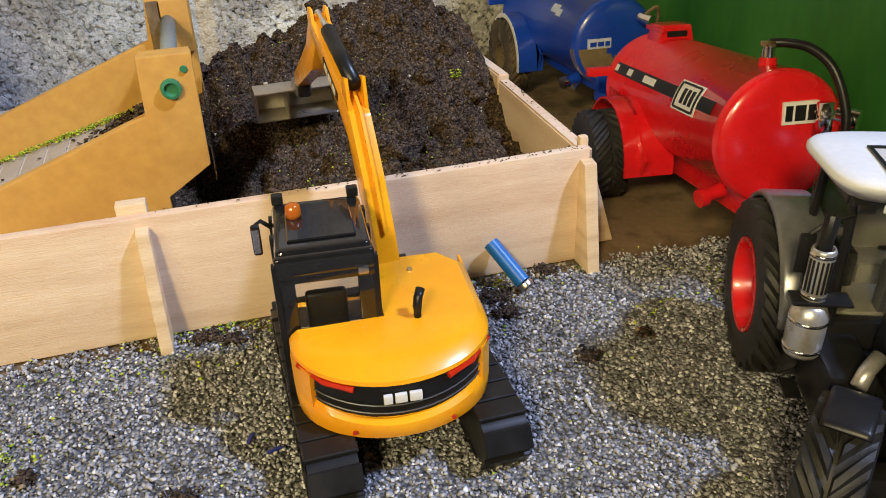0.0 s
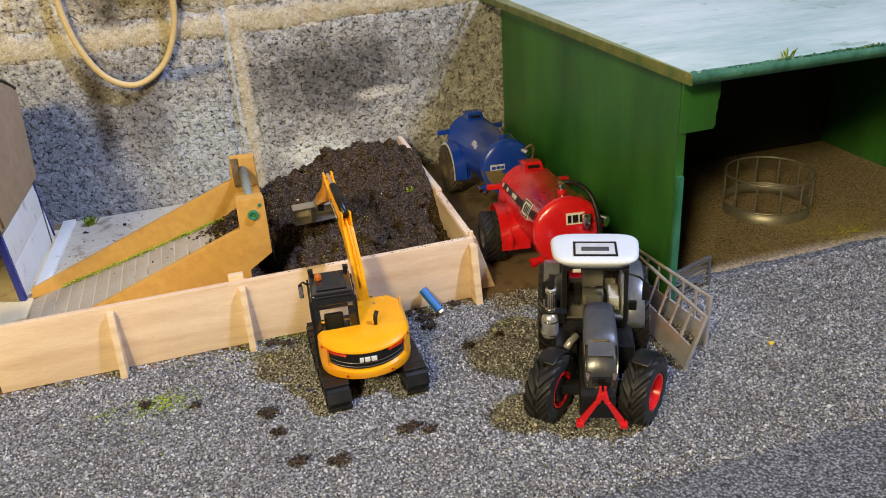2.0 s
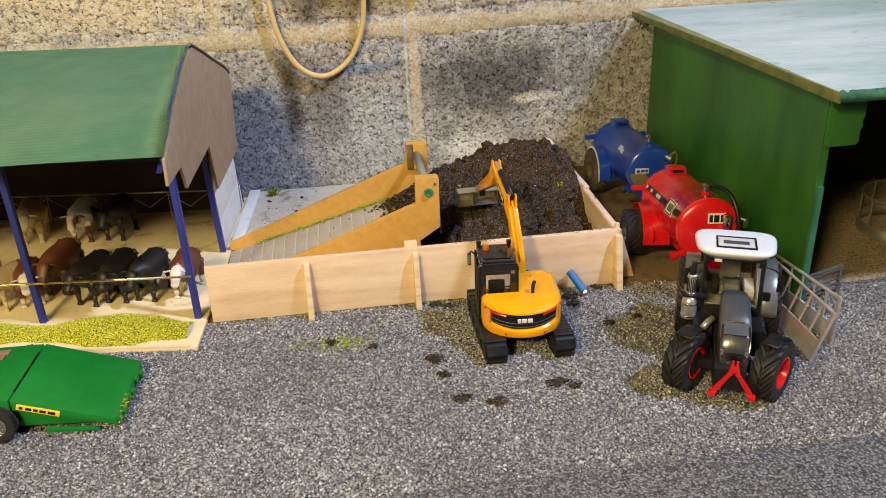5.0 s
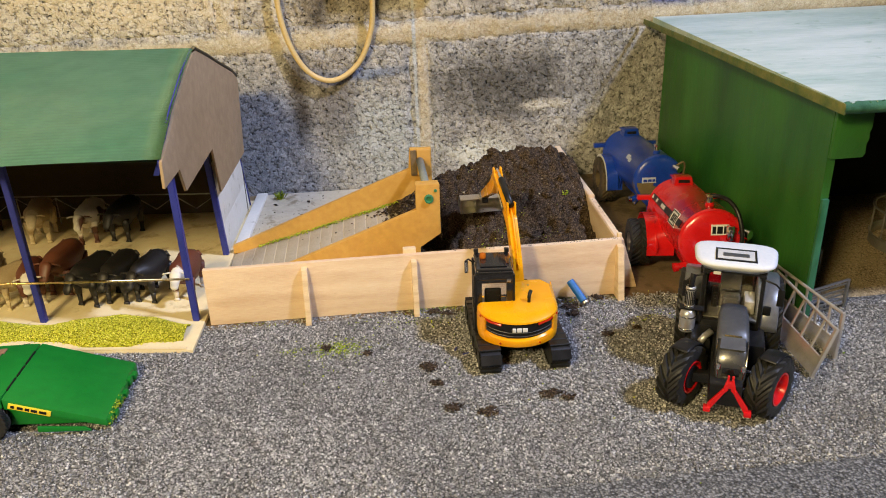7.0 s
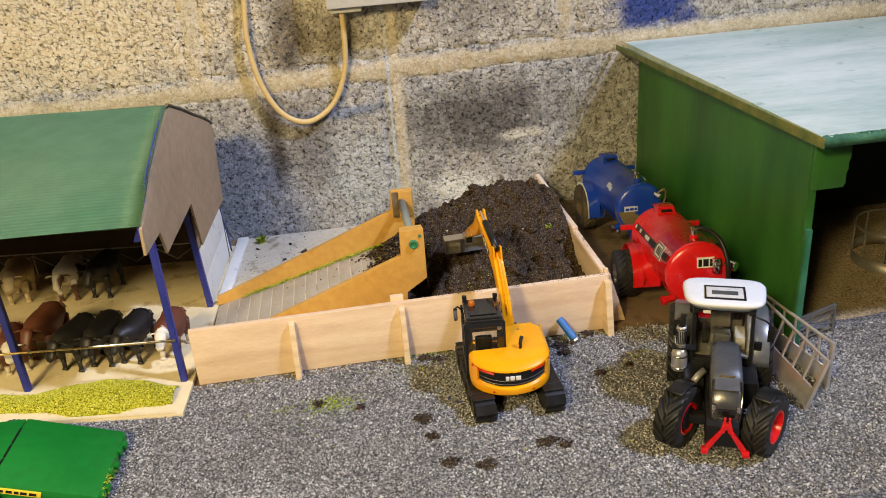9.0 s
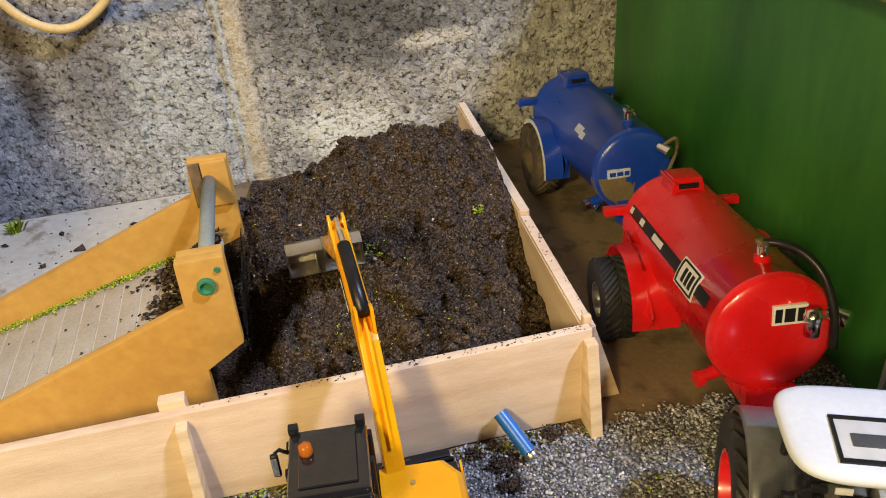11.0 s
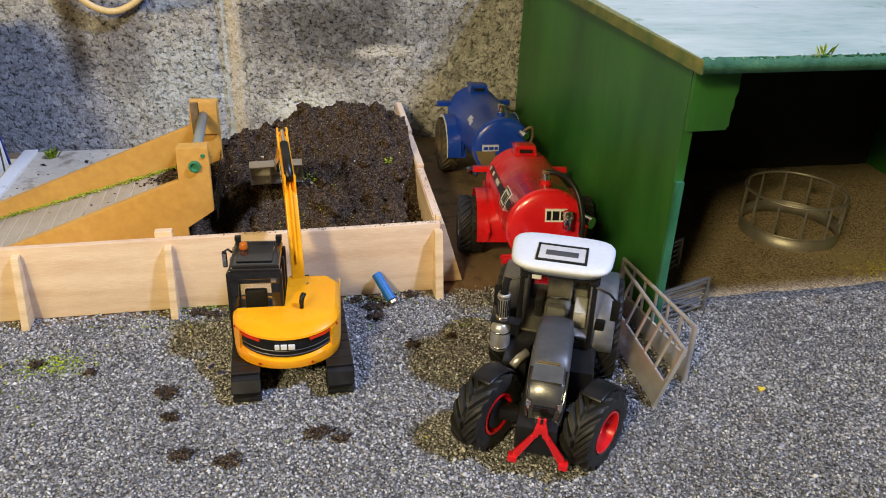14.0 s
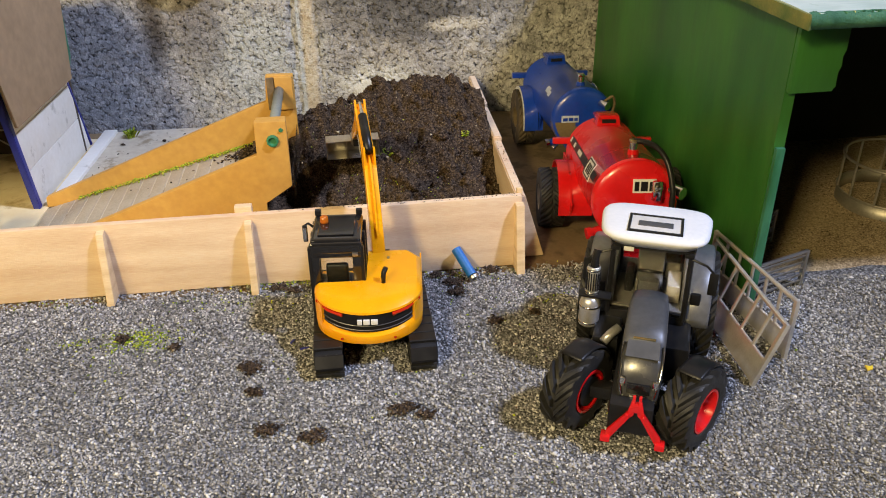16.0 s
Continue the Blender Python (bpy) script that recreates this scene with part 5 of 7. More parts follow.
bm = box(-0.0080, 0.0080, 0.0040, 0.0180, 0.0450, 0.0540, 0.002)
box(-0.0080, 0.0080, 0.0010, 0.0050, 0.0520, 0.0720, 0.002, 2, None, bm)
part("seat", bm, M_CABGREY, cb, "grey driver seat")
part("cab_floor", box(-0.0205, 0.0205, -0.002, 0.0360, 0.0448, 0.0462, 0.0004), M_CABGREY, cb)
part("bulkhead", box(-0.0180, 0.0180, -0.0050, -0.0042, 0.0440, 0.0560, 0.0004), M_CABGREY, cb)
part("steering_wheel", tube([(0.0065 * math.cos(a), 0.0275 + 0.0050 * math.sin(a), 0.0660 + 0.0030 * math.sin(a)) for a in np.linspace(0, 2 * math.pi, 25)], 0.0008, 6), M_BLACK, cb)
part("console", box(-0.0060, 0.0060, 0.0290, 0.0360, 0.0450, 0.0640, 0.002), M_GREYPAINT, cb)
part("armrest", box(0.0090, 0.0140, 0.0060, 0.0200, 0.0450, 0.0590, 0.0015), M_BLACK, cb)
part("side_console", box(-0.0185, -0.0105, 0.0060, 0.0260, 0.0450, 0.0570, 0.0015), M_GREYCARD, cb, "pale side console")
def roof_ring(sx, sy, z, n=56, p=4.2):
    out = []
    for k in range(n):
        a = 2 * math.pi * k / n
        c, s = math.cos(a), math.sin(a)
        y = sy * math.copysign(abs(s) ** (2 / p), s)
        out.append((sx * (1 - 0.06 * y / sy) * math.copysign(abs(c) ** (2 / p), c), 0.0240 + y, z))
    return out
part("cab_roof", loft([roof_ring(0.0255, 0.0178, 0.0886), roof_ring(0.0280, 0.0198, 0.0915), roof_ring(0.0304, 0.0226, 0.0938), roof_ring(0.0303, 0.0225, 0.0951), roof_ring(0.0293, 0.0216, 0.0963), roof_ring(0.0268, 0.0194, 0.0971), roof_ring(0.0150, 0.0100, 0.0975)]), M_ROOFWHITE, cb, "white moulded roof", True)
for b in ((-0.0150, 0.0150, 0.0388, 0.0405), (-0.0150, 0.0150, 0.0190, 0.0205), (-0.0150, -0.0136, 0.0205, 0.0388), (0.0136, 0.0150, 0.0205, 0.0388)):
    part("hatch_frame", box(*b, 0.0960, 0.0982, 0.0002), M_BLACK, cb, "black roof hatch frame")
part("hatch", box(-0.0135, 0.0135, 0.0206, 0.0387, 0.0960, 0.0977, 0.0001), M_BOXWHITE, cb)
part("hatch_slot", box(-0.0095, 0.0095, 0.0272, 0.0330, 0.0976, 0.0981, 0.0001), M_GREYPAINT, cb, "grey slot in the roof hatch")
part("number_panel", box(0.0100, 0.0155, 0.0432, 0.0440, 0.0865, 0.0890, 0.0002), M_STICKER, cb, "small pale panel under the roof")
# exhaust and air filter
part("exhaust_can", lathe([(0, 0.0375), (0.0055, 0.0375), (0.0060, 0.0385), (0.0060, 0.0520), (0.0046, 0.0555), (0.0030, 0.0562), (0, 0.0562)], 20), M_SILVER, tr, "silver exhaust canister", True, pose(0.0310, 0.0470, 0))
part("exhaust_pipe", lathe([(0.0030, 0.0560), (0.0038, 0.0575), (0.0038, 0.0745), (0.0034, 0.0755), (0.0030, 0.0755)], 18), M_SILVER, tr, "perforated silver exhaust stack", True, pose(0.0305, 0.0460, 0))
for z, r in ((0.0400, 0.00625), (0.0505, 0.00625), (0.0590, 0.0041), (0.0735, 0.0041)):
    part("exhaust_band", lathe([(r - 0.0008, z - 0.0007), (r, z - 0.0005), (r, z + 0.0005), (r - 0.0008, z + 0.0007)], 20), M_CHROME, tr, "", True, pose(0.0310 if z < 0.056 else 0.0305, 0.0470 if z < 0.056 else 0.0460, 0))
for k in range(9):
    a = radians(200 + 20 * k)
    part("exhaust_slot", box(-0.0003, 0.0003, -0.0003, 0.0003, 0.0608, 0.0722), M_BLACK, tr, "", False, pose(0.0305 - 0.00385 * math.cos(a), 0.0460 - 0.00385 * math.sin(a), 0, 0, 0, math.degrees(a)))
part("exhaust_clamp", box(0.0195, 0.0375, 0.0425, 0.0505, 0.0566, 0.0578, 0.0004), M_BLACK, tr)
part("exhaust_tip", tube([(0.0305, 0.0460, 0.0750), (0.0300, 0.0455, 0.0820), (0.0295, 0.0440, 0.0850)], 0.0022, 10), M_BLACK, tr)
part("intake_pipe", tube([(0.0125, 0.0600, 0.046), (0.0170, 0.0640, 0.0430), (0.0200, 0.0680, 0.0400)], 0.0026, 10), M_SILVER, tr, smooth=True)
for s in (-1, 1):
    fb = bmesh.new()
    g = []
    for a in np.linspace(radians(8), radians(165), 22):
        c, d = math.cos(a), math.sin(a)
        g.append([fb.verts.new((s * x, 0.0005 + q * c, 0.0330 + q * d)) for x, q in ((0.0190, 0.0338), (0.0190, 0.0356), (0.0205, 0.0366), (0.0345, 0.0366), (0.0360, 0.0358), (0.0360, 0.0342), (0.0345, 0.0348))])
    for p, q in zip(g, g[1:]):
        for k in range(7):
            fb.faces.new((p[k], p[(k + 1) % 7], q[(k + 1) % 7], q[k]))
    fb.faces.new(g[0]), fb.faces.new(g[-1])
    part("rear_fender", fb, M_FENDER, tr, "curved dark grey rear mudguard", True)
    part("fender_side", prism([(0.0005 + 0.0352 * math.cos(a), 0.0325 + 0.0354 * math.sin(a)) for a in np.linspace(radians(25), radians(165), 16)] + [(-0.020, 0.036), (0.020, 0.036)], s * 0.0200 - 0.0008, s * 0.0200 + 0.0008, "x", 0.0003), M_FENDER, tr, "silver-grey mudguard side")
    fb = bmesh.new()
    g = []
    for a in np.linspace(radians(70), radians(150), 14):
        c, d = math.cos(a), math.sin(a)
        g.append([fb.verts.new((s * x, q * c, 0.0240 + q * d)) for x, q in ((-0.0070, 0.0250), (-0.0070, 0.0256), (-0.0055, 0.0261), (0.0050, 0.0261), (0.0063, 0.0256), (0.0063, 0.0250), (0.0050, 0.0253))])
    for p, q in zip(g, g[1:]):
        for k in range(7):
            fb.faces.new((p[k], p[(k + 1) % 7], q[(k + 1) % 7], q[k]))
    fb.faces.new(g[0]), fb.faces.new(g[-1])
    part("front_fender", fb, M_BLACK, tr, "black front mudguard", True, pose(s * 0.0305, YF, 0, 0, 0, STEER))
    part("mirror_arm", tube([(s * 0.022, 0.0400, 0.0840), (s * 0.0300, 0.0420, 0.0820), (s * 0.0340, 0.0420, 0.0780)], 0.0007, 6), M_BLACK, tr)
    part("mirror", box(s * 0.0345 - 0.0025, s * 0.0345 + 0.0025, 0.0410, 0.0425, 0.0640, 0.0780, 0.0008), M_BLACK, tr, "black side mirror")
    part("roof_lamp", box(s * 0.0200 - 0.0025, s * 0.0200 + 0.0025, 0.0420, 0.0440, 0.0862, 0.0888, 0.0006), M_BLACK, tr)
# red front linkage
hk = part("front_hitch", box(-0.0030, 0.0030, 0.1115, 0.1148, 0.0320, 0.0385, 0.0008), M_RED, tr, "red front linkage frame")
part("hitch_block", box(-0.0060, 0.0060, 0.1000, 0.1090, 0.0165, 0.0250, 0.0015), M_BLACK, tr)
for s in (-1, 1):
    part("hitch_arm", prism([(s * 0.0010, 0.0395), (s * 0.0030, 0.0395), (s * 0.0050, 0.0310), (s * 0.0160, 0.0150), (s * 0.0165, 0.0100), (s * 0.0135, 0.0095), (s * 0.0030, 0.0280), (s * 0.0010, 0.0300)], 0.1120, 0.1146, "y", 0.0005), M_RED, hk)
    part("hitch_foot", box(s * 0.0160 - 0.0030, s * 0.0160 + 0.0030, 0.1105, 0.1170, 0.0080, 0.0125, 0.0010), M_RED, hk)
    part("hitch_tine", box(s * 0.0018 - 0.0009, s * 0.0018 + 0.0009, 0.1122, 0.1142, 0.0390, 0.0435, 0.0004), M_RED, hk)
    part("hitch_pin", rod((s * 0.0050, 0.1146, 0.0295), (s * 0.0050, 0.1165, 0.0295), 0.0014, seg=10), M_RED, hk)

for o in list(tr.children):
    if o.name.split(".")[0] in ("bonnet", "nose", "bonnet_stripe"):
        o.matrix_basis = pose(-0.0022, -0.0035, 0) @ o.matrix_basis
    elif o.name.split(".")[0] == "front_hitch":
        o.matrix_basis = pose(-0.0026, 0.0150, 0.0040) @ Matrix.Scale(0.87, 4) @ o.matrix_basis

# ---- slurry tankers ----
def wrap(r, a0, a1, y0, y1, lift, n=10):
    """A thin label bent round a tank that lies along y. Angles in degrees, from +x up."""
    bm = bmesh.new()
    g = []
    for k in range(n + 1):
        a = radians(a0 + (a1 - a0) * k / n)
        g.append([bm.verts.new(((r + d) * math.cos(a), y, (r + d) * math.sin(a))) for y, d in ((y0, lift), (y1, lift), (y1, 0), (y0, 0))])
    for a, b in zip(g, g[1:]):
        for k in range(4):
            bm.faces.new((a[k], a[(k + 1) % 4], b[(k + 1) % 4], b[k]))
    bm.faces.new(g[0]), bm.faces.new(g[-1])
    return bm


def tanker(at, rz, tilt, zc, paint, tyre_x, tyre_w, r, length, wheel_at, label, blue):
    t = thing("slurry_tanker", at, rz, label, "tanker", "slurry tankers by the shed")
    t.matrix_world = pose(*at, 0, 0, rz) @ pose(0, 0, 0, -tilt, 0, 0)
    wr = 0.0275 if blue else 0.0240
    drop = wheel_at * math.sin(radians(tilt)) + wr
    e = 0.006
    prof = [(0, -e)] + [(r * math.sin(radians(a)), -e * math.cos(radians(a)) ** 0.8) for a in (15, 30, 45, 60, 72, 82)] + [(r, 0.0005), (r + 0.0004, 0.001), (r + 0.0004, 0.0022), (r, 0.0026), (r, length - 0.0026), (r + 0.0004, length - 0.0022), (r + 0.0004, length - 0.001), (r, length - 0.0005)] + \
        [(r * math.sin(radians(a)), length + e * math.cos(radians(a)) ** 0.8) for a in (82, 72, 60, 45, 30, 15)] + [(0, length + e)]
    part("tank", lathe(prof, 56, "y"), paint, t, "%s glossy cylindrical tank" % ("blue" if blue else "red"), True, pose(0, 0, zc))
    # the lid box on top at the rear
    yl = length - 0.020
    hatch = part("lid_box", prism([(-0.010, zc + r - 0.003), (0.010, zc + r - 0.003), (0.008, zc + r + 0.007), (-0.008, zc + r + 0.007)], yl - 0.009, yl + 0.009, "y", 0.0008), paint, t)
    part("lid_slot", box(-0.0055, 0.0055, yl - 0.0098, yl - 0.0086, zc + r + 0.001, zc + r + 0.004), M_BLACK, hatch)
    part("lid_lever", box(-0.0095, -0.0080, yl - 0.012, yl + 0.012, zc + r + 0.0035, zc + r + 0.0060, 0.0005), paint, hatch)
    part("rear_fin", box(-r - 0.012, r + 0.012, length - 0.004, length + 0.002, zc + 0.0070, zc + 0.0120, 0.0006), paint, t)
    # valve on top at the front
    vy = 0.0105 if blue else 0.0150
    v = part("top_valve", rod((0.0, vy, zc + r - 0.002), (0.0, vy, zc + r + 0.0030), 0.0042, 0.0036, 14), paint, t)
    part("valve_stub", rod((0.0, vy, zc + r + 0.0030), (0.0, vy, zc + r + 0.0080), 0.0027, seg=14), M_CHROME, v)
    part("valve_cap", box(-0.0028, 0.0028, vy - 0.0028, vy + 0.0028, zc + r + 0.0076, zc + r + 0.0100, 0.0006), M_BRASS if not blue else M_CHROME, v)
    # drawbar and frame
    part("chassis", box(-0.012, 0.012, -0.006, length - 0.005, 0.030, 0.0405, 0.001), paint, t)
    part("drawbar", prism([(-0.012, 0.000), (-0.004, -0.045), (0.004, -0.045), (0.012, 0.000)], 0.0240, 0.0300, "z", 0.0008), paint, t)
    part("axle", rod((-tyre_x, wheel_at, drop), (tyre_x, wheel_at, drop), 0.0035, seg=12), M_BLACK, t)
    part("bottom_valve", rod((-0.018, 0.012, zc - r + 0.004), (-0.027, 0.010, zc - r + 0.002), 0.0035, 0.0028, 12), paint, t)
    part("bottom_cap", rod((-0.0265, 0.010, zc - r + 0.002), (-0.0300, 0.0095, zc - r + 0.0015), 0.0042, seg=12), paint if not blue else M_CHROME, t)
    for s in (-1, 1):
        wheel(t, (s * tyre_x, wheel_at, drop), wr, tyre_w, 0.0100, M_STEEL if not blue else M_MUD, 22, s, 0.0014, 0.5, rubber=M_MUDTYRE if blue else None)
        rr = 0.0305
        n = 14
        arc = [(wheel_at + rr * math.cos(a), drop + rr * math.sin(a)) for a in np.linspace(radians(-12), radians(150), n)]
        arc2 = [(wheel_at + (rr - 0.0012) * math.cos(a), drop + (rr - 0.0012) * math.sin(a)) for a in np.linspace(radians(150), radians(-12), n)]
        arc, arc2 = [(2 * wheel_at - y, z) for y, z in arc], [(2 * wheel_at - y, z) for y, z in arc2]
        xa, xb = s * (0.016 if not blue else tyre_x - tyre_w / 2 - 0.006), s * (tyre_x + (0.004 if blue else -0.003))
        part("mudguard", prism(arc + arc2, min(xa, xb), max(xa, xb), "x"), paint, t)
        # wing panel from mudguard to tank
        wing = prism([(2 * wheel_at - y, z) for y, z in [(wheel_at + rr * math.cos(a), drop + rr * math.sin(a)) for a in np.linspace(radians(-12), radians(150), n)]] +
                     [(wheel_at + 0.020, zc + 0.004), (wheel_at - 0.020, zc - 0.004), (wheel_at - 0.036, 0.042)], s * (tyre_x - tyre_w / 2 - 0.002) - 0.0007, s * (tyre_x - tyre_w / 2 - 0.002) + 0.0007, "x")
        part("wing_panel", wing, paint, t)
        if blue:
            part("wing_edge", prism([(y, z) for y, z in arc] + [(2 * wheel_at - (wheel_at + (rr - 0.003) * math.cos(a)), drop + (rr - 0.003) * math.sin(a)) for a in np.linspace(radians(150), radians(-12), n)], s * (tyre_x + 0.0042) - 0.0004, s * (tyre_x + 0.0042) + 0.0004, "x"), M_STICKER, t, "worn white mudguard edge")
    if not blue:
        part("stripe", wrap(r, 148, 160, 0.010, 0.131, 0.0003), M_BLACK, t, "black side stripe label", m=pose(0, 0, zc))
        lg = part("logo_panel", wrap(r, 140, 168, 0.024, 0.048, 0.0005), M_STICKER, t, "white side logo panel with dark bars", m=pose(0, 0, zc))
        for a, b, c, d in ((142, 166, 0.0252, 0.0268), (142, 166, 0.0452, 0.0468), (141.5, 143.5, 0.0268, 0.0452), (164.5, 166.5, 0.0268, 0.0452), (147, 161, 0.029, 0.0318), (147, 161, 0.0335, 0.0362), (147, 161, 0.038, 0.0408)):
            part("logo_bar", wrap(r, a, b, c, d, 0.0008, 5), M_BLACK, lg)
        for c, d in ((0.074, 0.089), (0.106, 0.112), (0.1265, 0.1305)):
            part("stripe_block", wrap(r, 150.5, 157.5, c, d, 0.0006, 4), M_STICKER, t, m=pose(0, 0, zc))
        fp = part("front_plate", box(-0.006, 0.0095, -e - 0.0006, -e + 0.004, zc + 0.006, zc + 0.0155, 0.0002), M_STICKER, t, "small white front plate with dark bars", m=pose(0.0030, 0, 0.0010))
        for x0, x1 in ((-0.0050, -0.0020), (-0.0008, 0.0038), (0.0050, 0.0085)):
            part("plate_bar", box(x0, x1, -e - 0.0010, -e - 0.0004, zc + 0.0075, zc + 0.0140), M_BLACK, fp)
        part("front_coupling", rod((0.0120, -e - 0.0060, zc + 0.004), (0.0120, -e - 0.0060, zc + 0.0165), 0.0034, seg=16), M_CHROME, t, "chrome front coupling", True)
        part("coupling_ring", rod((0.0120, -e - 0.0060, zc + 0.0120), (0.0120, -e - 0.0060, zc + 0.0135), 0.0040, seg=16), M_CHROME, t)
        part("side_coupling", rod((0.0240, -0.002, zc + 0.0085), (0.0300, -0.009, zc + 0.0070), 0.0040, 0.0044, 16), M_CHROME, t)
        part("side_pipe", rod((0.0160, 0.010, zc + 0.010), (0.0240, -0.002, zc + 0.0085), 0.0036, seg=14), paint, t)
        pts = [(0.0, vy, zc + r + 0.0088), (0.0060, 0.0115, zc + r + 0.0090), (0.0130, 0.004, zc + r + 0.0070), (0.0190, -0.004, zc + r - 0.001), (0.0225, -0.010, zc + 0.012), (0.0225, -0.012, zc - 0.004)]
        part("hose", tube(smooth_path(pts, 6), 0.0020, 10), M_BLACK, t, "curved black rubber hose", True)
        part("weld_tag", box(-0.0245, -0.0235, -0.0010, 0.0005, zc + 0.003, zc + 0.008, 0.0002), M_STEEL, t)
    else:
        for a, b, c, d in ((142, 152, 0.030, 0.037), (137, 149, 0.036, 0.047)):
            part("side_label", wrap(r, a, b, c, d, 0.0003, 5), M_BLUELABEL, t, "worn pale side label", m=pose(0, 0, zc))
        fp = part("front_plate", box(-0.0195, -0.0045, -e - 0.0004, -e + 0.004, zc - 0.002, zc + 0.004, 0.0002), M_BLUELABEL, t, "pale front label with blue bars")
        for x0, x1 in ((-0.0185, -0.0145), (-0.0135, -0.0095), (-0.0085, -0.0055)):
            part("plate_bar", box(x0, x1, -e - 0.0008, -e - 0.0003, zc - 0.0005, zc + 0.0022), M_BLUE, fp)
        part("front_coupling", rod((0.015, -0.004, zc + 0.014), (0.019, -0.012, zc + 0.0125), 0.0032, 0.0036, 14), M_CHROME, t)
        part("low_coupling", rod((-0.014, 0.016, zc - 0.020), (-0.0240, 0.010, zc - 0.0300), 0.0030, 0.0036, 14), M_CHROME, t)
        for a0, a1, r0 in ((185, 262, 0.30), (290, 345, 0.62)):
            bm = bmesh.new()
            g = []
            for k in range(19):
                a = radians(a0 + (a1 - a0) * k / 18)
                inner = r0 + 0.12 * noise.noise((k * 0.5, a0, 0))
                row = []
                for j in range(7):
                    f = inner + (1.0 - inner) * j / 6
                    row.append(bm.verts.new((r * f * math.cos(a), -e * math.sqrt(max(0.0, 1 - f * f)) ** 0.8 - 0.0004, r * f * math.sin(a))))
                row.append(bm.verts.new(((r + 0.0006) * math.cos(a), 0.004, (r + 0.0006) * math.sin(a))))
                g.append(row)
            for p, q in zip(g, g[1:]):
                for j in range(7):
                    bm.faces.new((p[j], p[j + 1], q[j + 1], q[j]))
            part("mud_smear", bm, M_MUD, t, "dried mud on the tank end", True, pose(0, 0, zc))
        part("wire_loop", tube(smooth_path([(0.016, -0.004, zc + 0.014), (0.024, -0.008, zc + 0.020), (0.027, -0.004, zc + 0.010), (0.020, -0.007, zc - 0.004)], 6), 0.0012, 6), M_MUD, t)
    return t


def smooth_path(pts, n):
    """Catmull-Rom through the points."""
    p = [Vector(q) for q in pts]
    p = [2 * p[0] - p[1]] + p + [2 * p[-1] - p[-2]]
    out = []
    for a, b, c, d in zip(p, p[1:], p[2:], p[3:]):
        for k in range(n):
            s = k / n
            out.append(0.5 * (2 * b + (c - a) * s + (2 * a - 5 * b + 4 * c - d) * s * s + (3 * b - a - 3 * c + d) * s ** 3))
    return out + [p[-2]]


tanker((0.2270, 0.2605, 0), -8.4, 8.3, 0.0665, M_RED, 0.0455, 0.0205, 0.0290, 0.140, 0.1000, "glossy red toy slurry tanker parked beside the shed", False)
tanker((0.2440, 0.4470, 0), -1.8, 4.2, 0.0595, M_BLUE, 0.0335, 0.0165, 0.0270, 0.134, 0.100, "dusty blue toy slurry tanker parked by the block wall", True)

# ---- blue tube leaning on the pit board ----
bt = thing("blue_tube", (0.118, 0.29, 0), 0, "short blue plastic tube leaning on the pit board", "tube")
part("sleeve", rod((-0.0080, 0.0145, 0.0185), (0.0015, -0.0020, 0.0052), 0.0036, seg=18), M_BLUEROD, bt, smooth=False)
part("metal_end", lathe([(0.0018, 0.0), (0.0036, 0.0), (0.0038, 0.0008), (0.0038, 0.0022), (0.0034, 0.0026), (0.0018, 0.0026), (0.0016, 0.0008)], 18), M_STEEL, bt, "grey metal end", False,
     Matrix.Translation((0.0028, -0.0042, 0.0034)) @ Vector((-0.0095, 0.0165, 0.0133)).to_track_quat("Z", "Y").to_matrix().to_4x4())

# ---- socket box and cable on the wall ----
sb = thing("socket_box", (-0.013, 0.65, 0.277), 0, "white plastic electrical box fixed to the block wall", "socket box")
part("box_body", box(-0.056, 0.062, -0.0320, 0.004, 0.0, 0.085, 0.003), M_BOXWHITE, sb)
part("cable_gland", box(-0.0520, -0.0160, -0.0230, -0.0060, -0.0060, 0.0, 0.0015), M_BOXWHITE, sb)
loop = smooth_path([(-0.052, 0.634, 0.274), (-0.0520, 0.637, 0.250), (-0.0560, 0.640, 0.205), (-0.0740, 0.641, 0.165), (-0.1060, 0.641, 0.1455), (-0.1360, 0.641, 0.158), (-0.1560, 0.640, 0.195), (-0.1640, 0.640, 0.245), (-0.1600, 0.642, 0.300), (-0.150, 0.643, 0.37), (-0.145, 0.644, 0.47)], 8)
tagged(part("cable", tube(loop, 0.0033, 12), M_CABLE, None, smooth=True), "cream electric cable hanging in a loop on the wall", "cable")

# ---- kerb by the barn, crumbs, tufts ----
tagged(part("white_kerb", prism([(-0.2245, 0.475), (-0.2120, 0.475), (-0.2030, 0.640), (-0.2160, 0.640)], 0.0, 0.0055, "z", 0.0008), M_WHITE), "low white painted kerb beside the barn wall", "kerb")
rng = np.random.default_rng(21)
sp, sz = [], []
for k in range(150):
    x, y = rng.uniform(-0.205, -0.030), rng.uniform(0.475, 0.635)
    sp.append((x, y, 0.0025)), sz.append(rng.uniform(0.0004, 0.0013))
for x, y, r in ((-0.133, 0.575, 0.0055), (-0.190, 0.600, 0.0035), (-0.155, 0.560, 0.0030), (-0.095, 0.600, 0.0040), (-0.045, 0.590, 0.0045), (-0.079, 0.582, 0.0040), (-0.066, 0.580, 0.0036), (-0.036, 0.617, 0.0045), (-0.10, 0.56, 0.003), (-0.118, 0.555, 0.0026), (-0.060, 0.560, 0.003), (-0.150, 0.605, 0.003), (-0.17, 0.53, 0.002)):
    sp.append((x, y, 0.0030)), sz.append(r)
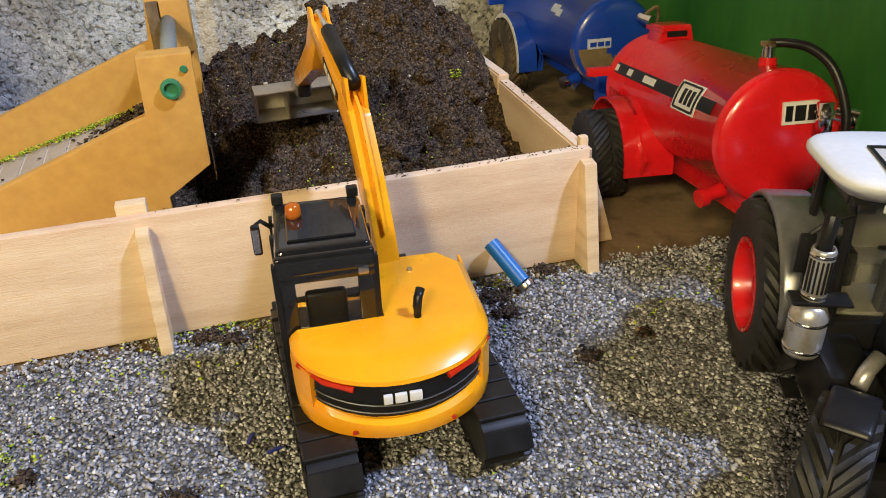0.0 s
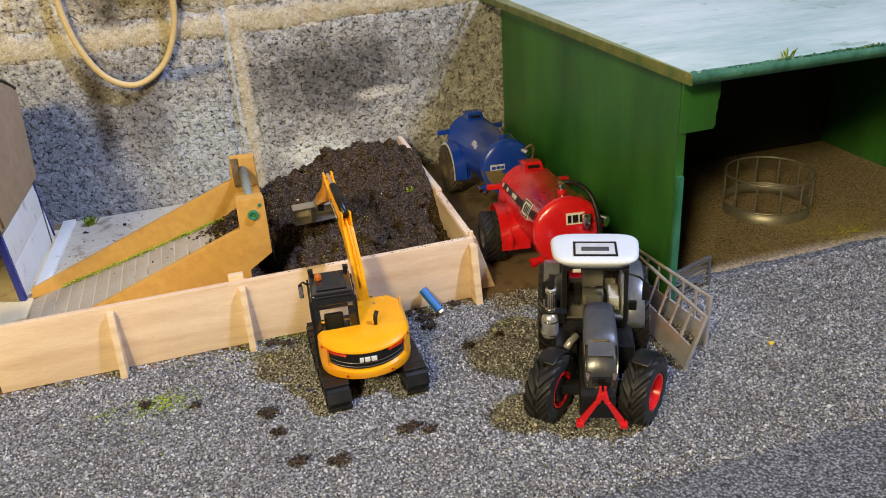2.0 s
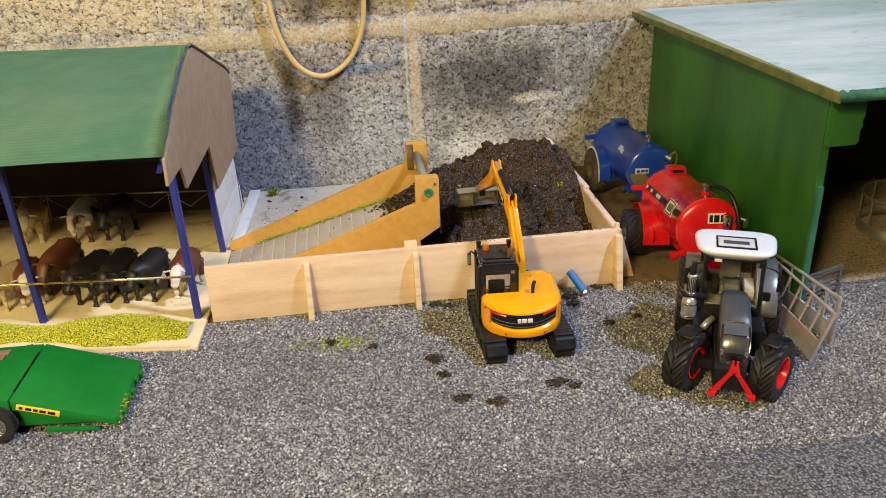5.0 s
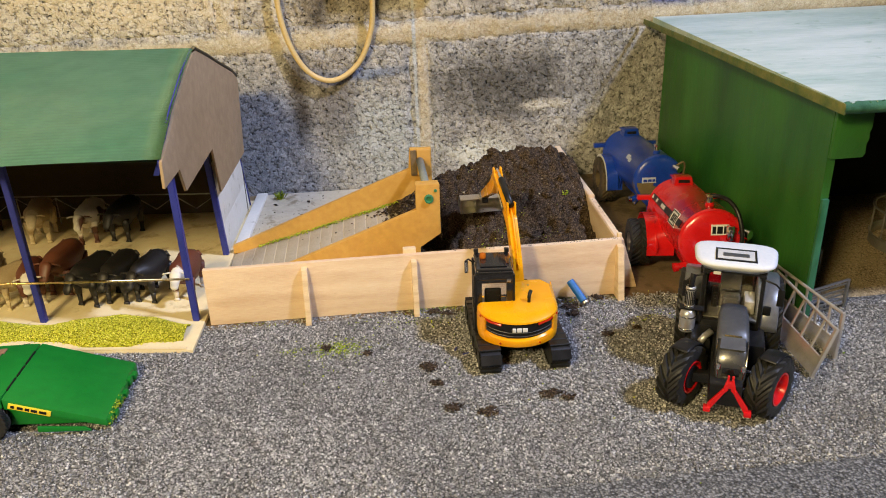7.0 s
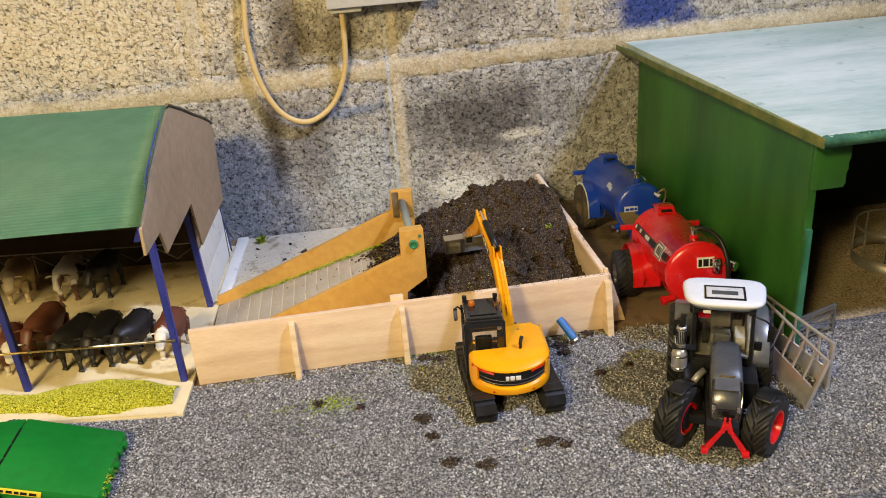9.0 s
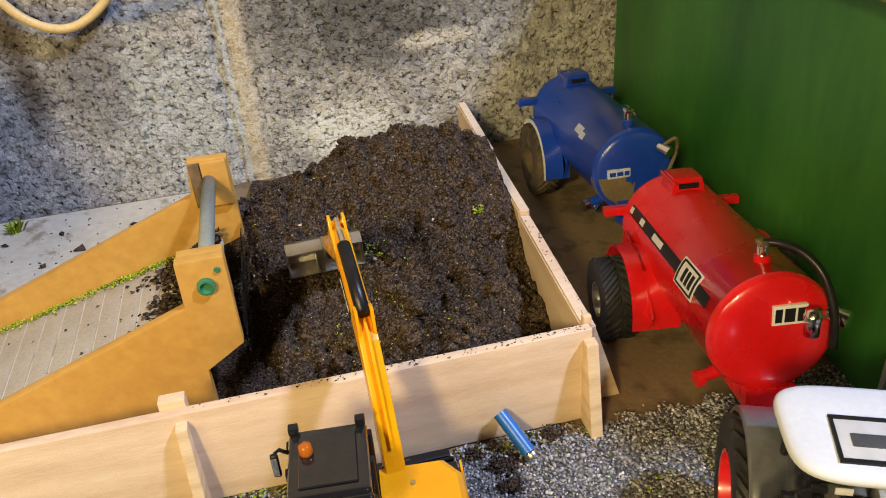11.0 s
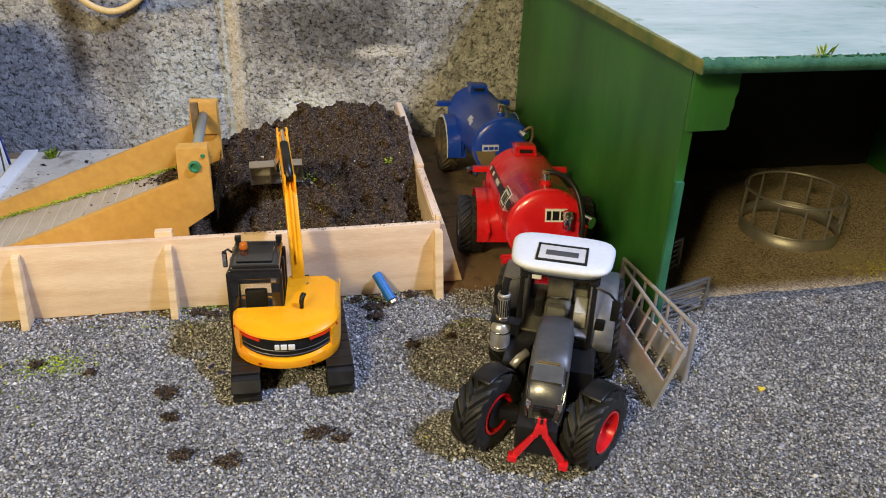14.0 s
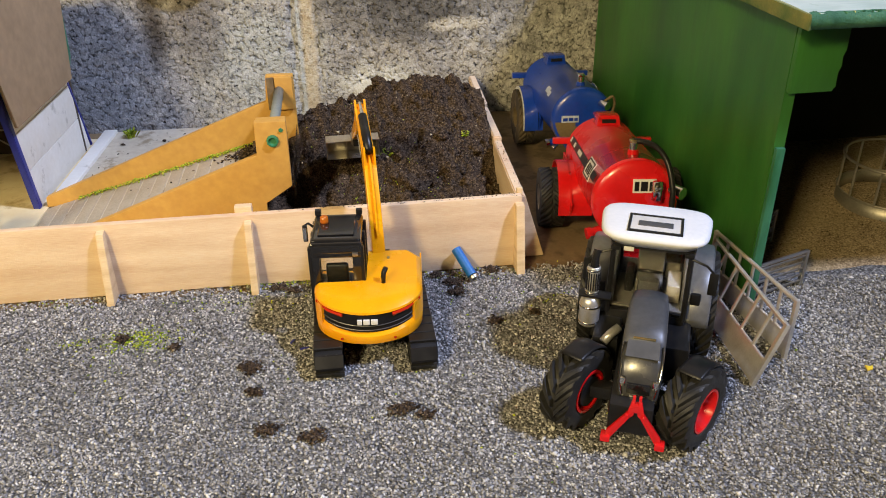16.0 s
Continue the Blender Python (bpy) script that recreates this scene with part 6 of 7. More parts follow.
for k in range(420):
    sp.append((rng.normal(-0.070, 0.0075), rng.normal(0.566, 0.0065), 0.0025 + abs(rng.normal(0, 0.0015)))), sz.append(rng.uniform(0.0005, 0.0016))
for k in range(160):
    sp.append((rng.uniform(-0.10, -0.03), rng.uniform(0.47, 0.52), 0.0025)), sz.append(rng.uniform(0.0005, 0.0014))
tagged(chips("yard_crumbs", sp, sz, M_CLOD, 0.5), "dark soil crumbs scattered on the pale yard", "soil", kind="stuff")
sp2 = [(x, rng.uniform(0.3075, 0.3118), 0.0570 + 0.0004 * rng.uniform()) for x in rng.uniform(-0.03, 0.156, 130)]
sp2 += [(0.1580 + 0.0130 * s + rng.uniform(0, 0.004), 0.316 + 0.32 * s, 0.0545 - 0.0105 * s) for s in rng.uniform(0, 1, 55)]
tagged(chips("edge_crumbs", sp2, rng.uniform(0.0003, 0.0007, len(sp2)), M_CLOD, 0.5), "soil crumbs along the top edges of the pit boards", "soil", kind="stuff")
# soil that slid down the ramp deck
sp, sz = [], []
for k in range(700):
    f = rng.beta(7, 1.05)
    x, y = -0.215 + 0.196 * f, rng.uniform(NEAR + 0.0075, FAR - 0.001)
    if f < 0.80 and rng.uniform() < 0.72:
        continue
    sp.append((x, y, deck_at(x) + 0.0008)), sz.append(rng.uniform(0.0004, 0.0014))
for k in range(1900):
    f = rng.beta(3.5, 1.2)
    y = rng.uniform(NEAR + 0.008, FAR - 0.001)
    x = -0.075 - 0.020 * noise.noise((y * 60, 0, 3)) + 0.057 * f
    if x < -0.017:
        sp.append((x, y, deck_at(x) + 0.012 * f * f * rng.uniform())), sz.append(rng.uniform(0.0007, 0.0024))
tagged(chips("deck_crumbs", sp, sz, M_CLOD, 0.6), "dark soil crumbs on the ramp deck", "soil", kind="stuff")
sp, sz = [], []
for k in range(900):
    x = -0.195 + 0.160 * rng.uniform()
    sp.append((x, FAR - 0.0010 - abs(rng.normal(0, 0.0030)), deck_at(x) + 0.0008 + rng.uniform(0, 0.0018))), sz.append(rng.uniform(0.0004, 0.0010))
tagged(chips("ramp_flock", sp, sz, M_MOSSBIT, 0.7), "yellow-green flock lying along the ramp side", "flock", kind="stuff")
sp, sz = [], []
for cx, cy, sx, sy, n in ((-0.107, 0.246, 0.013, 0.007, 320), (-0.149, 0.248, 0.006, 0.003, 35), (-0.12, 0.222, 0.02, 0.015, 30), (-0.012, 0.302, 0.016, 0.004, 90), (0.100, 0.300, 0.02, 0.004, 70), (-0.17, 0.298, 0.02, 0.004, 30), (0.05, 0.24, 0.09, 0.05, 110), (-0.05, 0.285, 0.03, 0.01, 80), (0.19, 0.262, 0.03, 0.01, 60), (0.3, 0.16, 0.1, 0.05, 25), (0.13, 0.125, 0.05, 0.03, 25)):
    for k in range(n):
        sp.append((rng.normal(cx, sx), min(0.3055, rng.normal(cy, sy)), 0.0012)), sz.append(rng.uniform(0.0004, 0.0010))
tagged(chips("ground_flock", sp, sz, M_MOSSBIT, 0.7), "scattered yellow-green flock on the gravel", "flock", kind="stuff")


def tuft(name, at, n, height, spread, label, material=None):
    """Short blades or leaflets from one root."""
    bm = bmesh.new()
    r = random.Random(n)
    for k in range(n):
        a, l = r.uniform(0, 6.28), r.uniform(0.5, 1) * height
        d = Vector((math.cos(a), math.sin(a), 0))
        w = d.cross(Vector((0, 0, 1))) * 0.0006
        p = Vector((r.gauss(0, spread * 0.4), r.gauss(0, spread * 0.4), 0))
        q, t = p + d * spread * 0.6 + Vector((0, 0, l * 0.7)), p + d * spread * r.uniform(0.8, 1.4) + Vector((0, 0, l))
        vs = [bm.verts.new(v) for v in (p - w * 0.6, p + w * 0.6, q + w, t, q - w)]
        bm.faces.new(vs)
    ob = part(name, bm, material or M_MOSSBIT, None, m=pose(*at))
    return tagged(ob, label, "plant", "green tufts")


tuft("grass_tuft", (-0.186, 0.622, 0.002), 60, 0.010, 0.005, "small green tuft at the foot of the block wall")
def leafy_sprig(x, y, n, height, spread, label):
    """A crumbly sprig of tiny leaflets on a few short stems."""
    rg = np.random.default_rng(n)
    pts = []
    for k in range(n):
        stem, up = k % 4, rg.uniform(0.1, 1.0)
        ang = stem * 1.6 + 0.4
        pts.append((spread * up * math.cos(ang) + rg.normal(0, 0.0009), spread * up * math.sin(ang) + rg.normal(0, 0.0009), height * up + rg.normal(0, 0.0006)))
    ob = chips("green_sprig", pts, rg.uniform(0.0005, 0.0012, n), M_MOSSBIT, 0.55)
    ob.matrix_world = pose(x, y, heap_height(x, y))
    tagged(ob, label, "plant", "green tufts")


leafy_sprig(0.0695, 0.430, 120, 0.007, 0.008, "small pale green leafy sprig growing from the soil heap")
leafy_sprig(0.1390, 0.445, 44, 0.004, 0.003, "tiny pale green sprig at the edge of the soil heap")
leafy_sprig(0.055, 0.327, 60, 0.003, 0.006, "yellow-green moss patch in the soil behind the front board")
tuft("moss_sprig", (0.362, 0.1985, 0.2050), 12, 0.009, 0.004, "dry green moss sprig on the shed roof edge")
sp, sz = [], []
for k in range(260):
    x, y = rng.normal(0.055, 0.03), rng.normal(0.385, 0.045)
    if 0.0 < x < 0.155 and 0.32 < y < 0.6:
        sp.append((x, y, heap_height(x, y) + 0.001)), sz.append(rng.uniform(0.0004, 0.0008))
tagged(chips("heap_flock", sp, sz, M_MOSSBIT, 0.7), "yellow-green flock sprinkled on the soil heap", "flock", kind="stuff")

CLUMPS = [(-0.033, 0.205, 6), (0.057, 0.153, 6), (0.006, 0.137, 5), (-0.020, 0.146, 5), (-0.029, 0.180, 4), (0.070, 0.146, 4), (-0.118, 0.248, 4), (-0.083, 0.233, 3.2), (0.107, 0.287, 6), (0.106, 0.274, 5), (0.126, 0.234, 4), (-0.019, 0.298, 5), (-0.008, 0.292, 4), (0.136, 0.300, 4), (0.094, 0.298, 4), (0.155, 0.240, 3)]
for k, (x, y, r) in enumerate(CLUMPS):
    rg = np.random.default_rng(100 + k)
    n = int(r * 30)
    pts = [(rg.normal(x, r * 0.00058), rg.normal(y, r * 0.00045), 0.0010 + rg.uniform(0, 0.0016)) for _ in range(n)]
    tagged(chips("soil_clump", pts, rg.uniform(0.0006, 0.0015, n), M_CLOD, 0.6), "small clump of dark soil dropped on the gravel", "soil clump", "soil clumps on the gravel")
yb = new("yellow_scrap", mesh_of("yellow_scrap", prism([(0, 0), (0.004, 0.001), (0.0055, 0.004), (0.003, 0.0035), (0.001, 0.005)], 0.0012, 0.0024, "z", 0.0003), M_YELLOWLABEL))
yb.matrix_world = pose(0.339, 0.147, 0.0)
tagged(yb, "bright yellow plastic scrap lying on the gravel", "scrap")
for x, y, a in ((-0.0085, 0.226, 60), (-0.0030, 0.219, 10)):
    o = new("blue_shard", mesh_of("blue_shard", prism([(0, 0), (0.006, 0.0005), (0.0045, 0.0018), (0.0005, 0.0014)], 0.0012, 0.0020, "z", 0.0002), M_BLUEPOST))
    o.matrix_world = pose(x, y, 0, 0, 0, a)
    tagged(o, "dark blue plastic shard lying on the gravel", "scrap", "blue shards")

# ---- hurdles, gates and ring feeder ----
def hurdle(name, p, q, h, plate, bars, uprights, material, label, rail=0.0011, lean=0.0):
    """A metal stock panel from p to q: posts, rails, uprights and a solid lower plate."""
    d = Vector((q[0] - p[0], q[1] - p[1], 0))
    ob = thing(name, (p[0], p[1], 0), math.degrees(math.atan2(d.y, d.x)), label, "hurdle", "metal hurdles")
    ob.matrix_world = ob.matrix_world @ pose(0, 0, 0.0005 * (lean > 0), lean, 0, 0)
    l = d.length
    for x in (0, l):
        part("post", box(x - 0.0014, x + 0.0014, -0.0014, 0.0014, 0.0, h, 0.0004), material, ob)
    part("top_rail", rod((0, 0, h - rail), (l, 0, h - rail), rail * 1.3, seg=10), material, ob)
    if plate:
        part("plate", box(0.001, l - 0.001, -0.0006, 0.0006, 0.001, plate, 0.0002), material, ob, "solid lower sheet")
        part("plate_rail", rod((0, 0, plate), (l, 0, plate), rail, seg=8), material, ob)
    for k in range(bars):
        z = plate + 0.002 + (h - plate - 0.004) * (k + 0.5) / bars
        part("rail", rod((0, 0, z), (l, 0, z), rail * 0.8, seg=8), material, ob)
    for k in range(uprights):
        x = l * (k + 1) / (uprights + 1)
        part("upright", rod((x, 0, plate), (x, 0, h - rail), rail, seg=8), material, ob)
    return ob


hurdle("hurdle", (0.2640, 0.1450), (0.2680, 0.2480), 0.0450, 0.0175, 0, 5, M_HURDLE, "bare metal stock hurdle with a solid lower sheet, leaning over", lean=18)
hurdle("hurdle", (0.2965, 0.1680), (0.2870, 0.2600), 0.0430, 0.0165, 0, 5, M_HURDLE, "bare metal stock hurdle standing beside its leaning twin")
hurdle("gate", (0.3070, 0.2330), (0.3500, 0.2480), 0.0290, 0.0, 5, 0, M_STEEL, "low bare metal gate by the shed opening", 0.0010)
hurdle("gate", (0.3340, 0.2950), (0.3600, 0.3120), 0.0290, 0.0, 5, 1, M_GREYCARD, "dull metal gate standing inside the shed", 0.0010)

fd = thing("ring_feeder", (0.492, 0.362, 0.001), 0, "round bare-metal cattle ring feeder on the shed soil", "feeder")
R = 0.0425
bm = lathe([(R, 0.0), (R, 0.0115), (R - 0.0008, 0.0115), (R - 0.0008, 0.0), (R, 0.0)], 56)
part("skirt", bm, M_FEEDER, fd, "solid lower ring", True)
for z, rr in ((0.0410, 0.0012), (0.0118, 0.0010)):
    ring = [(R * math.cos(a), R * math.sin(a), z) for a in np.linspace(0, 2 * math.pi, 57)]
    part("ring_rail", tube(ring, rr, 8), M_FEEDER, fd, smooth=True)
for k in range(12):
    a = 2 * math.pi * (k + 0.3) / 12
    part("upright", rod((R * math.cos(a), R * math.sin(a), 0.0110), (R * math.cos(a), R * math.sin(a), 0.0410), 0.0010, seg=8), M_FEEDER, fd)
# ---- feed along the barn ----
def feed_height(u, v):
    edge = 0.5 + 0.5 * math.cos((u - 0.072) * 2 * math.pi / 0.150)
    half = 0.013 + 0.0125 * edge
    h = 1 - ((v + 0.0225 + 0.004 * noise.noise((u * 40, 0, 0))) / half) ** 2
    return (h, 0.0125 * max(0.0, h) ** 0.7 * (0.40 + 0.60 * edge)) if h > 0 else (h, 0.0)



rng = np.random.default_rng(33)
sp, sz = [], []
for k in range(26000):
    u, v = rng.uniform(0.006, 0.455), rng.uniform(-0.050, 0.002)
    h, lift = feed_height(u, v)
    if h < -0.25 or (h < 0.02 and rng.uniform() > 0.2):
        continue
    p = BARN @ Vector((u, v, 0.0034 + lift * rng.uniform(0.9, 1.05)))
    sp.append(tuple(p + BARN_AT)), sz.append(rng.uniform(0.0005, 0.0011))
mound = rough_sheet("feed_bed", 0.006, 0.455, -0.051, 0.010, 220, 40, lambda u, v: 0.0024 + feed_height(u, v)[1] * 0.97 + (0.0004 if feed_height(u, v)[0] > 0 else -0.0012), M_STRAWBED)
mound.data.transform(BARN)
mound.matrix_world = pose(*BARN_AT)
tagged(mound, "packed yellow-green feed along the barn front", "feed", kind="stuff")
tagged(chips("feed", sp, sz, M_STRAW, 0.6), "yellow-green chopped feed heaped along the barn front", "feed", kind="stuff")

# ---- cow figurines ----
COWS = {}
def coat_of(name, base, patch, at, big):
    m, t, b = nodes_of(name)
    info = t.nodes.new("ShaderNodeTexCoord")
    n = noise_of(t, info.outputs["Object"], big, 2, 0.4)
    f = noise_of(t, where(t), 900, 3)
    col = mixc(t, ramp(t, n, [(at - 0.02, (0, 0, 0)), (at + 0.02, (1, 1, 1))]), base, patch)
    col = mixc(t, 0.25, col, ramp(t, f, [(0.3, (0.25,) * 3), (0.7, (0.8,) * 3)]), "OVERLAY")
    t.links.new(col, b.inputs["Base Color"])
    b.inputs["Roughness"].default_value = 0.5
    return m


COATS = {"black": coat_of("black_figurine", (0.010, 0.009, 0.009), (0.018, 0.016, 0.015), 0.5, 40), "brown": coat_of("brown_white_figurine", (0.12, 0.04, 0.02), (0.62, 0.52, 0.38), 0.72, 38),
         "beige": coat_of("beige_figurine", (0.42, 0.32, 0.18), (0.58, 0.48, 0.30), 0.5, 40), "pied": coat_of("pied_figurine", (0.62, 0.57, 0.48), (0.09, 0.035, 0.022), 0.52, 32)}


def faced_coat():
    """Red-brown body, white face, chest and lower legs, with a ragged edge between."""
    m, t, b = nodes_of("white_faced_figurine")
    o = t.nodes.new("ShaderNodeTexCoord").outputs["Object"]
    sep = t.nodes.new("ShaderNodeSeparateXYZ")
    t.links.new(o, sep.inputs[0])
    n = noise_of(t, o, 120, 3)
    a = nd(t, "ShaderNodeMath")
    a.operation = "MULTIPLY_ADD"
    t.links.new(n, a.inputs[0])
    a.inputs[1].default_value = 0.016
    t.links.new(sep.outputs[1], a.inputs[2])
    sh = nd(t, "ShaderNodeMath")
    sh.operation = "MULTIPLY_ADD"
    t.links.new(a.outputs[0], sh.inputs[0])
    sh.inputs[1].default_value, sh.inputs[2].default_value = 20.0, 0.8
    col = ramp(t, sh.outputs[0], [(0.42, (0.70, 0.66, 0.58)), (0.47, (0.13, 0.04, 0.022))])
    low = nd(t, "ShaderNodeMath")
    low.operation = "MULTIPLY"
    t.links.new(sep.outputs[2], low.inputs[0])
    low.inputs[1].default_value = 50.0
    col = mixc(t, ramp(t, low.outputs[0], [(0.45, (1, 1, 1)), (0.6, (0, 0, 0))]), col, (0.62, 0.56, 0.46))
    t.links.new(col, b.inputs["Base Color"])
    b.inputs["Roughness"].default_value = 0.5
    return m


COATS["faced"] = faced_coat()


def ring_at(y, cx, cz, w, h, n=12):
    return [(cx + w * math.cos(2 * math.pi * k / n), y, cz + h * math.sin(2 * math.pi * k / n)) for k in range(n)]


def cow_mesh():
    """A plain four-legged figurine with lowered head, facing -y."""
    bm = loft([ring_at(0.0310, 0, 0.036, 0.003, 0.004), ring_at(0.0290, 0, 0.0345, 0.0085, 0.0085), ring_at(0.0220, 0, 0.0325, 0.0105, 0.0115), ring_at(0.0120, 0, 0.0300, 0.0108, 0.0135), ring_at(0.0000, 0, 0.0290, 0.0118, 0.0145), ring_at(-0.0110, 0, 0.0300, 0.0108, 0.0135), ring_at(-0.0180, 0, 0.0320, 0.0085, 0.0120), ring_at(-0.0240, 0, 0.0335, 0.0062, 0.0090),
               ring_at(-0.0300, 0, 0.0345, 0.0048, 0.0066), ring_at(-0.0335, 0, 0.0345, 0.0040, 0.0050)])
    loft([ring_at(-0.0305, 0, 0.0372, 0.0030, 0.0030), ring_at(-0.0330, 0, 0.0362, 0.0050, 0.0046), ring_at(-0.0370, 0, 0.0332, 0.0046, 0.0046), ring_at(-0.0410, 0, 0.0295, 0.0036, 0.0036), ring_at(-0.0440, 0, 0.0265, 0.0034, 0.0032), ring_at(-0.0458, 0, 0.0252, 0.0020, 0.0018)], bm)
    for s in (-1, 1):
        for y, top, r in ((-0.0150, 0.026, 0.0042), (0.0235, 0.030, 0.0052)):
            kick = 0.0030 if y > 0 else 0.0
            rod((s * 0.0068, y, top), (s * 0.0070, y + kick, 0.0120), r, 0.0026, 8, bm)
            rod((s * 0.0070, y + kick, 0.0125), (s * 0.0070, y + kick * 0.4, 0.0020), 0.0024, 0.0018, 8, bm)
            rod((s * 0.0070, y + kick * 0.4, 0.0025), (s * 0.0070, y + kick * 0.4 - 0.0008, 0.0), 0.0022, 0.0027, 8, bm)
        loft([ring_at(-0.0320, s * 0.0045, 0.0375, 0.0012, 0.0010, 6), ring_at(-0.0325, s * 0.0080, 0.0370, 0.0024, 0.0008, 6), ring_at(-0.0320, s * 0.0105, 0.0358, 0.0008, 0.0004, 6)], bm)
        rod((s * 0.0075, 0.0265, 0.0360), (s * 0.0060, 0.0290, 0.0410), 0.0032, 0.0012, 8, bm)
    rod((0, 0.0305, 0.0380), (0, 0.0335, 0.0150), 0.0012, 0.0008, 6, bm)
    for v in bm.verts:
        v.co += 0.0006 * Vector((noise.noise(v.co * 190), noise.noise(v.co * 190 + Vector((5, 0, 0))), noise.noise(v.co * 190 + Vector((0, 5, 0))))) * (v.co.z > 0.004)
    return bm


for k, (x, y, a, coat, size) in enumerate([(-0.2545, 0.3670, -8, "faced", 1.10), (-0.2893, 0.3690, -20, "black", 1.15), (-0.3176, 0.3713, -14, "black", 1.18), (-0.3427, 0.3705, -24, "black", 1.20), (-0.3790, 0.4010, -12, "brown", 1.25),
                                             (-0.4030, 0.3800, 14, "faced", 1.08), (-0.4240, 0.3770, -32, "beige", 1.05), (-0.4560, 0.4020, -5, "beige", 1.15), (-0.3530, 0.5280, -15, "black", 1.20), (-0.3910, 0.5305, -5, "pied", 1.16),
                                             (-0.4490, 0.5390, 6, "beige", 1.20), (-0.5230, 0.5600, -10, "pied", 1.15), (-0.4950, 0.4150, 5, "brown", 1.15)]):
    if coat not in COWS:
        COWS[coat] = mesh_of("cow_figurine", cow_mesh(), COATS[coat], True)
    o = new("cow_figurine", COWS[coat])
    o.matrix_world = pose(x, y, 0.003, 0, 0, a) @ Matrix.Diagonal((size * 1.08, size * 0.66, size * 0.86, 1))
    tagged(o, {"black": "plain black cow figurine on the barn floor", "brown": "brown and white cow figurine on the barn floor", "beige": "pale beige cow figurine on the barn floor", "pied": "white cow figurine with brown patches in the barn", "faced": "brown cow figurine with white face and legs in the barn"}[coat], "figurine", "cow figurines in the barn")

# ---- green low-loader trailer ----
tl = thing("trailer", (-0.2765, 0.1570, 0), -2.0, "bright green low-loader trailer with sloping tail on the gravel", "trailer")
part("tail_deck", prism([(-0.0710, 0.0335), (-0.0010, 0.0100), (0.0, 0.0070), (-0.0005, 0.0040), (-0.0710, 0.0245)], 0.0, 0.0790, "y", 0.0008), M_TRAILER, tl)
part("main_deck", box(-0.330, -0.0722, 0.0, 0.0790, 0.0250, 0.0335, 0.0010), M_TRAILER, tl)
for k in range(9):
    part("deck_plank", box(-0.322, -0.1080 + 0.0016 * k, 0.006 + 0.0074 * k, 0.0128 + 0.0074 * k, 0.0336, 0.0346, 0.0003), M_TRAILERWOOD, tl, "brown wooden deck plank" if k == 0 else "")
for y0, y1 in ((0.012, 0.028), (0.031, 0.045), (0.048, 0.066)):
    part("hinge_slot", box(-0.0723, -0.0709, y0, y1, 0.0325, 0.0341, 0.0003), M_BLACK, tl, "dark hinge slot between deck and tail")
for y0 in (0.006, 0.067):
    part("under_rail", prism([(-0.180, 0.0200), (-0.180, 0.0120), (-0.040, 0.0050), (-0.008, 0.0040), (-0.012, 0.0072), (-0.070, 0.0245)], y0, y0 + 0.005, "y", 0.0006), M_TRAILER, tl)
part("foot_plate", prism([(-0.050, 0.0045), (-0.012, 0.0030), (-0.016, 0.0060), (-0.050, 0.0090)], -0.0028, -0.0008, "y", 0.0004), M_TRAILER, tl)
slope = Matrix.Rotation(math.atan2(0.0235, 0.070), 4, "Y")
lb = part("side_label", box(-0.0150, 0.0150, -0.0010, 0.0002, -0.0022, 0.0022, 0.0002), M_YELLOWLABEL, tl, "yellow side label with dark bars", m=Matrix.Translation((-0.0530, 0, 0.0232)) @ slope)
for x0, x1 in ((-0.0130, -0.0105), (-0.0085, -0.0045), (-0.0030, 0.0), (0.0012, 0.0055), (0.0070, 0.0120)):
    part("label_bar", box(x0, x1, -0.0013, -0.0009, -0.0011, 0.0011), M_BLACK, lb)
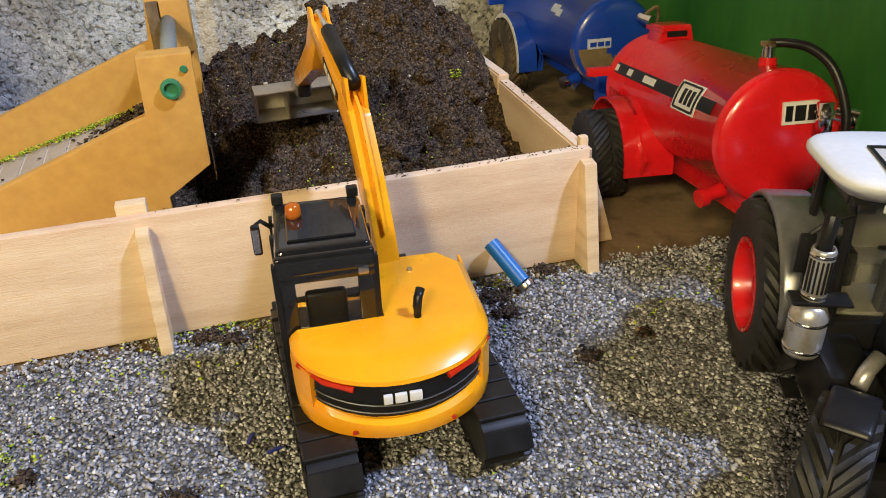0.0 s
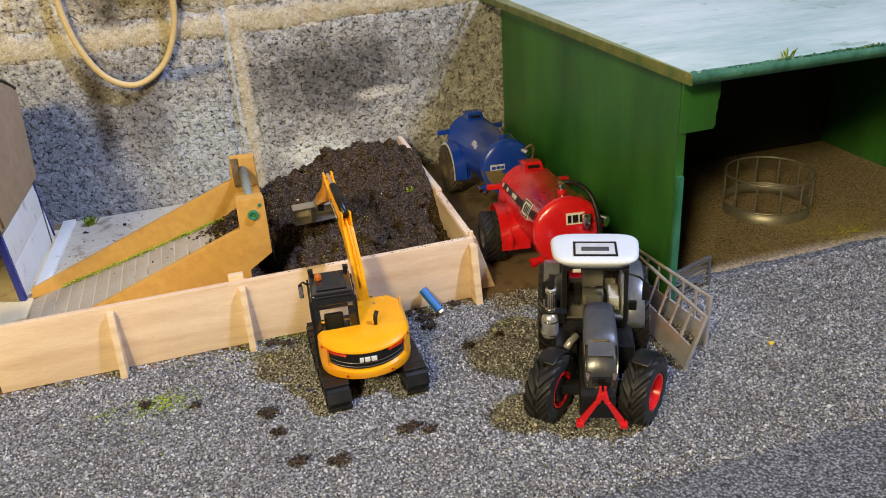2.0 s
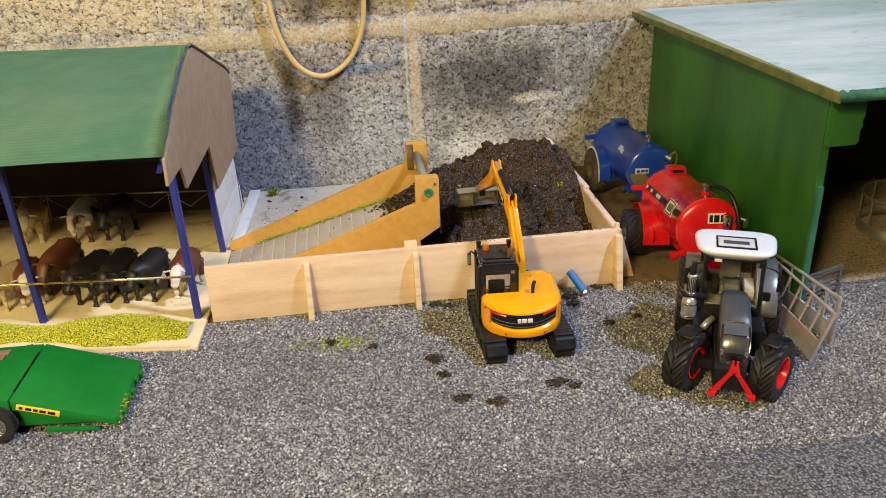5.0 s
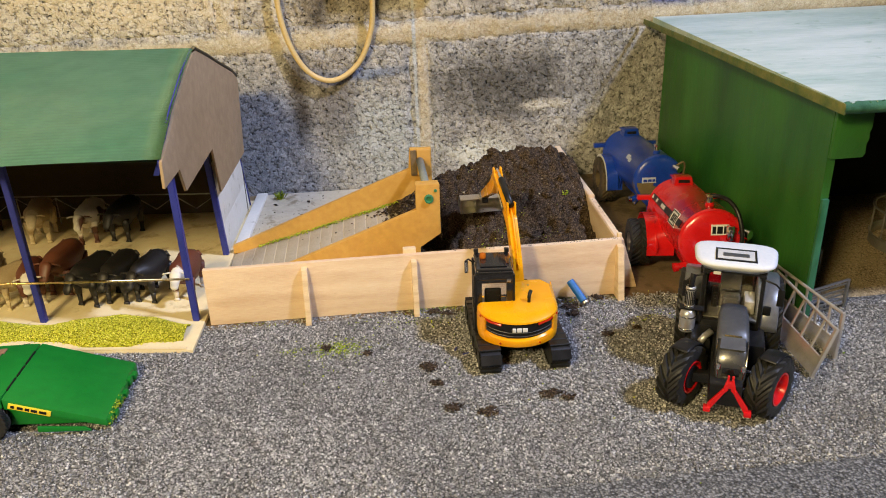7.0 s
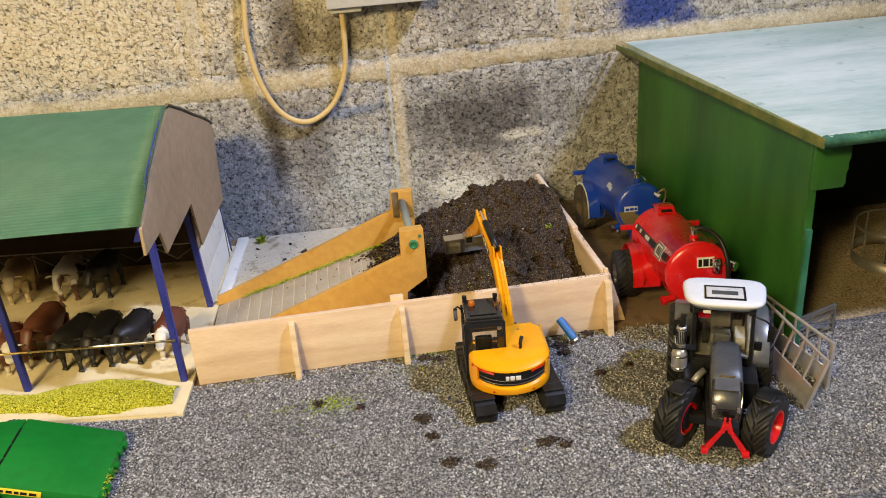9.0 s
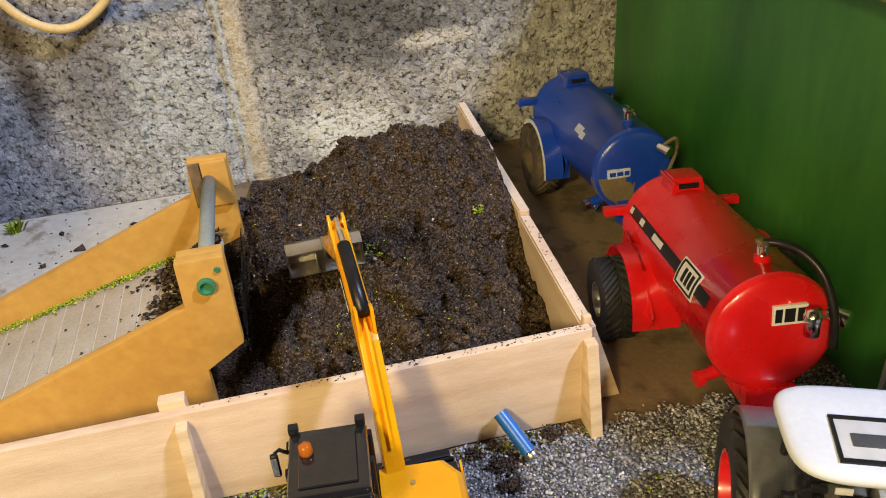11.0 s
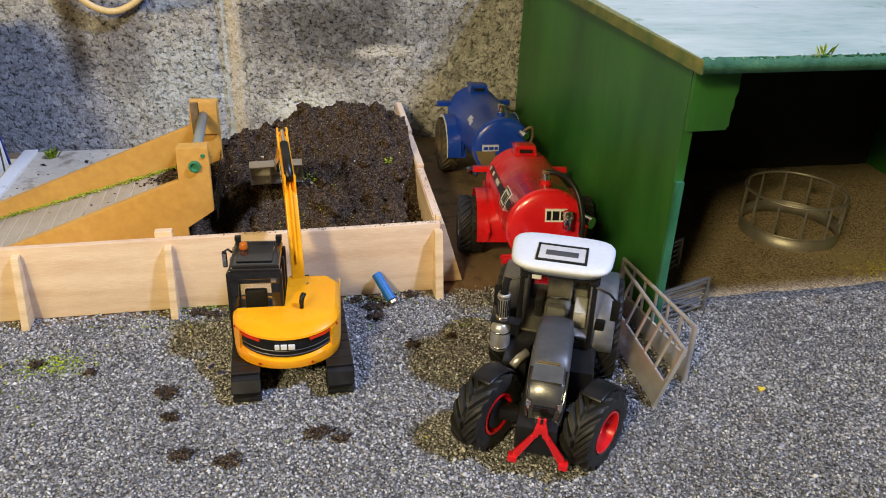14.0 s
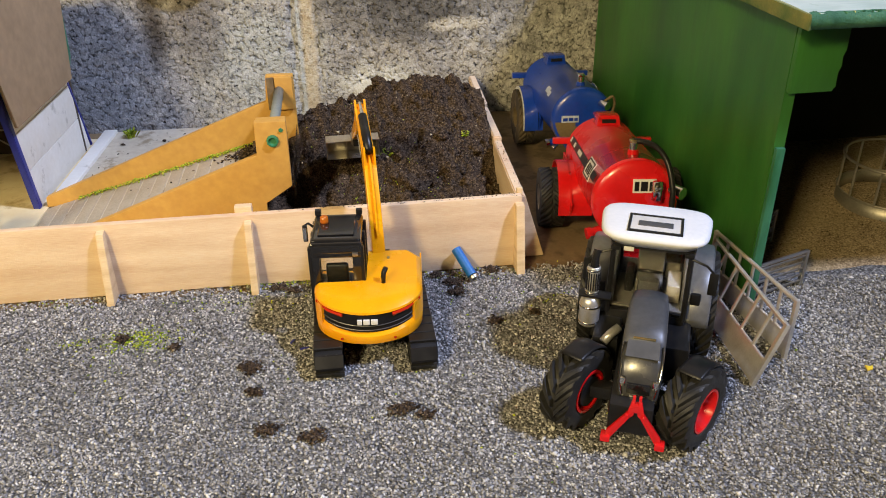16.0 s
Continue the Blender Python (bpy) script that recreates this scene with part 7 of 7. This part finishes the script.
for k in range(9):
    y = 0.002 + 0.0086 * k
    part("flap", box(-0.0010, 0.0018 + 0.0018 * math.sin(k * 2.1), y, y + 0.0068, 0.0035, 0.0098 - 0.002 * (k % 3 == 1), 0.0006), M_TRAILER, tl, "ragged green tail flap" if k == 0 else "")
for x in (-0.0850, -0.1210):
    for y, side in ((-0.001, -1), (0.080, 1)):
        wheel(tl, (0, 0, 0), 0.0155, 0.0100, 0.0090, M_CHROME, 24, 1, 0.0005, 0.6).matrix_basis = pose(x, y, 0.0155, 0, 0, -90 if side < 0 else 90)

sp = [tl.matrix_world @ Vector((0.001 + rng.normal(0, 0.0012), rng.uniform(0.0, 0.034), 0.0085 + rng.uniform(-0.006, 0.002))) for k in range(150)]
tagged(chips("tail_flock", [tuple(q) for q in sp], rng.uniform(0.0004, 0.0010, 150), M_MOSSBIT, 0.7), "yellow-green flock caught on the trailer tail", "flock", kind="stuff")

# flock and crumbs on the shed soil
sp, sz = [], []
for k in range(420):
    x, y = rng.normal(0.527, 0.020), rng.normal(0.284, 0.012)
    if y > 0.266 and noise.noise((x * 90, y * 90, 2)) > -0.1:
        sp.append((x, y, 0.0028)), sz.append(rng.uniform(0.0004, 0.0009))
tagged(chips("shed_flock", sp, sz, M_STRAW, 0.6), "yellow-green flock scattered at the shed entrance", "flock", kind="stuff")
sp = [(rng.uniform(0.32, 0.66), rng.uniform(0.268, 0.50), 0.0026) for k in range(2600)]
tagged(chips("shed_crumbs", sp, rng.uniform(0.0003, 0.0008, len(sp)), M_CLOD, 0.6), "small soil crumbs on the shed floor", "soil", kind="stuff")

# moss along the roof edge of the shed
sp, sz = [], []
for k in range(2600):
    u = rng.uniform() ** 0.8
    thick = (0.0012 + 0.0038 * ease(0.05, 0.75, u)) * (0.6 + 0.8 * abs(noise.noise((u * 45, 7, 0))))
    sp.append((0.286 + 0.425 * u, 0.1945 + abs(rng.normal(0, 0.0030 * (0.4 + u))), 0.2050 + thick * rng.uniform(-0.6, 1.0)))
    sz.append(rng.uniform(0.0004, 0.0012))
tagged(chips("edge_moss", sp, sz, M_EDGEMOSS, 0.8), "dark green moss flock along the shed roof edge", "moss", kind="stuff")
